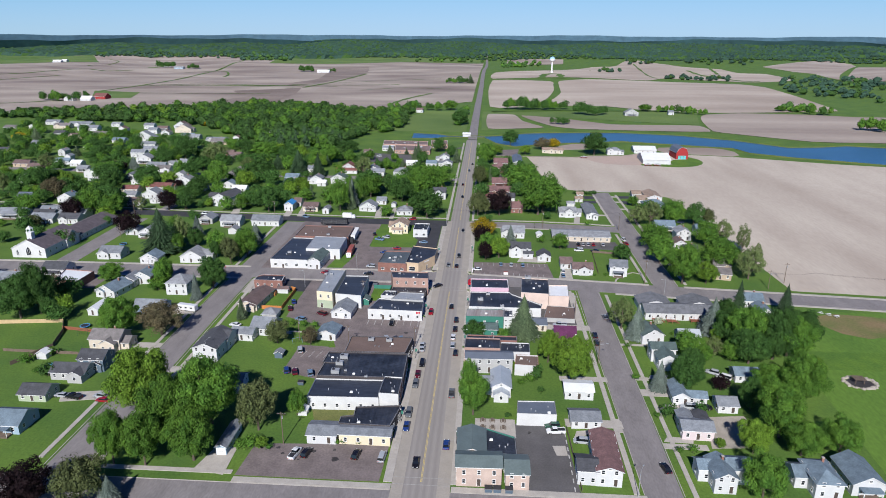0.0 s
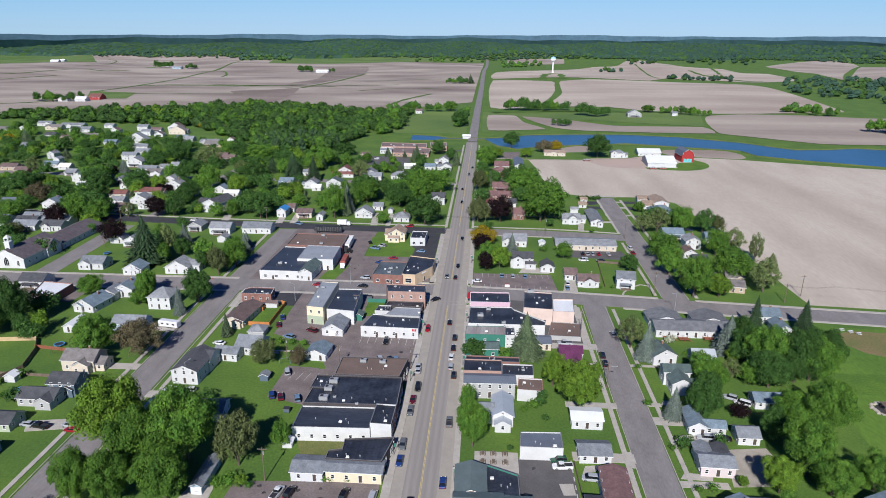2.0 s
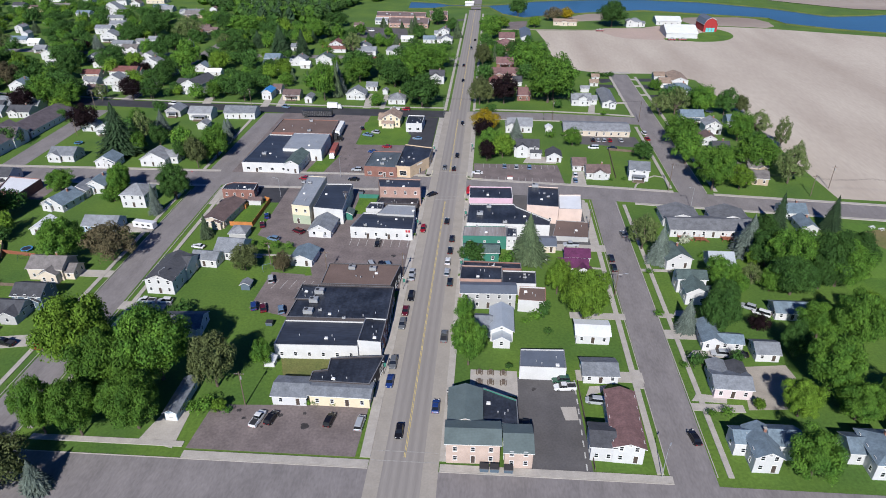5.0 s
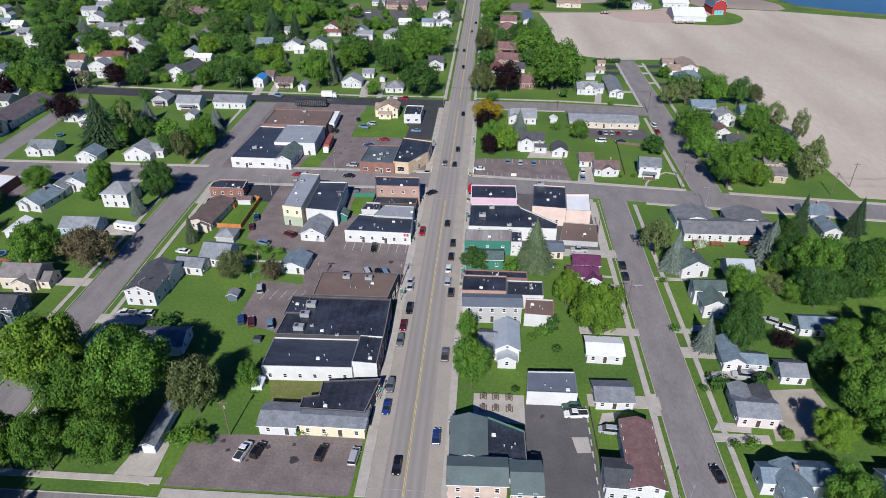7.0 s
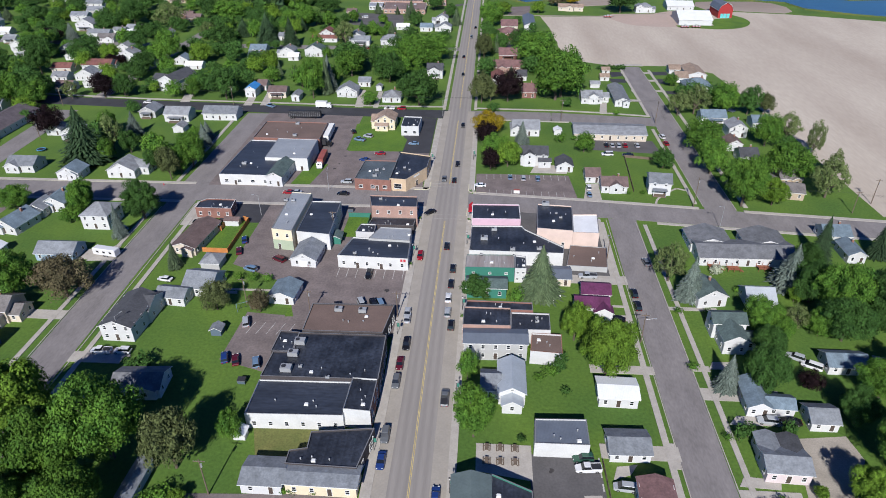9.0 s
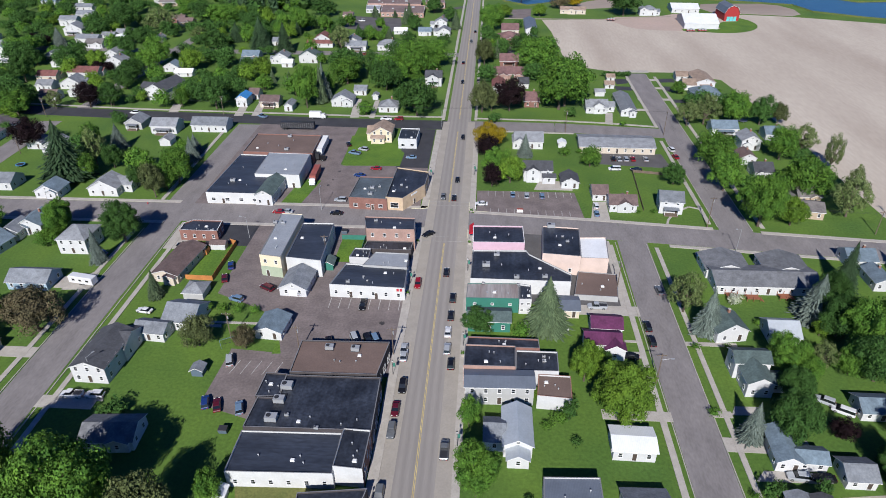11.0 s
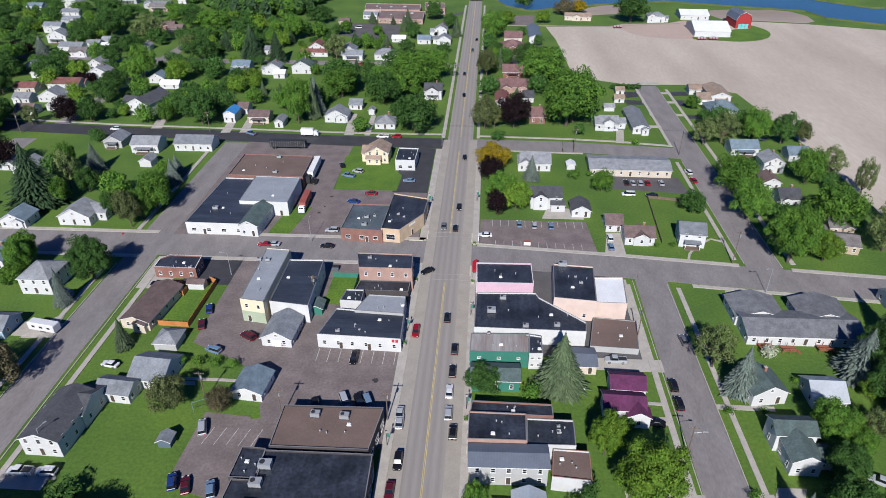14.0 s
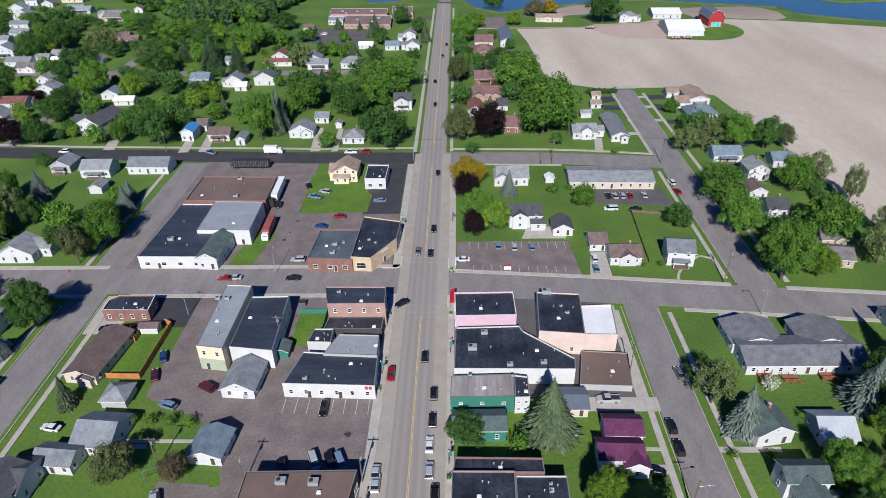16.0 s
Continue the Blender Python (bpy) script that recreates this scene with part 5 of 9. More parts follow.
flat([(47.5, -29.2), (55.9, -29.3), (56.9, -16.4), (48.4, -16.9)], 5.6, "peach", "white", label="peach stuccoed store with a white roof")
flat([(44.3, -43.5), (56.8, -44.1), (58.3, -32.2), (46.7, -31.2)], 1.9, "grey", "gravelbrown", parapet=0.15, label="low white-walled store with a brown roof")
flat([(-174.8, -22.2), (-163.9, -24.2), (-163.9, -10.2), (-179.0, -8.3)], 3.8, "brick", "white", win=[(0,(1.0,),3,(1.6,1.3))], label="low brick office with a white flat roof")
flat([(-20.8, 66.1), (-12.7, 66.1), (-12.4, 78.6), (-20.8, 79.0)], 4.6, "white", "black", cap=TRIM, win=[(0,(1.0,),2,(1.6,1.3))], label="small white shop with a black flat roof")
flat([(-68.0, 331.5), (-33.6, 328.6), (-34.8, 358.2), (-70.4, 361.0)], 3.6, "pinkbrick", "schoolroof", cap=TRIM, win=[(0,(1.0,),9,(1.6,1.3))], units=[(-60, 345, 0.8),(-48, 340, 0.8),(-44, 350, 1.2)], label="low brick school wing with a brown roof", name="school_wing")
flat([(-83.5, 361.6), (-38.6, 359.4), (-40.0, 381.0), (-86.0, 384.0)], 4.4, "pinkbrick", "schoolroof", cap=TRIM, units=[(-75, 372, 0.9),(-63, 370, 0.9),(-52, 371, 1.2)], label="low brick school wing with a brown roof", name="school_wing")
flat([(-82.0, 345.0), (-70.8, 344.0), (-71.8, 361.0), (-84.2, 361.2)], 3.2, "white", "tingrey", cap=TRIM, win=[(0,(1.0,),4,(1.6,1.3))], label="low white school annex with a grey roof", name="school_wing")
flat([(-35.0, 364.5), (-18.8, 363.6), (-20.4, 386.0), (-37.2, 387.0)], 4.8, "pinkbrick", "schoolroof", cap=TRIM, win=[(0,(0.8,),5,(2.2,2.0))], label="brick school hall with a white roof edge", name="school_wing")
house(-63.4, 17.6, 6.4, 15.4, 4.3, "y", "white", "green", -3.0, name="shop_building", chimney=False)
house(-37.7, -41.4, 8.1, 10.0, 2.8, "y", "white", "grey", -3.3, name="garage", chimney=False, garage=True)
house(-77.9, -32.4, 8.4, 18.0, 2.9, "y", "beige", "brown", -6, pitch=0.35, chimney=False)
house(-71.0, -65.9, 8.6, 5.7, 2.9, "x", "white", "grey", -5.1, wings=[(5.5,7.5,9,10,2.9,"x")])
house(-78.2, -77.6, 8.8, 15.2, 4.9, "y", "white", "dark", -1.5, pitch=0.42, chimney=False)
house(-39.1, -62.3, 7.4, 8.0, 2.7, "y", "white", "blue", -4.9, name="garage", pitch=0.4, chimney=False)
house(-25.3, -127.1, 8.4, 6.9, 2.9, "x", "white", "grey", 0.0, name="garage", pitch=0.3, chimney=False)
house(-13.0, -127.7, 14.6, 5.1, 3.3, "x", "cream", "grey", -0.7, name="shop_building", pitch=0.2, chimney=False)
house(19.6, -56.7, 11.5, 6.0, 3.6, "x", "green", "green", 0.8, name="shop_building", pitch=0.4)
house(22.1, -84.0, 16.0, 5.6, 5.6, "x", "grey", "bluegrey", 1.6, name="apartment_house", pitch=0.3, chimney=False)
house(50.9, -98.4, 9.0, 6.8, 3.1, "x", "white", "white", -1.0, name="garage", pitch=0.25, chimney=False)
house(50.7, -114.4, 8.6, 6.8, 2.6, "x", "white", "grey", 1.5, name="garage", pitch=0.4, chimney=False)
house(53.3, -134.6, 6.6, 17.6, 4.8, "y", "white", "russet", -2.0, pitch=0.35, wings=[(-5.4,-5.2,5.2,7.0,4.3,"x","dark")])
house(19.4, -142.4, 11.6, 6.5, 6, "x", "rosebrick", "slategreen", 1.6, name="tavern", pitch=0.35, wings=[(-1.8,9.5,7.5,11,5.0,"y"),(9.8,-0.2,6.0,8.0,4.8,"x")])
house(41.7, -49.0, 6.1, 6.7, 2.7, "x", "beige", "bluegrey", -0.0, name="shed", pitch=0.3, chimney=False)
house(49.0, -64.9, 9.1, 5.8, 3.8, "x", "white", "purple", -1.8, wings=[(1.8,7.0,8,6,3.6,"x"),(3.0,-3,5,3,3.4,"y")])
house(83.1, -56.4, 8.4, 8.2, 3.6, "y", "white", "green", 9.9)
house(97.4, -56.9, 7.6, 8.3, 2.6, "x", "white", "tin", -0.3, name="garage", chimney=False, pitch=0.6)
house(101.0, -32.5, 30.0, 11.2, 3, "x", "white", "midgrey", 0.5, name="apartment_house", pitch=0.3, chimney=False, wings=[(-9,7.6,13,10,3.0,"y"),(8.6,7.2,13,10,3.0,"y")])
house(84.0, -71.5, 8.5, 5.5, 5, "x", "white", "green", 0.6, chimney=False, wings=[(-0.2,-5.8,6.2,7,4.2,"y"),(5.6,-5.2,5.6,4.6,2.8,"x")])
house(82.7, -97.9, 5.1, 9.7, 3, "y", "white", "blue", -3.0, wings=[(4.9,-1.9,6.2,4.6,2.6,"x")])
house(109.3, -84.0, 9.4, 6.2, 2.6, "x", "white", "blue", 0.0, name="garage", chimney=False)
house(82.2, -118.0, 8.8, 6.6, 3.2, "x", "blush", "grey", -2.0, pitch=0.4, chimney=False, wings=[(-1.9,4.4,4.4,6,3.0,"y"),(2.5,3.6,4.2,7,3.1,"y","dark")])
house(84.8, 15.4, 8.1, 9.0, 4.8, "x", "white", "grey", -6.4, porch="S", pitch=0.5)
house(74.2, 71.6, 32.0, 14.0, 3, "x", "beige", "light", -1.5, name="motel", pitch=0.22, chimney=False)
house(-145.1, -26.3, 9.6, 11.1, 3, "y", "white", "blue", -10.9)
house(-116.1, -21.9, 9.5, 10, 5.6, "x", "white", "light", hip=True)
house(-66.9, -46.6, 5.9, 6, 2.6, "x", "grey", "light", name="shed", hip=True, chimney=False, openings=False)
house(-53.1, -80.2, 2.8, 2.6, 2, "y", "darkblue", "grey", name="shed", chimney=False, openings=False)
house(-30.8, -30.1, 3.5, 4, 2.3, "y", "green", "green", name="shed", chimney=False, openings=False)
house(-34.6, -115.8, 2.7, 2.2, 2, "y", "white", "white", name="shed", chimney=False, openings=False)
house(-51.7, -131.4, 2.9, 12, 2.6, "y", "blue", "grey", name="garage", garage=True, chimney=False)
house(-63.8, -101.8, 11.6, 7.8, 2.9, "x", "white", "midgrey", 4.0, pitch=0.45)
house(-76.7, -111.1, 7.1, 9, 2.8, "x", "blue", "grey")
house(26.0, -96.8, 6.2, 11, 3.8, "y", "white", "tin", chimney=False, wings=[(-5,-0.5,4.4,7,3.0,"x","grey"),(0,-6.6,4.6,3.6,2.6,"y")])
house(95.6, -103.4, 6.0, 6, 2.6, "x", "white", "grey", name="garage", chimney=False)
house(82.0, -139.6, 5.6, 9, 4.6, "y", "white", "blue", wings=[(5,2.4,6.5,6,4.4,"x"),(-3.4,2.6,4,5,3.8,"x")])
house(107.2, -139.4, 6.8, 10, 4.8, "y", "white", "blue", hip=True, wings=[(-4.6,2,4,6,3.4,"x")])
house(117.8, -137.0, 8.0, 11, 3.6, "y", "white", "blue")
house(38.4, 39.6, 11.0, 8.5, 4.8, "x", "white", "dark", wings=[(-2,-2.2,5,6,4.8,"y"),(4.2,-4.6,5,3.4,2.8,"x")])
house(36.4, 73.2, 12.2, 10, 3.4, "x", "white", "light", wings=[(-4,-1,6,9,3.2,"y")])
house(50.5, 33.6, 6.6, 8, 2.7, "y", "white", "dark", name="garage", chimney=False)
house(67.6, 15.4, 9.6, 8, 3, "x", "white", "brown", wings=[(0.5,-1,5,7,3,"y")])
house(60.6, 23.8, 5.6, 8, 2.7, "x", "white", "brown", name="garage", chimney=False)
house(72.2, 119.6, 10.6, 9.5, 3.2, "x", "white", "light", wings=[(0.8,-2.4,4.5,6,4.2,"y"),(6.8,0.8,4.4,6,2.8,"x")])
house(87.2, 124.6, 7.4, 26.5, 3, "y", "white", "grey", pitch=0.4, chimney=False)
house(-29.2, 77.6, 9.2, 10.0, 4.6, "y", "cream", "tanroof", chimney=False, wings=[(-4.2,0.5,5,8,3.6,"x"),(-1.5,-5.2,6,3.4,2.6,"x")])
house(40.4, 129.0, 7.4, 13.0, 3.2, "x", "brick", "russet", pitch=0.45)
house(31.7, 257.0, 15.0, 16.0, 3.4, "x", "brick", "russet", hip=True, pitch=0.45, chimney=False, wings=[(0.5,-6.4,5.5,4.6,3.4,"y")])
house(30.5, 203.0, 11.0, 13.0, 3.0, "x", "brick", "russet", pitch=0.45)
house(30.0, 175.0, 17.6, 12.0, 3.2, "x", "pinkbrick", "russet", pitch=0.45, wings=[(-3.5,-6,5.5,5,3.0,"y"),(5,-5.6,5,4,2.8,"y","red")])
house(23.8, 152.5, 6.8, 14.0, 3.2, "y", "white", "red", chimney=False)
house(47.8, 291.5, 8.0, 35.0, 4.2, "y", "white", "bluegrey", name="shed", pitch=0.4, chimney=False)
house(136.0, 165.0, 10.0, 18.5, 4.0, "y", "white", "tanroof", pitch=0.35, chimney=False)
house(127.2, 158.2, 6.8, 8.4, 2.8, "x", "white", "tanroof", name="garage", chimney=False, garage=True)
house(127.0, 173.6, 6.2, 7.0, 2.8, "x", "white", "tanroof", name="garage", chimney=False)
house(77.4, 143.6, 5.0, 4.0, 2.4, "x", "white", "light", name="shed", chimney=False, openings=False)
house(87.2, 171.0, 4.4, 5.0, 2.2, "x", "white", "tanroof", name="shed", chimney=False)
house(84.6, 157.6, 5.0, 5.2, 2.2, "x", "white", "tanroof", name="shed", chimney=False)
house(51.1, 72.0, 3.2, 3.4, 2.2, "y", "white", "white", name="shed", chimney=False, openings=False)
house(132.2, 143.0, 14.4, 12.0, 3.0, "x", "white", "blue", hip=True)
house(126.4, 93.0, 11.4, 9.0, 3.2, "x", "white", "blue")
house(132.0, 75.6, 8.0, 9, 4.5, "y", "white", "light")
house(125.8, 59.4, 6.4, 8, 3.2, "y", "white", "brown")
house(131.0, 14.5, 13.0, 9, 3, "x", "tan", "taupe", -10.0, pitch=0.4, chimney=False, wings=[(-4.5,4,7,9,3,"y")])
house(127.5, 46.1, 7.2, 9, 3.2, "x", "white", "dark")
house(134.9, -18.4, 8.5, 8, 3, "x", "white", "blue")
house(135.5, -29.9, 5.4, 9, 3, "y", "white", "blue")
house(-142.8, -15.5, 6.7, 8, 3.2, "y", "white", "grey")
house(-138.3, -10.8, 8.6, 9, 3.6, "y", "white", "blue")
house(-118.6, -75.4, 11.5, 8.5, 4.2, "x", "beige", "taupe", wings=[(2.2,-4,5.5,5,3.4,"y"),(-3.6,3.6,5,5,3.8,"y"),(7,-0.5,3.6,6,2.6,"x")])
house(-114.2, -91.6, 9.0, 7.6, 4.6, "x", "darkblue", "dark", chimney=False)
house(-118.6, -98.2, 12.0, 7, 2.9, "x", "grey", "dark", chimney=False, wings=[(3.4,-2.6,5,5.4,2.9,"y")])
house(-121.7, -111.7, 9.0, 7, 2.6, "x", "sage", "dark", name="garage", chimney=False)
house(-119.1, -127.8, 10.8, 9, 3, "x", "blue", "blue")
house(-171.2, 57.4, 9.7, 9, 3.2, "y", "white", "light")
house(-127.9, 18.7, 11.4, 9, 3.4, "y", "white", "light", wings=[(6,3,7,7,3.2,"x")])
house(-148.3, 15.0, 9.0, 8, 3.2, "y", "white", "blue")
house(-172.3, 21.7, 11.6, 9, 3.2, "x", "white", "grey", wings=[(-3,-3,6,5,3,"y")])
house(-149.5, 87.6, 8.2, 9, 3.2, "y", "grey", "grey")
house(-132.5, 82.7, 12.1, 9, 3.8, "x", "white", "light")
house(-112.1, 85.8, 16.7, 9, 3.4, "x", "white", "grey", name="shed", chimney=False)
house(-125.6, 66.8, 4.9, 6, 2.6, "y", "white", "light", name="shed", chimney=False, openings=False)
house(-182.4, 61.1, 7.1, 7, 2.8, "y", "white", "grey", name="garage", chimney=False)
house(-254.9, 97.3, 13.6, 9, 3.2, "x", "white", "grey")
house(-236.9, 94.3, 13.7, 8, 3, "x", "white", "grey")
house(-249.4, 81.0, 14.4, 9, 3, "x", "white", "grey")
house(-275.1, 89.5, 16.8, 10, 3.2, "x", "white", "grey")
house(-198.8, -18.6, 12.2, 10, 3, "x", "white", "grey")
house(-521.7, 501.8, 18.3, 9, 3.2, "x", "white", "grey")
house(-478.9, 490.3, 28.4, 9, 3, "x", "white", "grey", wings=[(-3,-3,6,6,3,"y")])
house(-434.1, 491.0, 11.2, 8, 3, "x", "white", "light")
house(-383.6, 474.6, 12.5, 8, 4.6, "x", "white", "grey")
house(-361.8, 463.3, 12.3, 8, 3, "x", "white", "brown")
house(-348.3, 484.2, 17.9, 9, 3.2, "y", "white", "brown")
house(-283.2, 481.9, 22.9, 9, 3, "x", "brick", "red")
house(-356.3, 409.1, 15.0, 9, 3.2, "y", "white", "grey")
house(-365.0, 372.9, 13.1, 8, 3, "x", "white", "blue")
house(-321.1, 350.6, 14.8, 8, 3, "x", "white", "grey")
house(-428.1, 398.7, 15.7, 8, 3, "x", "tan", "brown")
house(-377.7, 298.6, 6.6, 9, 4.6, "y", "white", "light")
house(-302.9, 296.1, 13.5, 8, 4.6, "x", "white", "grey")
house(-351.9, 257.8, 13.7, 8, 3, "x", "white", "blue")
house(-334.5, 250.1, 9.7, 8, 2.8, "x", "white", "white", name="garage", chimney=False)
house(-295.6, 208.3, 9.7, 9, 4.4, "y", "white", "blue")
house(-331.3, 210.2, 5.5, 9, 3, "y", "white", "grey")
house(-260.5, 245.8, 16.0, 8, 3, "x", "white", "grey", -2.0)
house(-249.0, 252.6, 9.0, 8, 3, "x", "white", "light")
house(-241.0, 262.0, 13.6, 8, 3, "x", "white", "light")
house(-218.4, 201.0, 8.0, 9, 5.2, "y", "white", "light", porch="S")
house(-261.2, 204.1, 7.0, 8, 3, "y", "grey", "grey")
house(-236.9, 159.6, 11.8, 8, 3, "x", "beige", "red")
house(-218.8, 166.8, 18.1, 9, 3.2, "x", "white", "red")
house(-214.0, 145.9, 12.1, 9, 3.2, "y", "white", "grey")
house(-227.6, 142.1, 9.0, 8, 3, "x", "white", "light")
house(-215.2, 124.9, 9.4, 8, 3, "x", "white", "brown")
house(-265.5, 130.3, 11.8, 9, 3.4, "y", "white", "blue")
house(-154.6, 132.8, 11.5, 18.5, 6.0, "y", "white", "dark", -14.0, pitch=0.5, chimney=False, wings=[(-8.0,-3,6.5,9,5.4,"x")])
house(-171.9, 180.4, 8.9, 8, 3, "y", "white", "blue")
house(-160.0, 169.6, 10.5, 6, 2.6, "x", "white", "white", name="garage", chimney=False)
house(-222.4, 309.0, 10.5, 8, 3, "x", "brick", "brown")
house(-263.6, 383.0, 22.2, 9, 3, "x", "grey", "grey")
house(-307.3, 410.3, 13.7, 8, 3, "x", "grey", "blue")
house(-230.7, 451.7, 10.6, 8, 3, "x", "white", "light")
house(-129.4, 200.6, 10.5, 9, 4.6, "x", "grey", "blue")
house(-110.2, 200.0, 9.0, 9, 4.2, "y", "white", "grey", wings=[(-4.6,-1.5,4,5,3.0,"x")])
house(-104.4, 191.5, 6.6, 6, 2.7, "x", "white", "white", name="garage", chimney=False)
house(-93.6, 203.2, 11.4, 10, 4.2, "y", "white", "green")
house(-94.5, 246.0, 10.5, 10, 4.6, "y", "white", "red", wings=[(-0.5,-7.2,17.4,6,2.6,"x")])
house(-92.5, 325.0, 7.6, 7, 3, "x", "tan", "brown")
house(-74.1, 243.7, 10.8, 9, 3.4, "y", "white", "grey")
house(-48.2, 234.5, 13.6, 10, 3.6, "x", "white", "light", hip=True, wings=[(1.5,-3.6,6,6,3.2,"y")])
house(-45.2, 277.0, 9.2, 6, 2.6, "x", "white", "white", name="garage", chimney=False)
house(-27.4, 274.0, 9.0, 8, 3, "x", "white", "blue")
house(-13.8, 272.5, 9.0, 9, 3.6, "y", "white", "grey", wings=[(-5,1.5,5,6,3,"x")])
house(-17.4, 295.0, 8.6, 8, 5.0, "y", "white", "light", wings=[(-4.6,-1,6,6,3.4,"x")])
house(-12.3, 160.0, 9.0, 10, 4.8, "x", "white", "dark", wings=[(-0.4,-3.4,6.5,5,4.8,"y")], porch="S")
house(-56.5, 123.8, 11.0, 9, 3.2, "y", "white", "grey")
house(-50.3, 141.2, 6.5, 7, 2.7, "x", "white", "grey", name="garage", chimney=False)
house(-31.6, 116.2, 9.6, 9, 3, "y", "white", "light", hip=True)
house(-41.1, 132.8, 2.9, 4, 2.4, "y", "white", "grey", name="shed", chimney=False, openings=False)
house(-108.3, 121.2, 5.6, 9, 4.4, "y", "white", "tarp")
house(-106.0, 132.7, 5.1, 8, 2.7, "x", "white", "brown", name="garage", chimney=False)
house(-93.7, 120.3, 9.7, 8, 3.2, "x", "beige", "brown", porch="S")
house(-82.4, 115.1, 4.1, 8, 3, "y", "white", "grey")
house(-125.5, 242.4, 5.6, 7, 3, "x", "white", "grey")
house(172.8, 312.4, 24.0, 29.0, 3.8, "x", "white", "white", -2.5, name="barn", pitch=0.28, chimney=False, openings=False)
house(174.5, 361.5, 21.0, 20.0, 3.4, "x", "white", "white", -3.0, name="barn", chimney=False, pitch=0.25)
house(143.5, 346.0, 11.0, 9.0, 4.6, "x", "white", "grey", hip=True, wings=[(-4.5,-1.5,6,8,4.6,"y"),(6.5,-0.6,4,6,2.8,"x")])
house(85.0, 350.5, 20.0, 9.5, 3.0, "x", "beige", "tanroof", -7.0, pitch=0.4, chimney=False, wings=[(-1,-3.6,6,5,3.0,"y")])
house(-677.7, 777.8, 16.0, 8, 4.5, "y", "white", "light")
house(-650.1, 783.9, 17.9, 14, 4, "x", "white", "white", name="barn", chimney=False)
house(-643.0, 815.4, 20.4, 18, 5, "x", "red", "red", name="barn", chimney=False)
house(-945.6, 1761.8, 29.8, 14, 5, "x", "blue", "light", name="barn", chimney=False)
house(-1066.2, 1932.9, 20.7, 10, 5, "x", "white", "light")
house(-463.5, 1667.0, 36.2, 14, 5, "x", "white", "white", name="barn", chimney=False)
house(-1559.1, 2091.7, 31.3, 16, 5, "x", "white", "white", name="barn", chimney=False)
house(-1590.0, 2182.7, 19.3, 16, 5, "x", "white", "white", name="barn", chimney=False)
house(-77.6, 671.8, 9.3, 9, 4, "x", "white", "brown")
house(223.3, 657.2, 18.7, 11, 5, "y", "grey", "light")
house(282.9, 675.1, 7.6, 8, 4, "x", "white", "grey")
house(-2.1, 445.3, 8.5, 5, 3, "x", "white", "white", name="shed", chimney=False, openings=False)
house(-185.4, -4.0, 11.4, 9, 3.4, "x", "white", "dark")
house(-140.4, -46.4, 4.3, 9, 2.6, "y", "white", "white", name="shed", chimney=False)
house(-118.8, -43.6, 12.5, 8, 2.8, "x", "blue", "grey", name="shed", chimney=False)
house(-254.6, 89.6, 13.1, 8, 3.2, "x", "white", "dark")
house(-239.9, 90.8, 11.7, 8, 3, "x", "white", "grey")
house(-539.8, 451.1, 16.4, 9, 3.2, "x", "white", "taupe")
house(-524.5, 466.5, 7.4, 8, 3, "y", "white", "grey")
house(-489.9, 471.0, 19.5, 10, 3.4, "x", "beige", "taupe")
house(-456.8, 414.7, 11.8, 9, 3, "x", "grey", "dark")
house(-448.2, 456.0, 24.3, 10, 3.4, "x", "white", "grey", wings=[(-3,-3,7,6,3.2,"y")])
house(-409.3, 411.0, 16.7, 9, 3, "x", "grey", "taupe")
house(-406.6, 454.5, 9.9, 8, 3, "y", "white", "brown")
house(-360.2, 437.4, 10.5, 8, 4.6, "x", "white", "grey")
house(-342.2, 430.4, 9.8, 8, 3, "y", "white", "taupe")
house(-330.2, 450.5, 19.3, 10, 4.2, "y", "beige", "taupe")
house(-331.7, 375.3, 15.0, 9, 4.8, "y", "white", "grey")
house(-298.5, 401.7, 16.8, 9, 3, "x", "grey", "light")
house(-256.2, 371.9, 17.3, 10, 3.2, "x", "tan", "taupe")
house(-374.5, 331.2, 6.2, 7, 3, "y", "white", "white")
house(-304.5, 322.5, 13.8, 9, 3, "x", "grey", "grey")
house(-281.5, 266.5, 13.6, 9, 4.8, "y", "white", "grey")
house(-435.0, 347.6, 14.1, 9, 3, "x", "blue", "grey")
house(-379.3, 244.6, 14.1, 9, 3, "x", "tan", "brown")
house(-359.1, 231.7, 10.9, 9, 3, "x", "pinkbrick", "brown")
house(-357.5, 274.9, 5.6, 7, 4.2, "y", "white", "grey")
house(-315.2, 228.1, 8.9, 8, 2.8, "x", "white", "light")
house(-332.9, 185.7, 10.0, 9, 4.4, "y", "white", "grey")
house(-283.6, 194.1, 10.1, 9, 4.2, "y", "white", "grey")
house(-320.1, 200.4, 4.8, 7, 3, "y", "white", "grey")
house(-247.7, 232.3, 11.8, 9, 3, "x", "white", "taupe")
house(-235.1, 244.9, 8.2, 8, 3, "x", "white", "white")
house(-206.2, 181.3, 11.5, 9, 5.4, "y", "white", "light")
house(-246.3, 186.9, 8.2, 8, 3, "y", "white", "taupe")
house(-203.3, 132.9, 9.5, 8, 3, "y", "white", "taupe")
house(-296.5, 131.7, 10.4, 9, 3, "x", "grey", "bluegrey")
house(-253.2, 117.0, 11.5, 9, 4.2, "y", "white", "bluegrey")
house(-232.6, 81.2, 12.3, 9, 3.2, "x", "white", "dark")
house(-439.2, 304.6, 12.2, 9, 3, "x", "tan", "dark")
house(-267.1, 451.7, 19.3, 9, 3, "x", "brick", "red")
house(-219.2, 429.6, 9.7, 8, 3, "y", "white", "taupe")
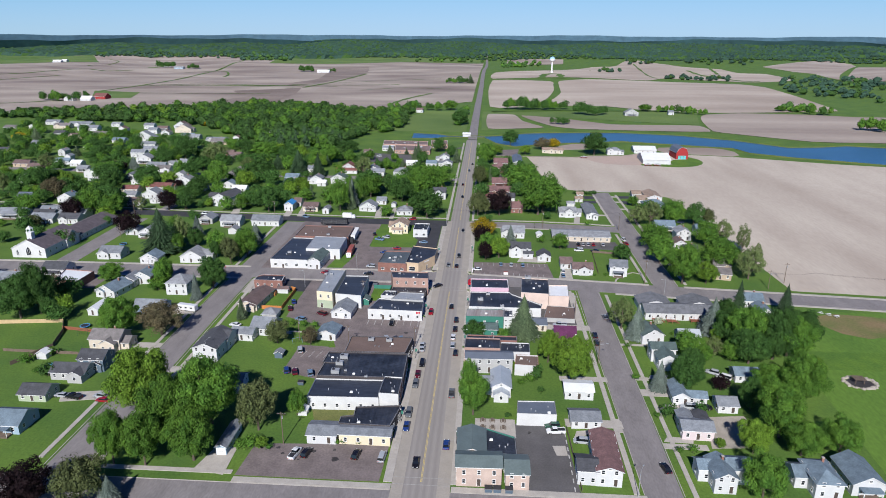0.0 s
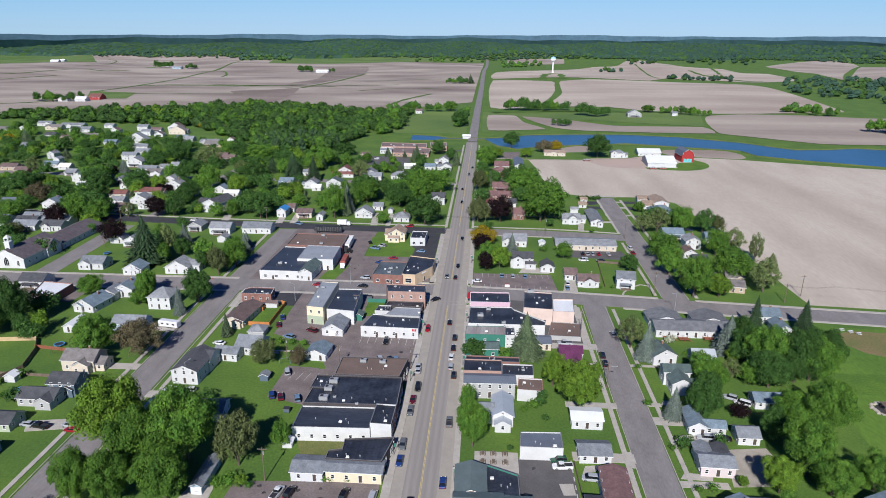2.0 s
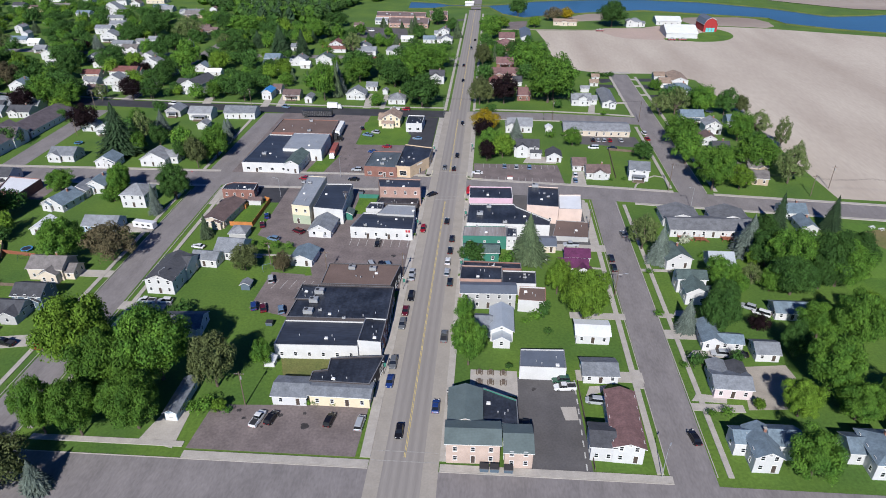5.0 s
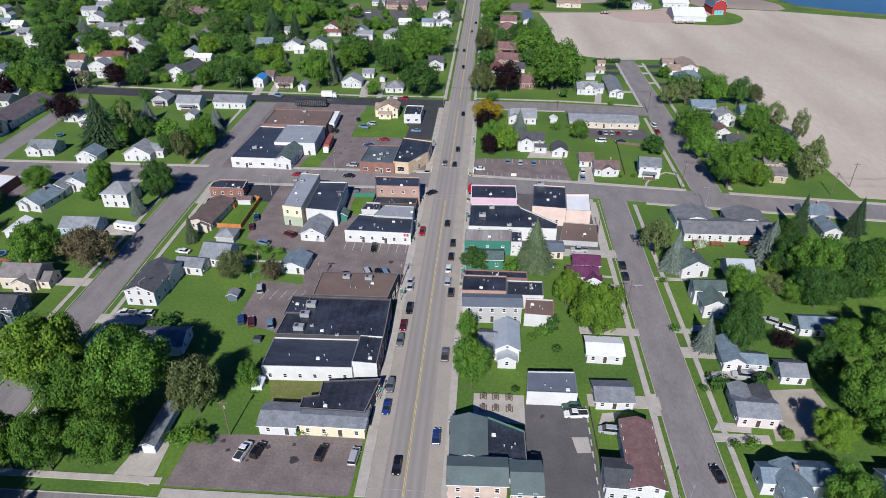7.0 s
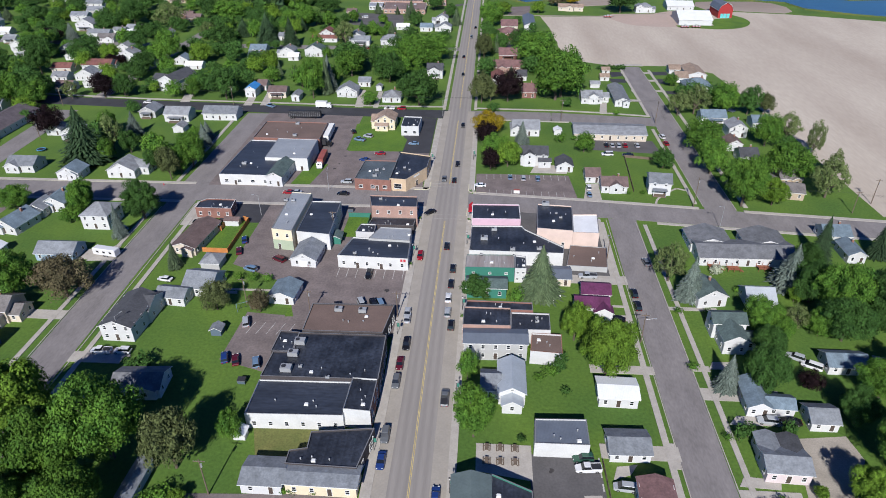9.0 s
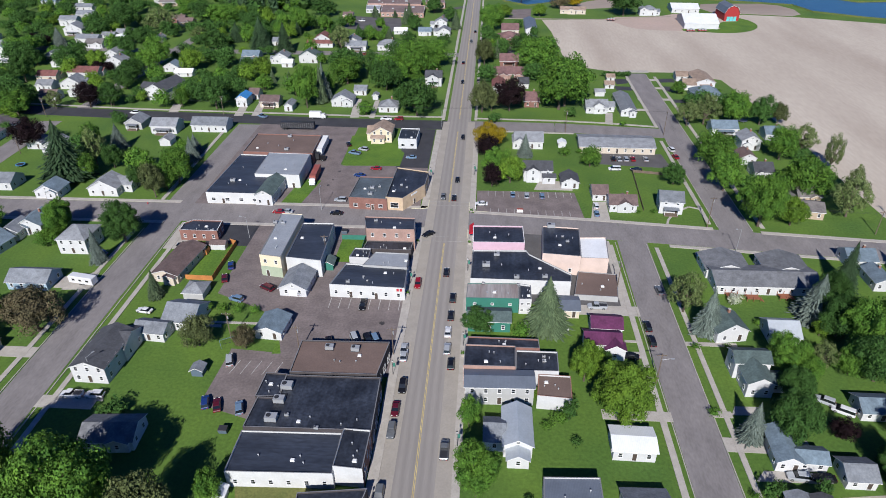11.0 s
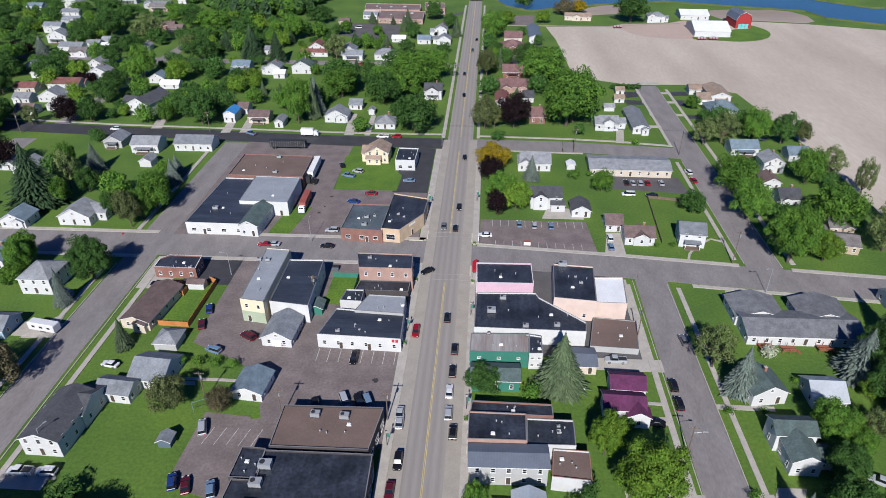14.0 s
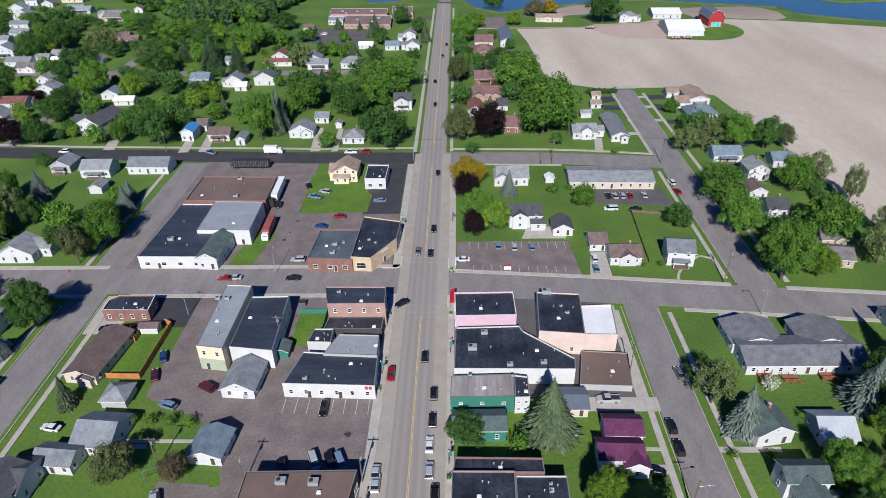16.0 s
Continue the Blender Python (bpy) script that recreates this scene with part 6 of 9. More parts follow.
house(-211.8, 297.9, 11.1, 9, 3, "x", "tan", "brown")
house(-249.7, 401.5, 6.9, 7, 3, "y", "white", "brown")
house(-126.5, 188.3, 10.7, 9, 3.4, "x", "sage", "green")
house(-68.7, 232.0, 12.5, 8, 3.4, "x", "white", "grey")
house(-211.3, 249.0, 6.3, 7, 3, "y", "white", "light")
house(-188.3, 170.7, 5.3, 7, 3, "x", "grey", "taupe")
house(33.0, 283.0, 12.0, 14.0, 3.2, "x", "beige", "russet", pitch=0.45, chimney=False)
house(37.6, 157.5, 5.4, 9.0, 2.6, "x", "white", "dark", name="garage", chimney=False)
house(146.6, 87.2, 8.0, 8.5, 3, "x", "white", "blue")
house(-69.7, -20.6, 4.8, 2.8, 2.2, "x", "white", "brown", name="shed", chimney=False, openings=False)
house(136.7, 26.0, 8.1, 9, 3, "x", "tan", "taupe")
house(-137.0, -86.8, 3.6, 3, 2.2, "y", "white", "white", name="shed", chimney=False, openings=False)
tree("lime", -81.5, -121.1, 24.8, 9.7)
tree("maple", -60.2, -123.4, 23.4, 9.2)
tree("maple", -69.9, -130.2, 20.2, 8.4)
tree("maple", -79.2, -143.2, 17.0, 4.7)
tree("maple", -70.4, -143.2, 16.9, 5.5)
tree("maple", -58.3, -140.2, 16.2, 6.9)
tree("olive", -45.4, -125.1, 17.4, 6.0)
tree("purple", -90.9, -160.7, 12.6, 6.5)
tree("olive", -79.3, -157.8, 12.7, 6.6)
tree("bluespruce", -71.5, -158.3, 8.8, 3.6)
tree("maple", -118.6, -68.1, 16.6, 7.6)
tree("bronze", -103.6, -66.5, 14.5, 7.4)
tree("oak", -102.7, -18.6, 15.1, 6.8)
tree("bluespruce", -105.2, -31.3, 13.2, 2.9)
tree("maple", -127.2, -16.4, 12.5, 4.3)
tree("maple", -154.0, -13.3, 9.4, 5.7)
tree("spruce", -78.5, -48.7, 10.1, 2.8)
tree("olive", -57.1, -69.8, 10.0, 4.6)
tree("bronze", -44.4, -70.2, 7.5, 2.9)
tree("shrub", -60.5, -54.6, 2.9, 1.5)
tree("shrub", -56.0, -54.7, 2.7, 1.6)
tree("shrub", -51.4, -54.7, 2.7, 1.6)
tree("shrub", -46.8, -55.0, 2.5, 1.6)
tree("pine", -150.0, 28.7, 25.9, 10.5)
tree("willow", -145.2, 41.9, 16.8, 5.2)
tree("purple", -184.7, 59.1, 13.8, 7.1)
tree("purple", -186.8, 112.5, 13.3, 6.9)
tree("purple", -213.4, 172.0, 7.3, 4.4)
tree("bluespruce", -144.2, 59.4, 12.8, 4.4)
tree("olive", -107.3, 14.2, 15.0, 4.5)
tree("maple", -103.2, 26.7, 14.9, 6.4)
tree("bluespruce", -108.7, 57.1, 9.4, 4.0)
tree("oak", -224.0, 106.5, 16.9, 11.8)
tree("oak", -220.2, 109.4, 12.1, 7.5)
tree("oak", -120.4, 113.3, 17.3, 8.1)
tree("oak", -176.8, 114.5, 12.8, 5.1)
tree("maple", -74.1, 116.8, 22.8, 6.2)
tree("bluespruce", -68.8, 131.6, 20.6, 5.8)
tree("maple", -61.0, 157.3, 16.8, 9.5)
tree("oak", -37.3, 147.1, 17.9, 9.3)
tree("oak", -16.7, 107.3, 19.4, 9.6)
tree("maple", -16.1, 193.2, 16.7, 11.6)
tree("oak", -34.4, 198.5, 14.6, 10.3)
tree("spruce", -49.2, 245.7, 11.7, 5.7)
tree("olive", 15.3, 113.9, 17.0, 6.1)
tree("purple", 29.0, 116.6, 16.8, 8.2)
tree("maple", 46.7, 183.3, 21.8, 13.4)
tree("maple", 57.1, 125.0, 25.8, 13.0)
tree("hedge", 85.0, 177.6, 2.5, 1.8)
tree("hedge", 87.7, 177.9, 2.8, 1.8)
tree("hedge", 90.4, 177.6, 3.1, 1.8)
tree("hedge", 93.1, 177.9, 2.5, 1.8)
tree("hedge", 95.8, 177.6, 2.8, 1.8)
tree("hedge", 98.5, 177.9, 3.1, 1.8)
tree("gold", 18.9, 69.2, 11.6, 7.3)
tree("purple", 18.0, 58.6, 10.3, 4.7)
tree("purple", 20.4, 30.1, 9.9, 4.1)
tree("lime", 27.5, 34.1, 11.9, 5.6)
tree("maple", 21.8, 43.5, 10.5, 6.0)
tree("bluespruce", 34.3, 60.1, 11.2, 3.7)
tree("maple", 60.8, 50.9, 9.1, 4.3)
tree("shrub", 51.5, 61.5, 4.3, 2.4)
tree("oak", 91.1, 35.8, 8.5, 4.8)
tree("willow", 112.0, 99.5, 12.7, 5.8)
tree("willow", 120.5, 102.0, 15.0, 7.4)
tree("maple", 111.5, 55.2, 14.1, 8.7)
tree("maple", 108.7, 31.0, 15.2, 6.6)
tree("maple", 112.3, 3.3, 20.1, 7.8)
tree("maple", 135.9, 28.1, 15.5, 9.3)
tree("oak", 146.5, 102.5, 14.5, 5.6)
tree("shrub", 141.5, 150.0, 2.2, 1.6)
tree("olive", 155.5, 104.0, 11.0, 4.2)
tree("maple", 140.8, 61.9, 15.0, 6.2)
tree("willow", 151.9, 68.3, 13.6, 6.3)
tree("willow", 145.6, 12.0, 16.0, 7.5)
tree("lime", 123.6, 4.7, 11.4, 5.2)
tree("maple", 119.4, 147.5, 7.0, 3.9)
tree("willow", 74.4, -47.8, 13.4, 5.4)
tree("bluespruce", 78.3, -56.7, 15.4, 4.5)
tree("bluespruce", 108.9, -49.5, 16.2, 6.0)
tree("pine", 124.1, -33.8, 17.6, 3.9)
tree("pine", 144.7, -29.5, 14.6, 4.3)
tree("oak", 112.4, -56.2, 13.9, 6.2)
tree("maple", 116.5, -64.5, 18.6, 7.3)
tree("oak", 123.8, -69.5, 20.1, 7.4)
tree("oak", 136.4, -60.0, 16.1, 7.7)
tree("maple", 93.9, -70.2, 9.9, 5.2)
tree("willow", 102.8, -69.6, 8.2, 4.0)
tree("blossom", 90.2, -42.6, 3.1, 2.2)
tree("lime", 111.9, -54.4, 5.6, 2.4)
tree("oak", 86.7, -92.9, 13.6, 5.9)
tree("bluespruce", 77.8, -93.9, 11.6, 3.5)
tree("maple", 108.5, -71.7, 8.5, 4.2)
tree("oak", 92.0, -80.5, 9.5, 4.6)
tree("maple", 97.5, -74.0, 7.5, 3.8)
tree("oak", 115.0, -44.0, 13.0, 4.6)
tree("lime", 108.0, -56.5, 6.0, 2.2)
tree("hedge", 78.2, -109.1, 3.9, 1.5)
tree("hedge", 76.0, -109.9, 4.4, 1.4)
tree("purple", 97.9, -92.7, 5.4, 2.9)
tree("maple", 120.1, -98.3, 17.8, 7.3)
tree("lime", 95.6, -126.3, 11.1, 4.9)
tree("maple", 106.0, -118.2, 17.5, 6.7)
tree("maple", 108.5, -126.4, 11.2, 5.8)
tree("maple", 120.2, -123.9, 10.8, 5.5)
tree("maple", 112.8, -95.0, 11.2, 5.8)
tree("lime", 129.5, -86.4, 10.6, 4.6)
tree("maple", 91.1, -144.5, 12.6, 5.6)
tree("oak", 114.0, -73.4, 13.7, 7.5)
tree("maple", 129.6, -67.6, 17.0, 8.9)
tree("oak", 103.4, -103.4, 10.6, 4.3)
tree("hedge", 86.5, -109.0, 5.3, 1.7)
tree("lime", 49.6, -90.4, 17.5, 7.2)
tree("lime", 43.1, -77.6, 12.5, 4.2)
tree("maple", 17.3, -112.6, 15.9, 4.9)
tree("maple", 15.3, -94.0, 9.1, 2.6)
tree("oak", 17.1, -58.6, 6.4, 4.9)
tree("spruce", 35.2, -58.3, 18.7, 6.6)
tree("shrub", 28.2, -61.9, 5.4, 2.3)
tree("hedge", 38.3, -90.3, 5.5, 1.8)
tree("maple", -36.3, -116.6, 8.7, 3.0)
grove("maple", -89.0, 699.3, 16.1, 11.9)
grove("maple", -61.1, 702.3, 16.1, 11.9)
tree("maple", -34.1, 704.7, 15.3, 10.2)
tree("oak", -14.1, 537.5, 20.3, 10.0)
grove("maple", 72.1, 721.5, 23.2, 25.7)
grove("maple", 102.0, 723.5, 20.1, 22.4)
grove("maple", 123.4, 724.0, 15.5, 17.2)
grove("willow", 168.5, 660.3, 20.4, 22.5)
tree("oak", 123.5, 341.0, 22.0, 13.0)
tree("oak", 44.9, 388.1, 16.8, 8.2)
grove("willow", 113.9, 551.5, 11.6, 12.9)
grove("maple", 303.1, 692.6, 15.0, 16.6)
grove("maple", 321.6, 673.0, 13.0, 13.0)
grove("maple", 281.9, 703.2, 12.1, 13.5)
tree("maple", 256.0, 713.6, 11.2, 10.2)
tree("maple", 20.2, 289.2, 18.5, 10.1)
tree("lime", 29.7, 330.8, 10.4, 6.5)
tree("olive", 15.5, 198.1, 16.8, 6.0)
grove("maple", -709.8, 777.9, 20.5, 22.1)
grove("maple", -682.3, 779.1, 18.7, 16.6)
grove("olive", -693.7, 835.9, 13.2, 13.6)
grove("oak", -904.1, 1770.0, 18.7, 17.1)
grove("oak", -1022.0, 1828.3, 27.7, 30.8)
grove("oak", -518.3, 1682.4, 21.1, 23.5)
grove("oak", -446.9, 1702.1, 13.5, 13.6)
grove("maple", 488.5, 725.7, 13.8, 15.4)
tree("maple", 460.8, 734.9, 8.0, 8.7)
grove("maple", 497.0, 692.6, 14.9, 16.5)
grove("maple", 486.6, 526.5, 19.2, 17.8)
grove("spruce", -35.6, 1247.4, 18.4, 13.0)
tree("spruce", -18.7, 1246.8, 22.3, 10.4)
grove("maple", -57.6, 1248.1, 16.4, 18.2)
tree("maple", -284.5, 206.0, 12.6, 9.5)
tree("oak", -334.3, 294.0, 11.5, 7.8)
tree("oak", -321.3, 294.3, 10.7, 6.9)
tree("lime", -313.9, 294.1, 7.6, 5.2)
tree("bluespruce", -277.4, 237.5, 11.9, 5.8)
tree("purple", -284.1, 233.4, 7.9, 3.9)
tree("purple", -294.4, 236.5, 8.0, 5.4)
tree("oak", -329.2, 333.7, 9.3, 6.5)
tree("oak", -234.3, 178.0, 14.4, 10.2)
tree("oak", -261.9, 187.0, 9.9, 6.3)
tree("lime", -218.6, 179.8, 12.3, 6.1)
tree("purple", -208.8, 173.7, 6.7, 3.7)
tree("oak", -259.4, 254.9, 13.6, 8.8)
tree("oak", -251.9, 280.9, 19.8, 10.4)
tree("oak", -216.4, 210.4, 13.3, 8.0)
tree("oak", -216.9, 238.3, 12.2, 7.7)
tree("maple", -182.5, 185.0, 19.2, 8.8)
tree("willow", -219.5, 271.6, 18.3, 13.4)
tree("oak", -175.9, 115.4, 12.2, 5.8)
tree("oak", -186.4, 157.8, 12.9, 7.7)
tree("maple", -139.1, 115.2, 10.4, 4.0)
tree("lime", -159.1, 178.6, 14.0, 6.7)
tree("willow", -182.2, 248.9, 10.2, 7.0)
tree("oak", -161.8, 223.3, 14.5, 9.6)
tree("maple", -187.1, 306.8, 14.6, 12.9)
tree("oak", -201.0, 309.5, 13.9, 10.4)
tree("pine", -156.6, 250.2, 13.4, 7.0)
tree("pine", -134.5, 235.0, 20.9, 9.4)
tree("pine", -115.2, 223.6, 20.4, 7.3)
tree("oak", -154.7, 280.4, 13.3, 9.8)
tree("maple", -119.1, 278.5, 17.6, 8.9)
tree("oak", -112.9, 333.3, 12.3, 11.2)
tree("oak", -82.3, 238.7, 13.4, 5.6)
tree("lime", -71.6, 262.8, 5.2, 3.9)
tree("spruce", -63.0, 270.9, 7.3, 2.8)
tree("maple", -53.5, 260.5, 9.5, 3.5)
tree("spruce", -45.2, 307.0, 12.9, 4.2)
tree("spruce", -73.1, 334.6, 8.5, 3.6)
tree("oak", -125.7, 179.7, 8.6, 4.7)
tree("lime", -112.3, 169.4, 8.5, 4.9)
tree("spruce", -104.3, 158.5, 8.6, 2.5)
tree("spruce", -93.4, 154.2, 8.5, 3.1)
tree("maple", -39.5, 153.5, 18.9, 6.8)
tree("oak", -11.7, 314.6, 11.5, 5.1)
tree("maple", -234.0, 354.6, 8.6, 9.4)
tree("maple", -319.1, 361.5, 8.6, 9.5)
tree("oak", -366.8, 326.8, 10.4, 10.1)
tree("maple", -216.0, 97.6, 13.7, 7.8)
tree("oak", -163.0, -50.5, 22.9, 7.5)
tree("oak", -168.1, -55.5, 19.3, 8.7)
tree("oak", -155.0, -55.4, 9.2, 3.3)
tree("maple", -129.4, -10.3, 11.4, 4.6)
tree("maple", -127.1, -21.5, 6.4, 4.4)
tree("oak", -279.7, 102.8, 10.0, 10.6)
tree("olive", -247.7, 67.0, 8.2, 5.8)
tree("maple", -229.8, 99.8, 17.5, 9.1)
tree("oak", -313.7, 179.1, 12.4, 10.1)
tree("oak", -267.7, 183.0, 16.6, 10.1)
tree("oak", -247.5, 153.0, 17.7, 7.2)
tree("shrub", 73.0, 10.7, 1.3, 0.9)
tree("hedge", 80.0, -43.9, 1.4, 0.9)
tree("hedge", 75.3, -45.8, 1.6, 1.1)
tree("shrub", 73.7, -63.8, 1.8, 1.2)
tree("shrub", 93.2, -52.4, 1.7, 1.1)
tree("shrub", 81.9, -63.3, 1.6, 1.1)
tree("shrub", 73.4, -110.0, 1.6, 1.1)
tree("shrub", 79.1, -127.0, 2.2, 1.5)
tree("shrub", 75.4, -127.3, 1.8, 1.2)
tree("lime", 87.4, -124.5, 3.3, 1.6)
tree("hedge", -19.1, -129.6, 1.5, 1.0)
tree("shrub", -14.6, -129.7, 1.3, 0.9)
tree("shrub", -20.9, -130.0, 1.3, 0.9)
tree("shrub", -45.2, -133.3, 3.7, 2.5)
tree("shrub", -47.7, -134.0, 2.9, 1.9)
tree("lime", -41.5, -133.6, 3.9, 1.9)
tree("hedge", 27.9, -113.2, 1.4, 1.0)
tree("shrub", 32.8, -93.7, 2.0, 1.4)
tree("hedge", 39.2, -97.8, 1.8, 1.2)
tree("shrub", 27.7, -90.4, 2.5, 1.7)
tree("shrub", 35.9, -91.3, 3.2, 2.1)
tree("lime", 30.4, -84.1, 3.5, 1.7)
tree("shrub", 26.7, -84.4, 2.2, 1.5)
tree("oak", 44.0, -74.1, 4.2, 2.1)
tree("oak", 49.2, -70.1, 3.7, 1.9)
tree("shrub", -79.9, -81.3, 2.0, 1.3)
tree("hedge", -66.7, -95.1, 4.0, 2.7)
tree("hedge", -68.9, -96.8, 3.2, 2.2)
tree("shrub", -70.6, -64.0, 1.7, 1.2)
tree("shrub", 71.6, -87.5, 2.1, 1.4)
tree("shrub", 78.5, 11.4, 1.6, 1.1)
tree("shrub", 87.1, 16.7, 1.6, 1.1)
tree("shrub", 42.3, 82.5, 2.1, 1.4)
tree("shrub", 82.3, 98.3, 2.5, 1.7)
tree("shrub", 58.0, 64.3, 2.3, 1.5)
tree("shrub", -115.6, -91.6, 4.1, 2.8)
tree("shrub", -140.5, -91.5, 3.6, 2.4)
tree("hedge", -127.0, -99.2, 4.6, 3.1)
tree("shrub", -39.5, -133.8, 1.7, 1.1)
tree("purple", -237.4, 88.7, 13.3, 6.6)
tree("gold", -471.8, 367.6, 10.3, 7.6)
tree("gold", -317.7, 490.1, 9.2, 5.5)
tree("bluespruce", -272.8, 231.3, 13.3, 5.1)
tree("spruce", -346.6, 335.8, 12.3, 3.9)
tree("spruce", -453.8, 369.2, 16.5, 7.0)
tree("spruce", -362.3, 294.0, 11.1, 5.2)
tree("oak", -269.7, 274.3, 14.8, 5.0)
tree("oak", -235.9, 104.3, 16.2, 8.7)
tree("maple", -273.6, 101.1, 12.6, 8.6)
tree("oak", -311.8, 161.9, 16.3, 10.7)
tree("bronze", -281.2, 137.8, 14.8, 7.8)
tree("willow", -347.8, 230.1, 14.8, 7.5)
tree("maple", -273.5, 189.0, 12.9, 7.0)
tree("oak", -238.2, 186.4, 13.1, 8.6)
tree("oak", -225.8, 240.8, 11.6, 6.6)
tree("maple", -188.1, 180.9, 12.5, 7.6)
tree("oak", -182.2, 142.5, 11.6, 6.3)
tree("willow", -203.8, 109.7, 9.9, 4.4)
tree("lime", -287.2, 162.3, 14.3, 5.8)
tree("willow", -328.0, 149.8, 16.0, 5.6)
tree("spruce", -68.3, 123.9, 21.9, 3.7)
tree("willow", -79.4, 231.2, 15.7, 7.4)
tree("maple", -62.6, 292.9, 7.5, 4.1)
tree("oak", -62.9, 165.9, 17.9, 10.5)
tree("maple", -24.6, 169.8, 21.8, 12.2)
tree("oak", -44.8, 166.0, 13.2, 6.5)
tree("bluespruce", -107.1, 49.3, 11.5, 3.8)
tree("maple", -108.2, 37.0, 11.2, 4.8)
tree("maple", -105.7, 20.7, 12.4, 4.5)
tree("oak", -118.1, 22.0, 9.4, 3.1)
tree("oak", -136.6, 39.8, 10.9, 4.5)
tree("maple", -156.7, 59.9, 11.5, 4.9)
tree("maple", -141.8, 29.7, 10.7, 4.0)
tree("maple", 53.9, 120.0, 25.9, 12.9)
tree("oak", 49.5, 195.0, 18.2, 7.0)
tree("oak", 39.6, 215.1, 15.5, 8.8)
tree("olive", 20.1, 116.7, 11.6, 4.1)
tree("bronze", 76.0, 366.0, 12.0, 8.0)
tree("gold", 88.0, 371.0, 11.0, 7.0)
tree("lime", 57.5, 336.0, 10.0, 5.5)
tree("spruce", -71.5, 329.5, 9.0, 3.4)
tree("spruce", -56.0, 328.0, 7.0, 2.6)
tree("spruce", -43.5, 318.0, 15.0, 4.2)
tree("oak", -26.5, 345.0, 14.0, 7.0)
tree("spruce", -6.5, 291.0, 14.0, 4.6)
tree("spruce", 31.0, 143.0, 12.0, 5.0)
tree("spruce", 23.5, 215.0, 13.0, 3.4)
tree("pine", 55.5, 200.0, 18.0, 7.5)
tree("maple", 62.0, 151.0, 17.0, 10.5)
tree("oak", 22.0, 245.0, 8.0, 4.0)
tree("maple", 135.0, 104.5, 15.5, 7.2)
tree("willow", 156.8, 51.6, 15.8, 4.3)
tree("willow", 155.3, 28.9, 12.7, 3.3)
tree("shrub", -135.7, -85.1, 3.2, 2.1)
tree("shrub", -132.3, -97.4, 2.2, 1.5)
car("sedan", "silver", -2.2, -71.4, 0)
car("suv", "black", 9.1, -45.4, 0)
car("sedan", "black", 9.0, -53.8, 0)
car("sedan", "white", 8.6, -61.1, 0)
car("suv", "silver", 8.8, -68.1, 0)
car("suv", "red", -1.8, -38.8, 180)
car("sedan", "black", -1.2, -8.8, 130)
car("suv", "black", 10.1, -73.8, 0)
car("suv", "black", -1.2, -82.7, 180)
car("sedan", "maroon", -2.0, -90.2, 180)
car("suv", "grey", -2.1, -96.9, 180)
car("sedan", "silver", -2.5, -69.0, 180)
car("suv", "black", -16.6, -50.5, 180)
car("sedan", "black", -22.6, -67.2, 200)
car("van", "silver", -16.0, -65.8, 205)
car("suv", "black", -12.5, -65.7, 205)
car("van", "lightblue", -10.3, -66.0, 205)
car("van", "maroon", -46.8, -43.2, 60)
car("suv", "lightblue", -54.1, -49.3, 70)
car("suv", "silver", -63.4, -53.5, 100)
car("pickup", "silver", -36.5, -43.9, 15)
car("pickup", "white", -80.7, -89.9, 90)
car("suv", "white", -75.1, -89.7, 90)
car("sedan", "white", -78.5, -56.3, 80)
car("suv", "blue", -47.4, -90.7, 20)
car("sedan", "maroon", -44.3, -91.4, 20)
car("suv", "lightblue", -38.7, -92.0, 20)
car("van", "silver", -46.8, -75.7, 20)
car("sedan", "blue", -61.9, -31.9, 20)
car("sedan", "maroon", -61.4, -38.9, 20)
car("sedan", "red", -56.7, 4.3, 90)
car("sedan", "silver", -54.0, 4.6, 90)
car("sedan", "black", -35.7, 4.3, 90)
car("suv", "silver", -36.3, 14.7, 90)
car("sedan", "red", -27.3, 43.5, 90)
car("pickup", "lightblue", -39.0, 58.8, 70)
car("suv", "silver", -35.9, 63.1, 70)
car("sedan", "blue", -32.8, 36.5, 80)
car("sedan", "black", -43.5, 68.6, 20)
car("sedan", "lightblue", -13.9, 55.4, 90)
car("sedan", "white", 16.5, 14.4, 90)
car("sedan", "lightblue", 28.3, 22.4, 0)
car("suv", "silver", 33.5, 21.7, 0)
car("suv", "lightblue", 39.2, 21.6, 0)
car("suv", "white", 58.4, 14.7, 0)
car("sedan", "lightblue", 57.9, 8.8, 0)
car("sedan", "black", 71.4, 58.2, 0)
car("sedan", "silver", 73.9, 57.8, 0)
car("suv", "silver", 76.6, 57.8, 0)
car("sedan", "red", 79.6, 58.2, 0)
car("sedan", "silver", 84.9, 58.2, 0)
car("van", "white", 70.4, 47.9, 90)
car("sedan", "black", 79.0, 47.4, 90)
car("suv", "white", 98.0, 69.2, 10)
car("sedan", "red", 98.0, 61.4, 10)
car("sedan", "grey", 69.8, -38.3, 5)
car("suv", "black", 62.9, -55.7, 0)
car("suv", "black", 62.8, -61.9, 0)
car("sedan", "white", 88.1, -18.4, 20)
car("pickup", "silver", 50.5, -47.2, 90)
car("sedan", "black", 55.9, -68.3, 80)
car("sedan", "black", 2.4, -137.8, 180)
car("sedan", "blue", 10.1, -129.2, 0)
car("sedan", "blue", -2.2, -121.1, 180)
car("suv", "grey", -2.3, -114.0, 180)
car("pickup", "grey", 10.2, -101.7, 0)
car("sedan", "black", 6.4, -32.0, 0)
car("sedan", "black", 69.4, -135.4, 10)
car("pickup", "white", -31.4, -136.1, -12)
car("suv", "black", -28.3, -135.6, -12)
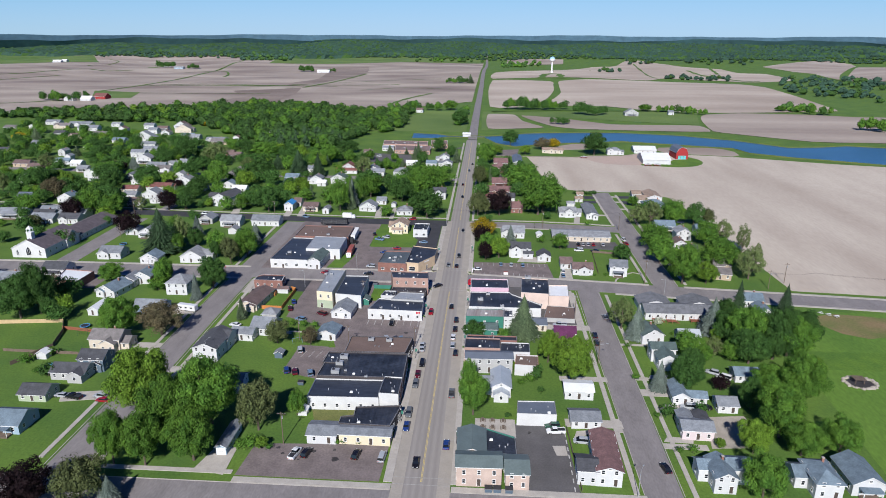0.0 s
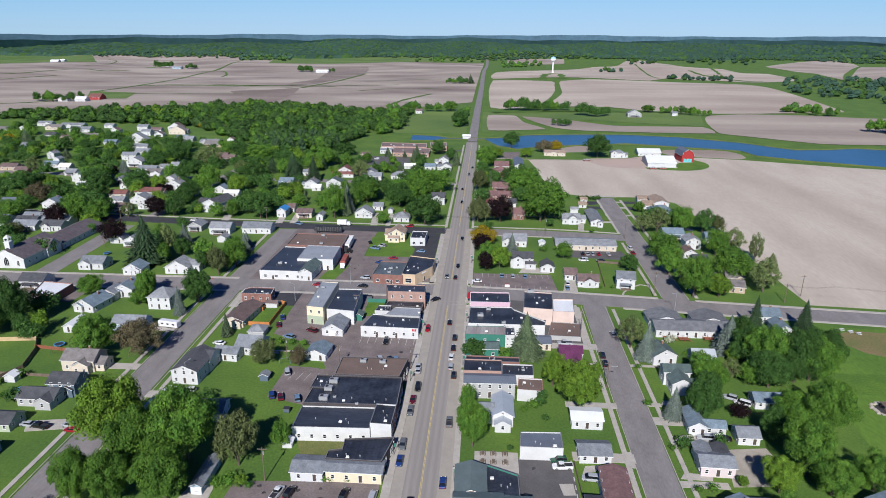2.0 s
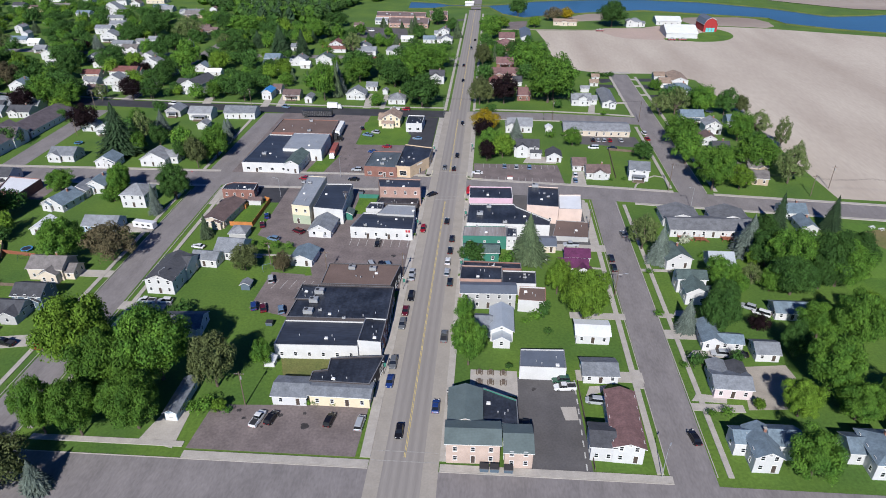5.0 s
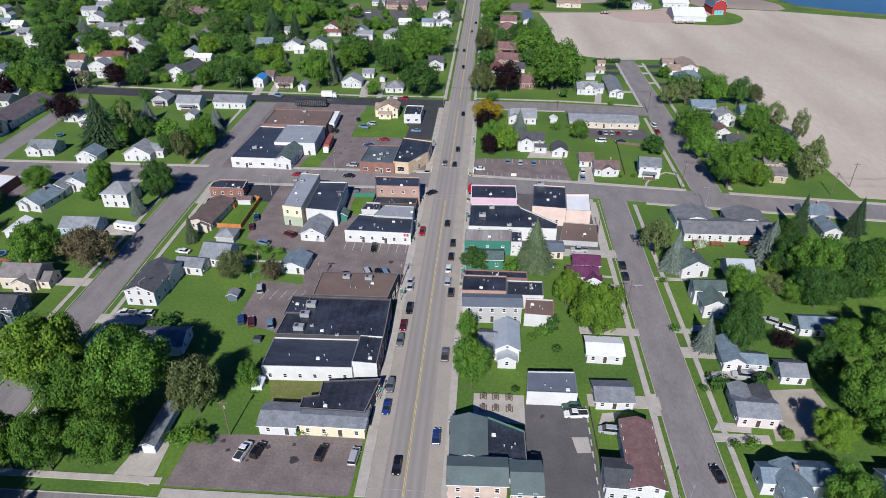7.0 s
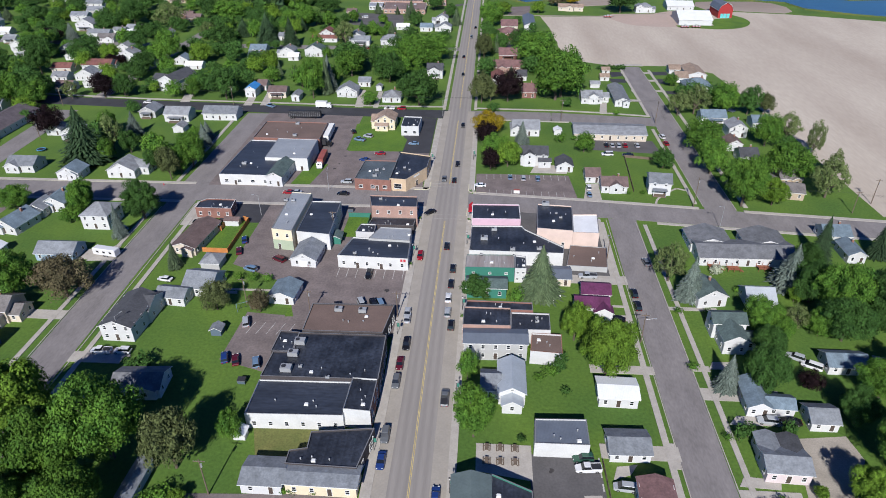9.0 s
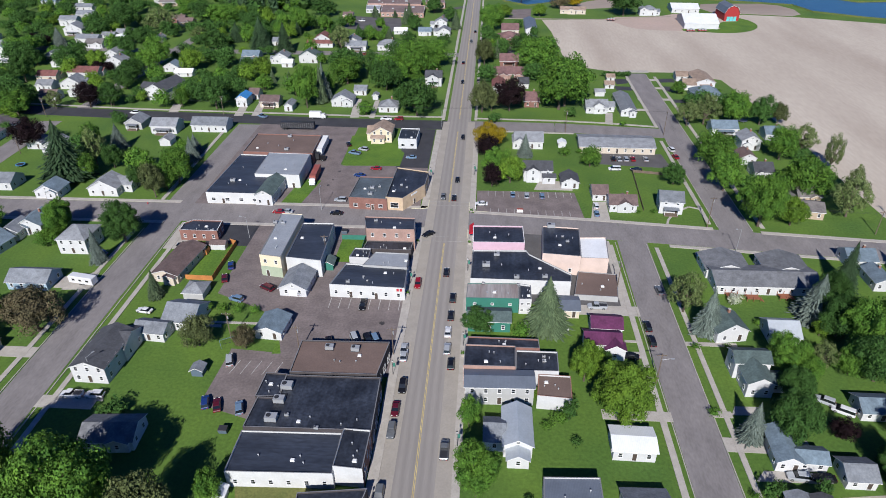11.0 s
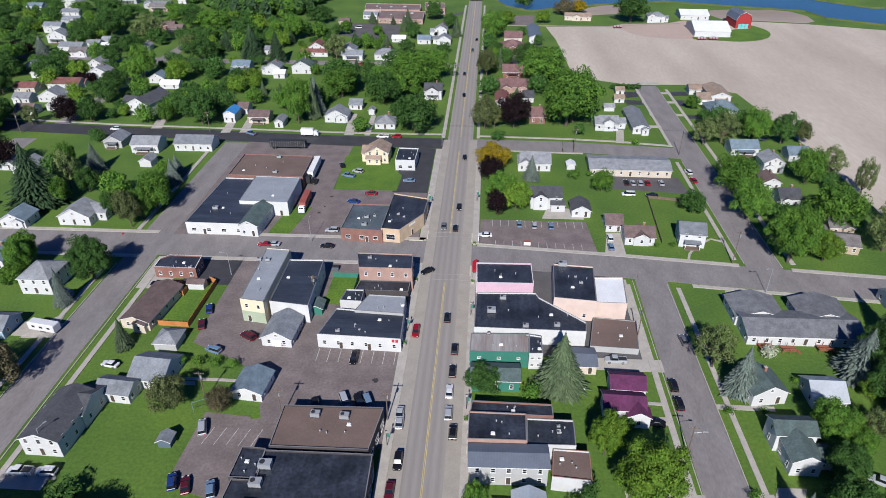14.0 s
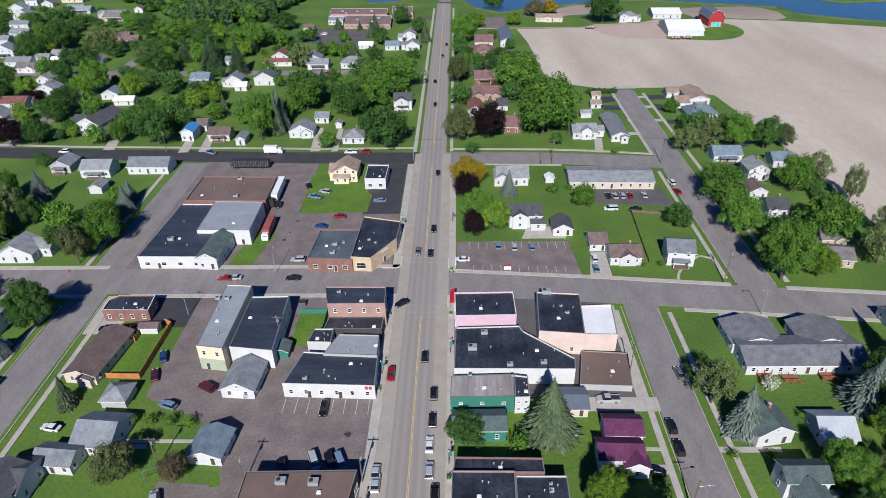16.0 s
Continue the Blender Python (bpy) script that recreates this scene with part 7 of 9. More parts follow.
car("suv", "black", -14.4, -135.4, -8)
car("van", "silver", -7.1, -135.9, -4)
car("pickup", "white", 41.7, -120.4, 95)
car("suv", "green", 40.9, -117.7, 95)
car("van", "silver", 48.7, -124.8, 85)
car("sedan", "black", 89.1, -104.4, 85)
car("suv", "silver", 84.0, -104.4, 85)
car("sedan", "black", 2.7, 200.7, 0)
car("sedan", "grey", 2.1, 19.4, 180)
car("sedan", "black", 6.2, 18.5, 0)
car("sedan", "red", -99.5, -113.5, 85)
car("suv", "silver", -101.7, -111.3, 80)
car("sedan", "white", -90.6, -107.7, 0)
car("suv", "silver", 98.8, -81.7, 60)
car("van", "white", 101.7, -84.8, 60)
car("sedan", "black", -82.2, -20.2, 90)
car("sedan", "black", -77.2, -19.8, 90)
car("suv", "lightblue", -106.9, -26.6, 60)
car("pickup", "lightblue", -93.0, 101.9, 60)
car("pickup", "white", -31.2, 101.2, 90)
car("suv", "red", -25.0, 101.2, 90)
car("sedan", "black", -80.5, 217.9, 90)
car("van", "white", -80.1, 314.3, 90)
car("sedan", "red", -61.4, 218.9, 90)
car("suv", "white", -159.4, 104.4, 90)
car("sedan", "grey", 12.5, 164.2, 0)
car("sedan", "black", 3.8, 161.6, 180)
car("sedan", "black", 7.2, 79.1, 180)
car("sedan", "black", 6.8, 34.0, 180)
car("sedan", "black", 8.2, 281.5, 0)
car("suv", "grey", 6.1, 251.7, 180)
car("pickup", "black", -109.9, -112.3, 80)
car("sedan", "silver", -114.2, -111.7, 85)
utility_pole(-36.1, -131.3, 10.5, 0, False)
utility_pole(94.7, 1.5, 12, 0, False)
utility_pole(-29.7, -71.2, 9, 0, False)
utility_pole(-5.1, -70.5, 9, 0, False)
utility_pole(57.5, -38.4, 10, 90, True)
utility_pole(60.8, -77.3, 9.5, 0, True)
utility_pole(54.2, 88.3, 11, 0, False)
utility_pole(99.0, 88.0, 11, 90, False)
utility_pole(-113.4, 104.1, 10, 0, False)
utility_pole(-202.1, 98.0, 10, 0, False)
utility_pole(-185.6, 51.9, 9, 90, False)
utility_pole(-49.6, -66.6, 9, 0, False)
utility_pole(-32.6, -25.5, 9, 0, False)
utility_pole(-121.6, 38.2, 9, 0, False)
utility_pole(160.5, 7.9, 10, 0, False)
utility_pole(150.1, -0.1, 9, 0, False)
street_lamp(99.6, -14.0, 8.5, 200)
street_lamp(-41.8, 7.4, 8.5, 90)
street_lamp(-61.9, -13.6, 8, 180)
street_lamp(-77.8, -84.9, 8, 60)
street_lamp(59.7, -146.8, 8, 60)
street_lamp(-3.4, 93.1, 8, 0)


# ---- lots, walks, fields, water ----
def lot(name, poly, z, mt, label):
    slab(name, poly, z, mt, label, "parking lot" if "lot" in name else "pavement")


lot("parking_lot_southwest", [(-45, -145.5), (-6.5, -145.5), (-6, -129.5), (-44, -131.5)], 0.03, LOT, "grey asphalt parking lot with dark stains")
lot("parking_lot_centre", [(-61, -46), (-48, -52), (-38, -58), (-29, -66), (-29, -79), (-5.3, -79), (-5.3, -5), (-61, -5)], 0.026, LOT, "brownish asphalt lot behind the shops")
lot("parking_lot_rear", [(-48.9, -90.8), (-48.2, -70.5), (-29, -72), (-29, -97), (-35.3, -95)], 0.022, LOT, "asphalt parking lot with faded bay lines")
lot("parking_lot_link", [(-38.2, -52), (-38.5, -61), (-33.8, -74), (-26, -74), (-26, -52)], 0.06, LOT, "asphalt drive between two parking lots")
lot("parking_lot_northwest", [(-90.9, 9), (-6, 9), (-6, 47.5), (-43, 47.5), (-43, 91.5), (-91.2, 94)], 0.022, LOT, "wide brownish asphalt lot round the shops")
lot("parking_lot_black", [(-19.5, 46), (-6, 46), (-6, 89.5), (-19.5, 90)], 0.034, NEW_ASPHALT, "freshly sealed black parking lot")
lot("parking_lot_east", [(14.8, 9), (53.3, 6), (51.8, 26.2), (14.8, 26.2)], 0.03, LOT, "asphalt parking lot with painted bays")
lot("parking_lot_tavern", [(29.5, -146.5), (45.5, -146.5), (44.3, -117.5), (29.5, -116.8)], 0.03, LOT_DARK, "dark asphalt lot beside the tavern")
lot("parking_lot_motel", [(65, 53.5), (94, 50.5), (92.9, 65), (65, 65)], 0.03, LOT_DARK, "dark asphalt lot in front of the motel")
lot("parking_lot_office", [(-76, -19), (-61, -19), (-61, -5), (-76, -5)], 0.034, NEW_ASPHALT, "small black sealed lot")
slab("apron_office", [(-89.3, -4.2), (-75, -4.2), (-75, -9), (-82, -22), (-88.6, -22)], 0.055, CONCRETE, "pale concrete apron beside a small office", "pavement")
slab("patio", [(18, -122), (30, -124), (30, -114.5), (18, -114.5)], 0.05, CONCRETE, "pale concrete patio of the tavern", "patio")
slab("yard_gravel", [(85, -125), (95.5, -124), (101, -114), (100, -107.5), (88, -109)], 0.02, GRAVEL, "pale gravel yard", "gravel")
slab("driveway_east", [(86, -22), (101, -23), (101, -14.5), (88, -13.5)], 0.03, CONCRETE, "pale concrete driveway", "driveway")
for n, poly in enumerate(([(-58.6, 10.7), (-51, 10.7), (-47.5, 32), (-55.5, 33)], [(-42, 46.8), (-18, 47.3), (-17.5, 61), (-20.8, 66), (-22, 71), (-36, 71), (-37.5, 80), (-44, 80)], [(-28, -126), (-9, -126), (-9, -113), (-33, -112)])):
    slab("lawn", poly, 0.06, DRYGRASS if n == 2 else LAWN, "mown green lawn", "lawn")

lot("yard_east_shops", [(14, -46), (57.5, -46), (57.5, -6), (14, -3)], 0.018, LOT_DARK, "dark asphalt yard between the shops")
slab("apron_east", [(57.5, -46), (59.5, -46), (59.5, -9.5), (57.5, -9.3)], 0.1, CONCRETE, "pale concrete apron beside the street", "pavement")
slab("drive_east", rect(44.5, -50.5, 62.2, -46), 0.06, CONCRETE, "pale concrete drive with a parked pickup", "driveway")
road("avenue", [(-1, 221), (-60, 221.5), (-130, 223), (-255, 226), (-430, 238)], 9, 0.03, ASPHALT, "grey residential avenue")
road("lane_north", [(-190, 108), (-190, 260)], 8, 0.028, ASPHALT, "grey residential lane")
road("church_street", [(-192.5, 10), (-196, 92)], 11, 0.028, ASPHALT, "grey street beside the church")
lot("parking_lot_shops", [(23, 222), (46, 222), (52.4, 262), (52.4, 271), (41, 271), (41, 246), (23, 244)], 0.02, LOT, "grey asphalt lot behind a brick house")
lot("yard_river", [(33, 330), (50, 330), (52.6, 366), (36, 361)], 0.02, LOT, "grey gravel yard near the river")
road("school_lane", [(-16.5, 322), (-16.0, 346), (-12.5, 362), (-7, 369), (-1, 371.5)], 6.5, 0.024, LOT_DARK, "dark asphalt school lane")
road("farm_lane", [(13, 328.3), (60, 327.6), (104, 326.8), (118, 331), (160, 339)], 2.6, 0.03, SOIL2, "narrow dirt farm lane")
for quad in ([(89.6, 173.0), (89.9, 162.8), (96.6, 165.2), (97, 173)], [(88, 159.6), (88, 152.4), (96.6, 152.2), (96.8, 158.6)], [(114.8, 167.4), (123.4, 167.8), (123.4, 174.8), (114.8, 174.4)], [(114.8, 151.6), (122, 150.6), (122, 159.6), (114.8, 160.4)], [(114.8, 133), (121, 133), (121, 138), (114.8, 138)]):
    lot("driveway_pad", quad, 0.02, NEW_ASPHALT, "dark sealed driveway beside a house")
for y0 in (136, 155, 170):
    slab("drive_apron", rect(109.7, y0, 114.6, y0 + 3), 0.17, CONCRETE, "pale concrete apron across the verge", "driveway")
    slab("drive_apron", rect(96.6, y0, 98.3, y0 + 3), 0.17, CONCRETE, "pale concrete apron across the verge", "driveway")
lot("parking_lot_school", [(-92, 333), (-51.5, 327), (-47.7, 301.5), (-53, 281), (-69, 283), (-90, 292)], 0.02, LOT_DARK, "dark asphalt school parking lot")
lot("parking_lot_church", [(-200, -22), (-158, -22), (-158, -4), (-200, -4)], 0.02, LOT, "grey asphalt lot beside an office")
KERB_PAINT = mat("kerb_paint", (0.62, 0.58, 0.42), 0.8, 0.15, 1.0, 5.0)
# sidewalks with their kerb steps
WALKS = [
    rect(-5.4, -145.5, -3.1, -3.6), rect(12.2, -145.5, 14.0, -4.5), rect(-5.6, 10.6, -3.1, 89), rect(12.2, 9.4, 14.4, 89),
    rect(-4.2, 102.5, -2.6, 400), rect(11.8, 102.5, 13.2, 400),
    rect(-82, -145.2, -46, -143.6), rect(-45, -148.3, -3.2, -146.2), rect(12.4, -148.3, 62, -146.4),
    rect(-84, 10.4, -3.2, 12.2), rect(-96, -5.2, -230, -3.4), rect(-230, 10.4, -96, 12.2), rect(-83, -5.2, -5.5, -3.4),
    strip(14, 8.6, 60, 4.6, 1.8), strip(60, 4.6, 96.5, 0.6, 1.8), strip(112, -1.2, 200, -10, 1.8), strip(79, -11.6, 200, -24, 1.5),
    rect(58.9, -146, 60.4, -12), rect(73.8, -146, 75.1, -13), rect(95.4, 4, 96.8, 80), rect(112.9, 2, 114.4, 178), rect(97, 97, 98.4, 178),
    strip(-100.8, -142, -103.8, -9, 1.4), strip(-83.9, -142, -86.6, -6, 1.4), strip(-104, 12, -106, 90, 1.5),
    strip(13.2, 105.0, 54, 103.5, 1.5), strip(54, 103.5, 75, 101.5, 1.5), strip(75, 101.5, 97, 97.8, 1.5), strip(-47, 106.3, -4.2, 106.3, 1.5), strip(-108, 109, -47, 106.3, 1.5), strip(-160, 111.2, -108, 109, 1.5), strip(-320, 125, -160, 111.2, 1.5), strip(14, 88.8, 58, 87.2, 1.2),
]
for w in WALKS:
    slab("sidewalk", w, 0.16, CONCRETE, "pale concrete sidewalk", "sidewalk", 0.3)
# grass verges between the walks and the kerbs lie on the ground sheet; kerbs along the side streets
KERBS = [rect(61.4, -146, 61.6, -10), rect(71.5, -146, 71.7, -11), strip(-97.8, -145, -101.1, -9, 0.25), strip(-86.0, -143, -89.4, -6, 0.25), rect(98.3, 2, 98.5, 80), rect(109.5, 0, 109.7, 182), rect(-82, -148.6, -3.2, -148.4), rect(12.4, -148.6, 62, -148.4)]
for w in KERBS:
    slab("kerb", w, 0.15, CONCRETE, "pale concrete kerb", "kerb", 0.3)
for w in (strip(-9, 10.4, -4.2, 10.4, 0.3), strip(-4.2, 10.4, -3.0, 11.6, 0.3), strip(-3.0, 11.6, -3.0, 17, 0.3), strip(12.1, 16, 12.1, 10.4, 0.3), strip(12.1, 10.4, 13.4, 9.2, 0.3), strip(13.4, 9.2, 19, 8.8, 0.3), strip(12.1, -10, 12.1, -4.4, 0.3)):
    slab("kerb", w, 0.19, KERB_PAINT, "painted pale yellow kerb at the corner", "kerb", 0.3)
# short walks and drives to the street
for i, (x0, y0, x1, y1) in enumerate(((61.5, -119, 59, -112), (71.7, -62.5, 85, -61), (71.7, -98, 90, -94), (71.7, -126, 84, -123.5), (71.7, -88, 76, -86), (45, -117, 62, -113), (46, -90, 62, -87), (-99.6, -77, -112, -73), (-88, -94, -74, -90), (-100.6, -46, -112, -40), (96, 186, 112, 190))):
    slab("driveway", rect(min(x0, x1), y0, max(x0, x1), y1), 0.09 + 0.005 * i, CONCRETE, "pale concrete drive across the verge", "driveway")

for ax, ay, bx, by, wd in ((92.3, 16.8, 88.6, 13.8, 0.8), (88.6, 13.8, 84.9, 9.9, 0.8), (84.9, 9.9, 82.7, 6.5, 0.8), (82.7, 6.5, 81.5, 2.8, 0.8), (92.3, 16.8, 96.1, 15.0, 0.8), (-61.7, -59.7, -44.3, -59.7, 0.9), (55.8, -61.6, 59.0, -61.7, 0.9), (55.1, -67.1, 59.0, -67.1, 2.4)):
    slab("garden_path", strip(ax, ay, bx, by, wd), 0.1, CONCRETE, "pale concrete garden path across the lawn", "path", 0.2)

# ploughed fields, near and far
slab("field_east", [(58.5, 324.6), (63, 285), (66, 200), (92, 187), (129, 187), (150, 173), (155, 122), (158, 90), (158, 40), (160, -2), (430, -26), (520, 120), (420, 288), (330, 312), (254, 340), (218, 347), (190, 345), (160, 338), (113, 325.2)], 0.012, FIELD, "wide bare tan ploughed field", "field", 0.1)
slab("farmyard", [(106, 326), (113, 317), (120, 303), (127, 296), (140, 292.5), (158, 291), (170, 300), (186, 330), (190, 348), (165, 349), (150, 339), (117, 336)], 0.022, DIRT, "reddish bare dirt farmyard", "farmyard", 0.1)
slab("field_river", [(90, 383), (101, 396), (115, 406), (128, 406), (126, 385), (118, 371), (98, 366)], 0.02, SOIL2, "bare tan soil by the river", "field", 0.1)
slab("field_bend", [(190, 372), (196, 388), (212, 391), (245, 391), (258, 385), (265, 369), (263, 350), (254, 343), (217, 351), (196, 354)], 0.02, SOIL2, "bare tan soil in the river bend", "field", 0.1)
slab("park_lawn", [(126, -150), (330, -150), (330, -34), (172, -25), (150, -23), (134, -60)], 0.004, PARK, "wide bright green mown park lawn", "lawn")
patch("meadow", ((-118, 480), (-4, 480), (-4, 690), (-70, 690)), MEADOW, "bright mown meadow beside the road", "meadow", 0.02, 4)
patch("meadow", ((14, 500), (14, 690), (30, 690), (30, 500)), MEADOW, "grassy verge beside the road", "meadow", 0.02, 4)

# the river
NEAR = [(-62, 425), (-36, 428), (-22, 440), (18, 438), (31, 399), (50, 380), (70, 392), (95, 403), (130, 414), (166, 424), (222, 404), (270, 388), (276, 362), (307, 341), (349, 322), (375, 309), (470, 280), (620, 250)]
FARB = [(-64, 466), (-36, 459), (-22, 447), (18, 446), (35, 452), (50, 462), (65, 473), (100, 481), (140, 486), (178, 488), (238, 472), (290, 440), (312, 416), (329, 398), (362, 402), (395, 413), (500, 380), (650, 320)]
m = M()
for i in range(len(NEAR) - 1):
    m.face([(*NEAR[i], 0.05), (*NEAR[i + 1], 0.05), (*FARB[i + 1], 0.05), (*FARB[i], 0.05)], WATER)
tagged(m.ob("river"), "calm deep blue river", "water", kind="structure")
REED = mat("reedy_bank", (0.13, 0.15, 0.035), 0.95, 0.25, 0.08, 1.0, 0.5, col2=(0.07, 0.115, 0.025))
for side, sgn in ((NEAR, -1), (FARB, 1)):
    m = M()
    for i in range(len(side) - 1):
        for a, b, wd in ((side[i], side[i + 1], 5.0),):
            m.face([(a[0], a[1], 0.04), (b[0], b[1], 0.04), (b[0], b[1] + sgn * wd * 0.4, 0.9), (a[0], a[1] + sgn * wd * 0.4, 0.9)][:: -sgn], REED)
            m.face([(a[0], a[1] + sgn * wd * 0.4, 0.9), (b[0], b[1] + sgn * wd * 0.4, 0.9), (b[0], b[1] + sgn * wd, 0.0), (a[0], a[1] + sgn * wd, 0.0)][:: -sgn], REED)
    tagged(m.ob("river_bank"), "low reedy green river bank", "bank", kind="structure")


# ---- woods ----
def canopy(name, seed, label):
    """A closed forest canopy seen from far: many crown tops of uneven height over the rising land."""
    rng = np.random.default_rng(seed)
    nx, ny, m = 560, 86, M()
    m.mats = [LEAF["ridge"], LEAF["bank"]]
    for j in range(ny):
        for i in range(nx):
            x = -3700 + 7400 * i / (nx - 1) + rng.uniform(-4, 4)
            edge = 2640 + 110 * math.sin(x * 0.0041 + 1) + 60 * math.sin(x * 0.011) + 35 * math.sin(x * 0.029 + 2)
            y = edge + (4750 - edge) * j / (ny - 1) + rng.uniform(-8, 8)
            m.v.append((x, y, terrain(x, y) + (0 if j == 0 else rng.uniform(5, 17))))
    for j in range(ny - 1):
        for i in range(nx - 1):
            a = j * nx + i
            k = int(rng.random() < 0.3)
            for f in ((a, a + 1, a + nx + 1), (a, a + nx + 1, a + nx)):
                m.f.append(f)
                m.k.append(k)
    return tagged(m.ob(name), label, "woods", kind="stuff")


def outline_zone(poly):
    """Random places inside an outline."""
    x0, x1, y0, y1 = min(p[0] for p in poly), max(p[0] for p in poly), min(p[1] for p in poly), max(p[1] for p in poly)

    def pick(rng):
        while True:
            x, y = rng.uniform(x0, x1), rng.uniform(y0, y1)
            odd = False
            for (ax, ay), (bx, by) in zip(poly, poly[1:] + poly[:1]):
                if (ay > y) != (by > y) and x < ax + (y - ay) / (by - ay) * (bx - ax):
                    odd = not odd
            if odd:
                return x, y
    return pick


WOOD_EDGE = [(-640, 560), (-535, 535), (-400, 520), (-330, 500), (-264, 425), (-178, 332), (-135, 335), (-120, 420), (-82, 500), (-88, 640), (-130, 660), (-340, 735), (-480, 660), (-640, 600)]
woods("riverside_woods", outline_zone(WOOD_EDGE), 950, 1, (3.2, 7.4), (1.3, 2.1), 80, FW, "dense green woods beside the town")
woods("riverside_woods", outline_zone([(-560, 610), (-420, 560), (-200, 560), (-90, 560), (-92, 640), (-340, 735), (-480, 660)]), 260, 2, (3.2, 6.8), (1.3, 2.2), 80, ["maple", "lime", "maple", "oak"], "lighter green trees along the back of the woods")
woods("pine_wood", outline_zone([(-215, 372), (-178, 328), (-140, 335), (-125, 400), (-190, 420)]), 60, 5, (2.6, 4.0), (3.2, 4.4), 90, ["pine", "bank"], "dark tall pines at the edge of the woods")
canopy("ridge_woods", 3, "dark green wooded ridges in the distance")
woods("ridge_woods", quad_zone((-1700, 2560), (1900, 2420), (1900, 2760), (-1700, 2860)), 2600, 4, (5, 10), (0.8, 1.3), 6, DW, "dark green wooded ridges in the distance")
# garden trees among the houses to the north-west
rng = random.Random(77)
SPOTS = [(o.location.x, o.location.y) for o in bpy.data.objects if o.parent is None and o.type == "EMPTY" and o.get("category") in ("house", "garage", "building", "shed")]
placed = [(o.location.x, o.location.y, o.scale.x) for o in bpy.data.objects if o.parent is None and o.get("category") in ("tree", "pine", "spruce")]


STREETS = [(-130, 125, 218, 234), (-190, 6, 100, 260), (-194, 6, 8, 92), (-60, 30, 300, 345)]


def clear(x, y, r):
    return not any(abs(x - p) < w + r * 0.5 and q0 - r * 0.5 < y < q1 + r * 0.5 for p, w, q0, q1 in STREETS) and not any(abs(x - a) < 0.8 * r + 5 and -((13 if b < 150 else 20) + 0.6 * r) < y - b < 0.6 * r + 4.5 for a, b in SPOTS) and all((x - a) ** 2 + (y - b) ** 2 > (0.5 * (r + c)) ** 2 for a, b, c in placed)


count = 0
for zone, n in (
    (quad_zone((-110, 104), (-8, 102), (-14, 300), (-130, 300)), 55), (quad_zone((-330, -60), (-125, -60), (-125, -8), (-330, -8)), 34), (quad_zone((-330, 16), (-112, 16), (-112, 88), (-330, 100)), 30),
    (quad_zone((16, 100), (60, 100), (50, 300), (16, 300)), 26), (quad_zone((118, 8), (150, 20), (146, 120), (118, 150)), 10), (quad_zone((-420, 122), (-110, 112), (-130, 320), (-560, 520)), 430),
):
    for _ in range(n * 5):
        x, y = zone(rng)
        r = rng.uniform(2.4, 6.0)
        if clear(x, y, r):
            placed.append((x, y, r))
            k = rng.choice(["maple", "oak", "oak", "oak", "lime", "oak", "maple", "pine", "oak"])
            count += 1
            h = r * rng.uniform(1.6, 2.3)
            if count <= 55:
                tree(k, x, y, h, r if k in SMALL else r * 0.8, SMALL if k in SMALL else None)
            else:
                crowd("oak" if k == "pine" else k, x, y, h, r)
            n -= 1
            if n == 0:
                break
m = M()
for k, spots in CROWDS.items():
    src = [SMALL[k][0].children[i].data for i in range(2)]
    crown = [s for s in src if s.name.startswith("crown")][0]
    co = np.empty(len(crown.vertices) * 3)
    crown.vertices.foreach_get("co", co)
    co = co.reshape(-1, 3)
    faces = [tuple(p.vertices) for p in crown.polygons]
    m.mats.append(LEAF[k])
    for x, y, h, r in spots:
        a = (x * 37.7 + y * 91.3) % 6.283
        c_, s_ = math.cos(a), math.sin(a)
        n0 = len(m.v)
        m.v += [tuple(p) for p in np.stack([(co[:, 0] * c_ - co[:, 1] * s_) * r + x, (co[:, 0] * s_ + co[:, 1] * c_) * r + y, co[:, 2] * h + terrain(x, y)], 1)]
        m.f += [tuple(i + n0 for i in f) for f in faces]
        m.k += [len(m.mats) - 1] * len(faces)
tagged(m.ob("garden_trees"), "leafy green trees among far houses and fields", "trees", kind="stuff")

# hills on the horizon, one range behind the other; blue distance haze painted in
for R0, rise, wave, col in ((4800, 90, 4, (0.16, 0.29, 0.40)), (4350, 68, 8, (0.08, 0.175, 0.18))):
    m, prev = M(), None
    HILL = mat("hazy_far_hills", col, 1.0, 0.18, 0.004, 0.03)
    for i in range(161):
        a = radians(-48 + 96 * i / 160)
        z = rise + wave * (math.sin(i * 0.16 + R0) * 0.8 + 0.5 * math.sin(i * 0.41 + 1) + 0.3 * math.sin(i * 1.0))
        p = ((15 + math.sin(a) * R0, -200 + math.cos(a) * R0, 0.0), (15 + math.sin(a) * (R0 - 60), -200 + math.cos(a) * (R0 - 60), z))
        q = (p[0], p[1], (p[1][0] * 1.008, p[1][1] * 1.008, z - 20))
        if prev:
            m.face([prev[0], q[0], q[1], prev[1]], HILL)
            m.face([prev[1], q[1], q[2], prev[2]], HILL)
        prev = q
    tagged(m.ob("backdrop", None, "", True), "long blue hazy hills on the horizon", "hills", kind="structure")


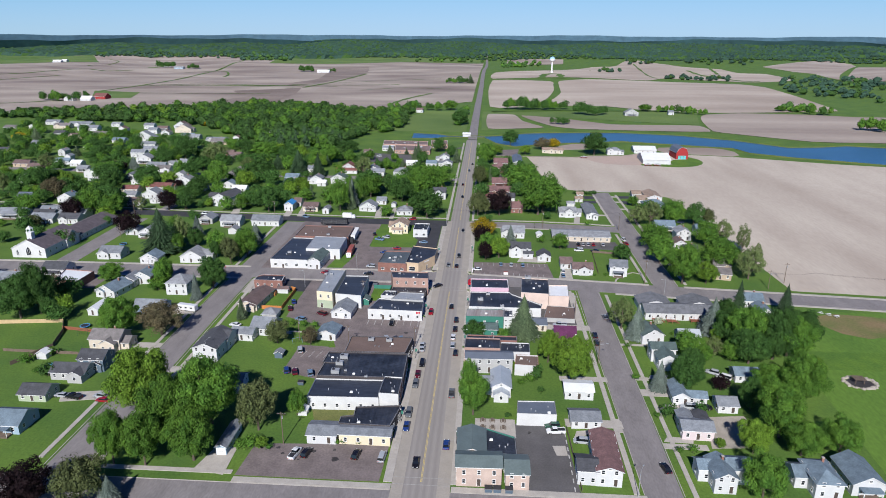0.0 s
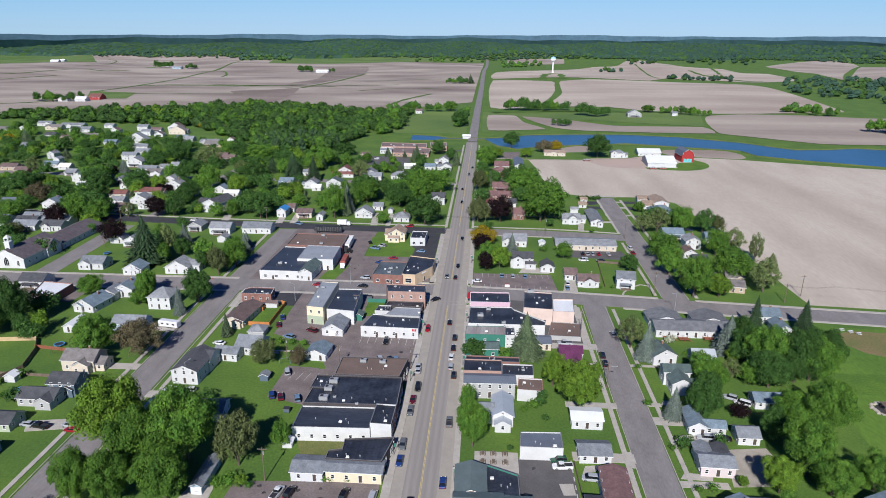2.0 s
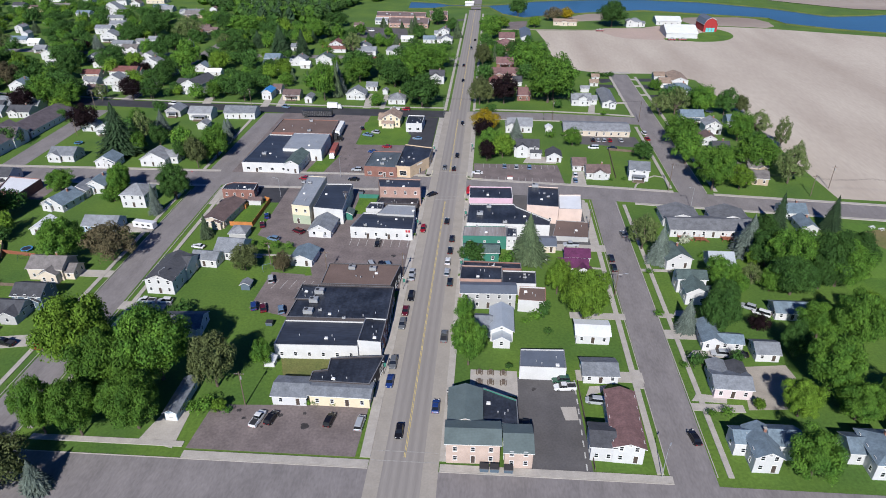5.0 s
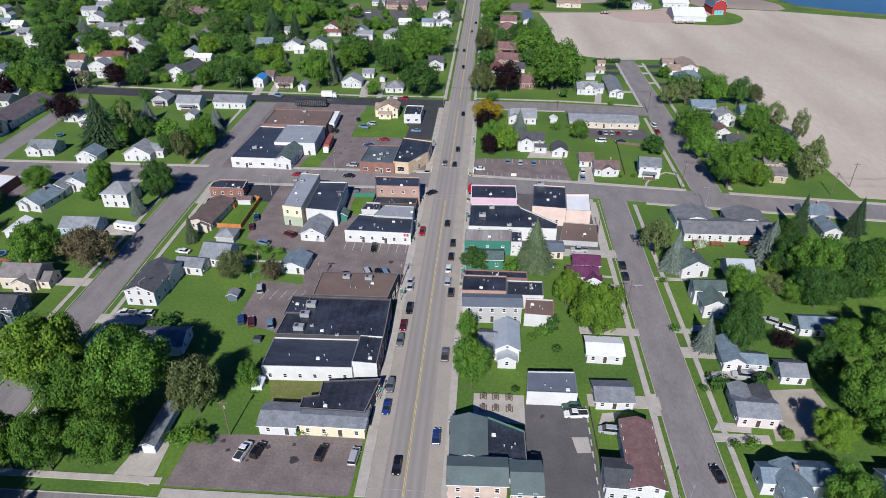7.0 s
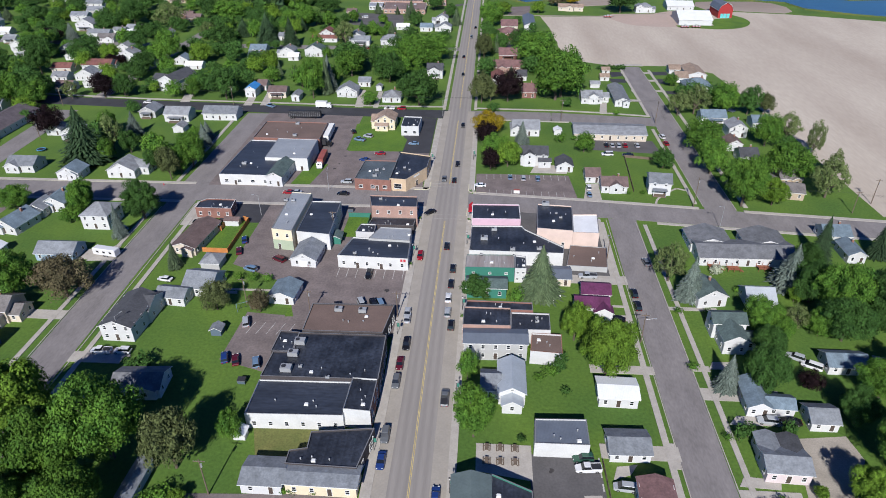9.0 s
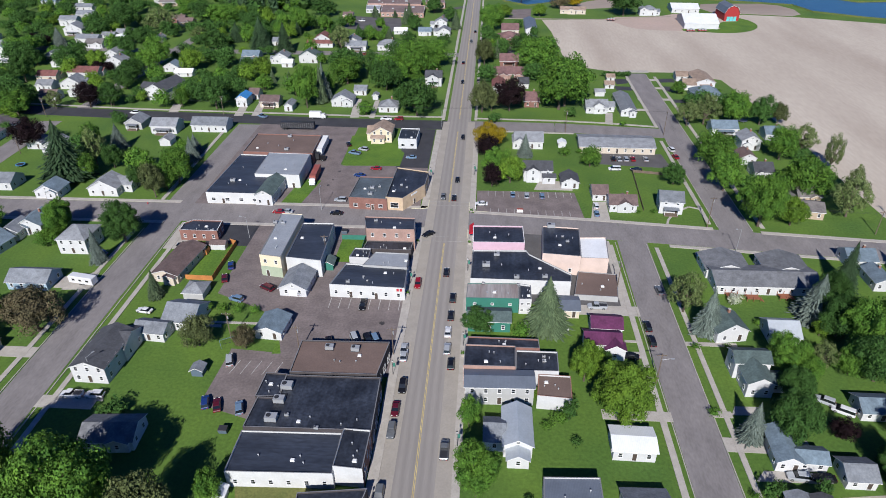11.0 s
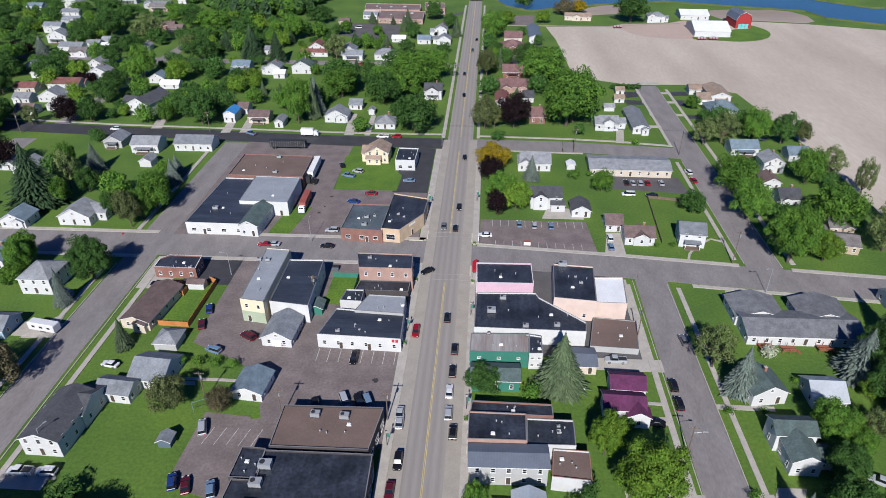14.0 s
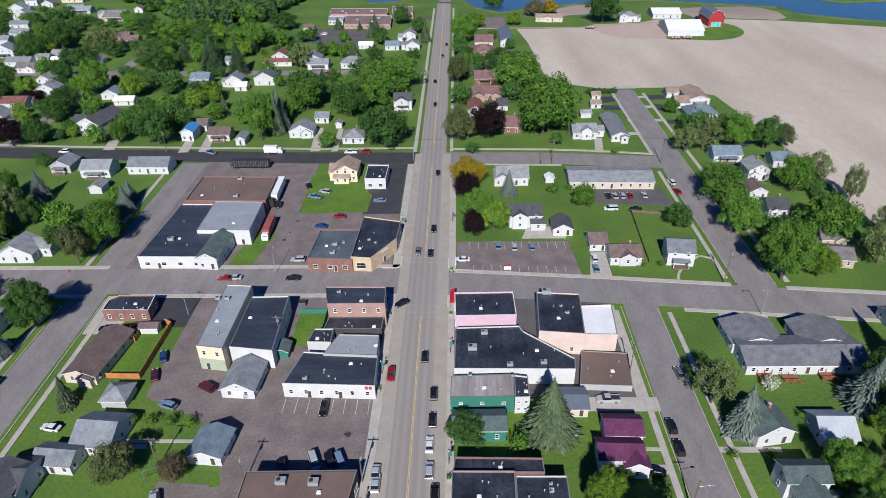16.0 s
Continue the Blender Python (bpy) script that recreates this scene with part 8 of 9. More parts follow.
# ---- church ----
def arch(parent, w, h, x, y, z, rot):
    """A pointed church window with its frame, mullions and pane."""
    ring = lambda k: [(-w / 2 * k, 0.15), (w / 2 * k, 0.15), (w / 2 * k, h * 0.55), (w * 0.3 * k, h * 0.8), (0, h * (0.94 + 0.06 * k)), (-w * 0.3 * k, h * 0.8), (-w / 2 * k, h * 0.55)]
    m = M()
    a, b = ring(1.0), ring(0.84)
    m.loft([[(p, 0.02, q) for p, q in a], [(p, -0.1, q) for p, q in a], [(p, -0.1, q) for p, q in b], [(p, 0.02, q) for p, q in b]], TRIM, False)
    for s in (-w * 0.16, w * 0.16):
        m.box(s - 0.05, -0.08, 0.2, s + 0.05, 0.0, h * 0.75, TRIM)
    o = m.ob("window", parent)
    o.matrix_basis = pose(x, y, z, 0, 0, rot)
    m = M()
    m.face([(p, -0.03, q) for p, q in b], PANE)
    m.ob("pane", o)


def church(x, y):
    r = root("church", x, y)
    W_, R_ = WALLS["whitewash"], ROOFS["plum"]
    gable(r, 0, 15, 18, 30, 5.0, "y", W_, R_, 0.5)
    gable(r, 3.5, 22, 13, 11, 4.6, "x", W_, R_, 0.75)
    gable(r, 1.0, 48, 16, 40, 3.4, "y", W_, R_, 0.38)
    for px, w, hh in ((-6, 1.5, 3.0), (0, 3.0, 4.6), (6, 1.5, 3.0)):
        arch(r, w, hh, px, 0, 1.2, 0)
    for py in (4, 9, 14):
        opening(r, (0.95, 1.35), 9, py, 1.8, 90)
    arch(r, 3.2, 5.0, 10, 22, 1.2, 90)
    for i in range(8):
        opening(r, (0.95, 1.35), 9, 32 + i * 4.4, 1.0, 90)
    m = M()
    m.box(-1.3, 2.5, 8.0, 1.3, 5.1, 12.4, W_)
    m.ob("bell_tower", r)
    m = M()
    m.box(-1.5, 2.3, 12.4, 1.5, 5.3, 12.7, TRIM)
    for sx in (-1, 1):
        for sy in (-1, 1):
            m.box(sx * 1.0 - 0.15, 3.8 + sy * 1.0 - 0.15, 12.7, sx * 1.0 + 0.15, 3.8 + sy * 1.0 + 0.15, 14.4, TRIM)
    m.ob("belfry", r)
    m = M()
    m.loft([[(-1.4, 2.4, 14.4), (1.4, 2.4, 14.4), (1.4, 5.2, 14.4), (-1.4, 5.2, 14.4)], [(-0.1, 3.7, 16.0), (0.1, 3.7, 16.0), (0.1, 3.9, 16.0), (-0.1, 3.9, 16.0)]], W_)
    m.ob("spire", r)
    tagged(r, "white church with a small bell tower and brown roof", "church")


church(-214.5, 16)


# ---- farm ----
def red_barn(x, y, rot):
    r = root("barn", x, y, rot)
    w, d = 11.0, 20.0
    prof = [(-w / 2, 0), (w / 2, 0), (w / 2, 5.5), (w * 0.33, 9.4), (0, 11.2), (-w * 0.33, 9.4), (-w / 2, 5.5)]
    m = M()
    m.loft([[(px, -d / 2, pz) for px, pz in prof], [(px, d / 2, pz) for px, pz in prof]], WALLS["red"])
    m.ob("wall", r)
    m = M()
    up = prof[2:]
    for (ax, az), (bx, bz) in zip(up, up[1:]):
        o = [(ax * 1.06, -d / 2 - 0.5, az + 0.05), (ax * 1.06, d / 2 + 0.5, az + 0.05), (bx * 1.06, d / 2 + 0.5, bz + 0.05), (bx * 1.06, -d / 2 - 0.5, bz + 0.05)]
        hi = [(p[0], p[1], p[2] + 0.2) for p in o]
        m.face(hi, ROOFS["bluegrey"])
        m.face(o[::-1], TRIM)
        for i in range(4):
            m.face([o[i], o[(i + 1) % 4], hi[(i + 1) % 4], hi[i]], TRIM)
    m.ob("roof", r)
    for i in range(3):
        q = M()
        q.box(-3.6 + i * 2.5, -d / 2 - 0.08, 0, -1.4 + i * 2.5, -d / 2 + 0.02, 3.2, TURQ)
        q.ob("door", r, "turquoise barn door")
    tagged(r, "red gambrel barn with a grey metal roof", "barn")


TURQ = mat("turquoise_paint", (0.12, 0.5, 0.5), 0.6, 0.1)
red_barn(201.0, 334.5, 3)
slab("farmyard_grass", [(158, 297.5), (158, 291)] + [(186 + 31 * math.sin(math.radians(a)), 317 - 31.5 * math.cos(math.radians(a))) for a in range(-20, 111, 8)] + [(206, 345), (206, 324), (195, 322), (186, 312), (186, 298)], 0.03, LAWN, "green grass round the farm barns", "grass")


def hay_wagon(x, y, rot):
    """A flat red farm trailer on four wheels, with a load of low crates."""
    r = root("farm_trailer", x, y, rot)
    m = M()
    m.box(-3.2, -1.2, 0.85, 3.2, 1.2, 1.05, WALLS["red"])
    m.ob("bed", r)
    m = M()
    m.box(3.2, -0.06, 0.7, 5.2, 0.06, 0.82, DARKMETAL)
    m.ob("drawbar", r)
    for wx in (-2.2, 2.2):
        for wy in (-1.0, 1.0):
            m = M()
            m.loft([[(wx + 0.45 * math.cos(a * math.pi / 6), wy + o, 0.45 + 0.45 * math.sin(a * math.pi / 6)) for a in range(12)] for o in (-0.13, 0.13)], DARKMETAL)
            m.ob("wheel", r)
    for k, wx in enumerate((-2.0, 0.1, 2.1)):
        m = M()
        m.box(wx - 0.7, -0.8, 1.05, wx + 0.7, 0.8, 1.9 + 0.3 * (k % 2), METAL)
        m.ob("crate", r)
    tagged(r, "red flat farm trailer with grey crates", "trailer", "trucks and trailers")


hay_wagon(162.5, 289.5, 2)
hay_wagon(170.8, 290.0, -3)
hay_wagon(111.0, 322.6, 4)


def water_tower(x, y):
    r = root("water_tower", x, y)
    m = M()
    ring = lambda rad, z: [(math.cos(i * math.pi / 8) * rad, math.sin(i * math.pi / 8) * rad, z) for i in range(16)]
    m.loft([ring(4.2, 0), ring(2.4, 4), ring(2.0, 12), ring(2.0, 26), ring(3.2, 30)], TRIM, False)
    m.ob("pedestal", r, "", True)
    m = M()
    m.loft([ring(3.2, 30), ring(6.5, 32), ring(8.0, 35), ring(7.8, 38)], TRIM, False)
    m.ob("tank", r, "", True)
    m = M()
    m.loft([ring(7.8, 38), ring(6.0, 41), ring(3.0, 43), ring(0.4, 43.8)], PALEBLUE)
    m.ob("tank_top", r, "pale blue tank top", True)
    tagged(r, "white water tower with a round blue-topped tank", "water tower")


PALEBLUE = mat("pale_blue_paint", (0.30, 0.52, 0.66), 0.5, 0.05)
water_tower(203, 1640)


# ---- small garden and street things ----
def garden_chair(x, y, rot):
    r = root("garden_chair", x, y, rot)
    m = M()
    m.box(-0.3, -0.3, 0.38, 0.3, 0.3, 0.44, TRIM)
    m.ob("seat", r)
    m = M()
    m.box(-0.3, 0.26, 0.44, 0.3, 0.32, 1.0, TRIM)
    m.ob("backrest", r)
    for lx in (-0.27, 0.27):
        for ly in (-0.27, 0.27):
            m = M()
            m.box(lx - 0.03, ly - 0.03, 0, lx + 0.03, ly + 0.03, 0.38, TRIM)
            m.ob("leg", r)
    tagged(r, "white garden chair on the lawn", "chair", "garden chairs")


for x, y, a in ((38.7, -59.3, 100), (39.7, -58.2, 10), (39.0, -60.6, 150), (41.1, -58.0, -30)):
    garden_chair(x, y, a)


def hydrant(x, y):
    r = root("fire_hydrant", x, y)
    m = M()
    m.loft([[(q * math.cos(a * math.pi / 5), q * math.sin(a * math.pi / 5), z) for a in range(10)] for q, z in ((0.2, 0), (0.2, 0.06), (0.14, 0.08), (0.14, 0.55), (0.17, 0.57), (0.17, 0.62), (0.11, 0.74), (0.04, 0.8))], REDSIGN)
    m.ob("barrel", r)
    for sx in (-1, 1):
        m = M()
        m.box(min(0.13 * sx, 0.24 * sx), -0.06, 0.4, max(0.13 * sx, 0.24 * sx), 0.06, 0.52, REDSIGN)
        m.ob("outlet", r)
    tagged(r, "red fire hydrant on the street corner", "hydrant")


def trampoline(x, y):
    r = root("trampoline", x, y)
    ring = [(math.cos(a * math.pi / 10), math.sin(a * math.pi / 10)) for a in range(20)]
    m = M()
    m.loft([[(1.85 * c, 1.85 * q, z) for c, q in ring] for z in (0.82, 0.86)], DARKMETAL)
    m.ob("jumping_mat", r)
    m = M()
    m.loft([[(q * c, q * d, z) for c, d in ring] for q, z in ((1.87, 0.8), (2.15, 0.8), (2.15, 0.9), (1.87, 0.9))], ROOFS["bluegrey"], False)
    m.ob("frame", r)
    for a in range(0, 20, 5):
        m = M()
        m.box(2.0 * ring[a][0] - 0.04, 2.0 * ring[a][1] - 0.04, 0, 2.0 * ring[a][0] + 0.04, 2.0 * ring[a][1] + 0.04, 0.82, METAL)
        m.ob("leg", r)
    tagged(r, "round black trampoline on the back lawn", "trampoline")


trampoline(140.2, 106.5)
hydrant(-108.1, 8.8)



# ---- trucks and trailers ----
def wheels(r, spots, rad=0.5):
    for x, y in spots:
        w = M()
        w.tube((x - 0.15, y, rad), (x + 0.15, y, rad), rad, rad, 12, TYRE)
        o = w.ob("wheel", r, "black tyre")
        w = M()
        w.tube((x - 0.16, y, rad), (x + 0.16, y, rad), rad * 0.55, rad * 0.55, 8, RIM)
        w.ob("rim", o)


def trailer(x, y, rot, L, col, label):
    r = root("semi_trailer", x, y, rot)
    m = M()
    m.box(-1.28, -L / 2, 1.15, 1.28, L / 2, 3.95, col)
    for i in range(int(L)):
        m.box(-1.31, -L / 2 + i + 0.4, 1.2, -1.28, -L / 2 + i + 0.46, 3.9, METAL)
        m.box(1.28, -L / 2 + i + 0.4, 1.2, 1.31, -L / 2 + i + 0.46, 3.9, METAL)
    m.ob("cargo_box", r)
    m = M()
    m.box(-0.5, -L / 2, 0.85, 0.5, L / 2, 1.15, DARKMETAL)
    m.ob("chassis", r)
    wheels(r, [(s, L / 2 - 1.2 - k * 1.2) for s in (-1.05, 1.05) for k in (0, 1)])
    for s in (-0.8, 0.8):
        m = M()
        m.box(s - 0.08, -L / 2 + 2.6, 0.05, s + 0.08, -L / 2 + 2.8, 1.15, DARKMETAL)
        m.ob("landing_leg", r)
    tagged(r, label, "trailer", "trucks and trailers")


def truck(x, y, rot, box_col, cab_col, L, label):
    r = root("truck", x, y, rot)
    m = M()
    m.box(-1.2, -L / 2 + 2.3, 1.0, 1.2, L / 2, 3.6, box_col)
    m.ob("cargo_box", r)
    m = M()
    m.loft([[(-1.1, -L / 2, 0.6), (1.1, -L / 2, 0.6), (1.1, -L / 2 + 2.1, 0.6), (-1.1, -L / 2 + 2.1, 0.6)], [(-1.1, -L / 2, 1.7), (1.1, -L / 2, 1.7), (1.1, -L / 2 + 2.1, 1.7), (-1.1, -L / 2 + 2.1, 1.7)], [(-1.0, -L / 2 + 0.6, 2.7), (1.0, -L / 2 + 0.6, 2.7), (1.0, -L / 2 + 2.1, 2.7), (-1.0, -L / 2 + 2.1, 2.7)]], cab_col)
    m.ob("cab", r)
    m = M()
    m.box(-0.9, -L / 2 + 0.2, 1.75, 0.9, -L / 2 + 0.5, 2.4, CARGLASS)
    m.ob("windscreen", r)
    wheels(r, [(s, q) for s in (-1.0, 1.0) for q in (-L / 2 + 1.0, L / 2 - 1.4)])
    tagged(r, label, "truck", "trucks and trailers")


REDBOX = mat("faded_red_box", (0.32, 0.09, 0.07), 0.6, 0.12)
trailer(-53.6, 62, 2, 16, TRIM, "white ribbed semi trailer parked on asphalt")
trailer(-71, 86.5, 90, 16, DARKMETAL, "dark ribbed semi trailer parked by the street")
truck(-50.2, 33, 2, REDBOX, PAINT["white"], 13, "white truck with a faded red cargo box")
truck(-53.5, 51.5, 92, DARKMETAL, PAINT["black"], 6.5, "dark flatbed truck parked beside the store")
truck(-65, 101.5, 90, TRIM, PAINT["white"], 8, "white box truck parked on the street")


def camper(x, y, rot):
    r = root("camper", x, y, rot)
    m = M()
    m.loft([[(-1.2, -4.2, 0.6), (1.2, -4.2, 0.6), (1.2, 4.2, 0.6), (-1.2, 4.2, 0.6)], [(-1.2, -4.2, 2.7), (1.2, -4.2, 2.7), (1.2, 4.2, 2.7), (-1.2, 4.2, 2.7)], [(-1.05, -3.9, 2.95), (1.05, -3.9, 2.95), (1.05, 4.0, 2.95), (-1.05, 4.0, 2.95)]], PAINT["white"])
    m.ob("body", r)
    for q in (-2.4, 0, 2.4):
        w = M()
        w.box(-1.22, q - 0.5, 1.5, 1.22, q + 0.5, 2.1, CARGLASS)
        w.ob("side_window", r)
    wheels(r, [(s, q) for s in (-1.05, 1.05) for q in (-0.6, 0.4)], 0.35)
    tagged(r, "white camper parked on a concrete drive", "camper", "trucks and trailers")


camper(-103.8, -43.2, 80)


# ---- fences ----
def fence(pts, h, mt, label, step=2.4):
    cx, cy = pts[0]
    r = root("fence", cx, cy)
    for (ax, ay), (bx, by) in zip(pts, pts[1:]):
        L = math.hypot(bx - ax, by - ay)
        n = max(1, round(L / step))
        ang = math.atan2(by - ay, bx - ax)
        post, pan = M(), M()
        s = L / n
        post.box(-0.06, -0.06, 0, 0.06, 0.06, h + 0.1, mt)
        k = int(s / 0.3)
        rings = []
        for i in range(k):
            for u in (0.06 + i * (s - 0.12) / k, 0.05 + (i + 1) * (s - 0.12) / k):
                y0, z1 = -0.03 - 0.02 * (i % 2), h - 0.05 * (i % 3 == 0)
                rings.append([(u, 0.02, 0.06), (u, y0, 0.06), (u, y0, z1), (u, 0.02, z1)])
        pan.loft(rings, mt)
        pm, qm = post.mesh("post"), pan.mesh("panel")
        for i in range(n):
            for nm, me in (("post", pm), ("panel", qm)):
                o = part(nm, me, r)
                o.matrix_basis = Matrix.Translation((ax - cx + (bx - ax) * i / n, ay - cy + (by - ay) * i / n, 0)) @ Matrix.Rotation(ang, 4, "Z")
    tagged(r, label, "fence", "fences")


fence([(-73.4, -39.4), (-64.9, -39.6), (-64.7, -18.7), (-67.2, -17.4)], 1.8, FENCE_OR, "orange-stained board fence round a lawn")
fence([(-74.0, -24.6), (-72.2, -25.4), (-72.4, -22.2)], 1.8, FENCE_OR, "short orange-stained board fence")
TANF = mat("new_pine_boards", (0.55, 0.40, 0.22), 0.8, 0.12, 0.8, 8.0)
fence([(-175, -61.5), (-148.3, -58.2)], 1.7, TANF, "new tan board fence round a yard")
fence([(-148.3, -58.2), (-143, -66.6), (-139, -79)], 1.6, WOOD, "dark weathered board fence")
fence([(-145, -64), (-131, -66)], 1.4, DECK, "reddish board fence behind a garden")
fence([(-154.9, -83.4), (-125.9, -84.0)], 1.2, WOOD, "low brown board fence between two yards")
fence([(-139, -79), (-145.1, -93.4)], 1.5, WOOD, "dark weathered board fence")
fence([(77.2, 46), (89.1, 43.8)], 1.2, WOOD, "dark garden fence on a lawn")
fence([(77.2, 46), (75.2, 12.4)], 1.2, WOOD, "dark garden fence on a lawn")
fence([(45.8, -146), (45.0, -118)], 1.2, WOOD, "low dark fence beside the parking lot")
fence([(-30, -13), (-22, -13), (-22, -24)], 1.8, WALLS["green"], "green board fence behind the shops")
slab("lawn", [(-73.4, -39.2), (-65.2, -39.4), (-65, -18.8), (-67.4, -17.8), (-72.8, -22.4)], 0.05, LAWN, "small fenced green lawn", "lawn")
slab("lawn", [(-30, -27), (-21, -27), (-21, -12), (-30, -12)], 0.05, LAWN, "small green yard behind the shops", "lawn")
slab("lawn", [(-37, -72), (-27.5, -71), (-27.5, -55), (-37, -56)], 0.045, LAWN, "green grass round a garage", "lawn")


# ---- bay lines and stains ----
def lines(rects, label):
    m = M()
    for a, b, c, d, w in rects:
        m.prism(strip(a, b, c, d, w), 0.034, 0.05, WHITE_LINE)
    tagged(m.ob("bay_line"), label, "road marking", kind="structure")


lines([(-26.5 + i * 2.9, -51.5, -26.5 + i * 2.9, -46.5, 0.14) for i in range(8)], "white parking bay lines")
lines([(-45.5 + i * 2.8, -80, -44.3 + i * 2.8, -75, 0.14) for i in range(5)], "white parking bay lines")
lines([(19 + i * 2.85, 21.5, 19 + i * 2.85, 26, 0.14) for i in range(12)], "white parking bay lines")
lines([(20 + i * 2.85, 8.4 - i * 0.12, 20 + i * 2.85, 12 - i * 0.12, 0.14) for i in range(11)], "white parking bay lines")
lines([(44.2 + i * 0.02, -146 + i * 3.4, 44.2 + i * 0.02, -144.2 + i * 3.4, 0.3) for i in range(9)], "broken white edge line")
STAIN = mat("oil_stain", (0.05, 0.045, 0.045), 0.7, 0.2, 0.8, 3.0)


def stain(x, y, r, seed):
    rng = random.Random(seed)
    pts = [(x + math.cos(a * 0.5236) * r * rng.uniform(0.5, 1.2), y + math.sin(a * 0.5236) * r * rng.uniform(0.5, 1.2)) for a in range(12)]
    slab("stain", pts, 0.036, STAIN, "dark oil stain on asphalt", "stain", 0.01)


for i, (x, y, r) in enumerate(((-20, -137, 1.1), (-37, -133, 0.7), (-35, -135.5, 0.6), (-26.5, -134, 0.7), (-21, -133, 0.6), (-30, -138, 0.4), (-14, -135, 0.5), (-44, 28, 0.8), (-43, 33, 0.6), (-10, -57.5, 1.0), (-42, 41, 0.7), (34, -121, 0.7))):
    stain(x, y, r, i)


# ---- yards and small things ----
def picnic_table(x, y, rot=0, mt=WOOD, label="brown wooden picnic table on a concrete patio"):
    r = root("picnic_table", x, y, rot)
    for nm, a, b, c, d, z in (("tabletop", -0.9, -0.4, 0.9, 0.4, 0.75), ("bench", -0.9, -0.85, 0.9, -0.6, 0.45), ("bench", -0.9, 0.6, 0.9, 0.85, 0.45)):
        m = M()
        m.box(a, b, z - 0.05, c, d, z, mt)
        m.ob(nm, r)
    for sx in (-0.65, 0.65):
        m = M()
        m.tube((sx, -0.7, 0), (sx, 0.25, 0.72), 0.05, 0.05, 4, mt)
        m.tube((sx, 0.7, 0), (sx, -0.25, 0.72), 0.05, 0.05, 4, mt)
        m.ob("leg_frame", r)
    for o in r.children:
        o.location.z += 0.05
    tagged(r, label, "picnic table", "picnic tables")


for x in (20.3, 23.2, 26.4):
    for y in (-115.9, -119.6):
        picnic_table(x, y, 90)


for x, y in ((160.6, -27), (163.2, -28.6), (165.6, -30.2)):
    picnic_table(x, y, 20, TRIM, "white painted picnic table on park grass")


def trampoline(x, y):
    r = root("trampoline", x, y)
    ring = lambda q, z: [(math.cos(i * math.pi / 9) * q, math.sin(i * math.pi / 9) * q, z) for i in range(18)]
    m = M()
    m.loft([ring(1.9, 0.85), ring(1.9, 0.95), ring(1.6, 0.95), ring(1.6, 0.85)], POOLBLUE, False)
    m.ob("pad", r)
    m = M()
    m.face(ring(1.6, 0.9), DARKMETAL)
    m.ob("mat", r)
    for i in range(6):
        m = M()
        a = i * math.pi / 3
        m.tube((math.cos(a) * 1.8, math.sin(a) * 1.8, 0), (math.cos(a) * 1.8, math.sin(a) * 1.8, 0.86), 0.04, 0.04, 6, METAL)
        m.ob("leg", r)
    tagged(r, "round trampoline with a blue edge on grass", "trampoline")


def pool(x, y, rad):
    r = root("swimming_pool", x, y)
    m = M()
    ring = lambda q, z: [(math.cos(i * math.pi / 10) * q, math.sin(i * math.pi / 10) * q, z) for i in range(20)]
    m.loft([ring(rad, 0), ring(rad, 1.15), ring(rad - 0.12, 1.15), ring(rad - 0.12, 0.9)], POOLBLUE, False)
    m.ob("pool_wall", r)
    m = M()
    m.face(ring(rad - 0.12, 0.95), POOLWATER)
    m.ob("pool_water", r)
    tagged(r, "round blue above-ground pool on a lawn", "pool")


POOLBLUE = mat("blue_vinyl", (0.08, 0.32, 0.6), 0.5, 0.08)
POOLWATER = mat("pool_water", (0.12, 0.45, 0.6), 0.1, 0.1)
pool(-128.5, -94.5, 2.7)
trampoline(-177.5, 39.5)
trampoline(-137, -62)


def play_set(x, y, rot, mt):
    r = root("swing_set", x, y, rot)
    m = M()
    m.tube((-1.8, 0, 2.1), (1.8, 0, 2.1), 0.05, 0.05, 6, mt)
    m.ob("top_bar", r)
    for sx in (-1.8, 1.8):
        for sy in (-0.9, 0.9):
            m = M()
            m.tube((sx, sy, 0), (sx, 0, 2.1), 0.045, 0.045, 6, mt)
            m.ob("leg", r)
    for q in (-0.7, 0.7):
        m = M()
        m.box(q - 0.25, -0.1, 0.5, q + 0.25, 0.1, 0.54, DARKMETAL)
        for s in (-0.22, 0.22):
            m.tube((q + s, 0, 0.54), (q + s, 0, 2.1), 0.012, 0.012, 4, DARKMETAL)
        m.ob("swing", r)
    tagged(r, "metal garden swing set standing on grass", "swing set")


play_set(-49.8, -69, 30, PAINT["lightblue"])
play_set(-134, -68, 10, PAINT["green"])


def deck(x, y, w, d, rot=0):
    r = root("wooden_deck", x, y, rot)
    for i in range(int(d / 0.3)):
        m = M()
        m.box(-w / 2, -d / 2 + i * 0.3, 0.78, w / 2, -d / 2 + i * 0.3 + 0.27, 0.85, DECK)
        m.ob("deck_board", r)
    for sx in (-w / 2, 0, w / 2):
        for sy in (-d / 2, d / 2 - 0.1):
            m = M()
            m.box(sx - 0.06, sy - 0.06, 0, sx + 0.06, sy + 0.06, 1.75, DECK)
            m.ob("post", r)
    m = M()
    m.box(-w / 2, -d / 2 - 0.05, 1.65, w / 2, -d / 2 + 0.05, 1.75, DECK)
    m.ob("rail", r)
    for k in range(4):
        m = M()
        m.box(w / 2 + k * 0.3, -d / 2, 0.6 - k * 0.18, w / 2 + 0.3 + k * 0.3, -d / 2 + 1.2, 0.65 - k * 0.18, DECK)
        m.ob("step", r)
    tagged(r, "reddish cedar deck with steps and rails", "deck", "decks")


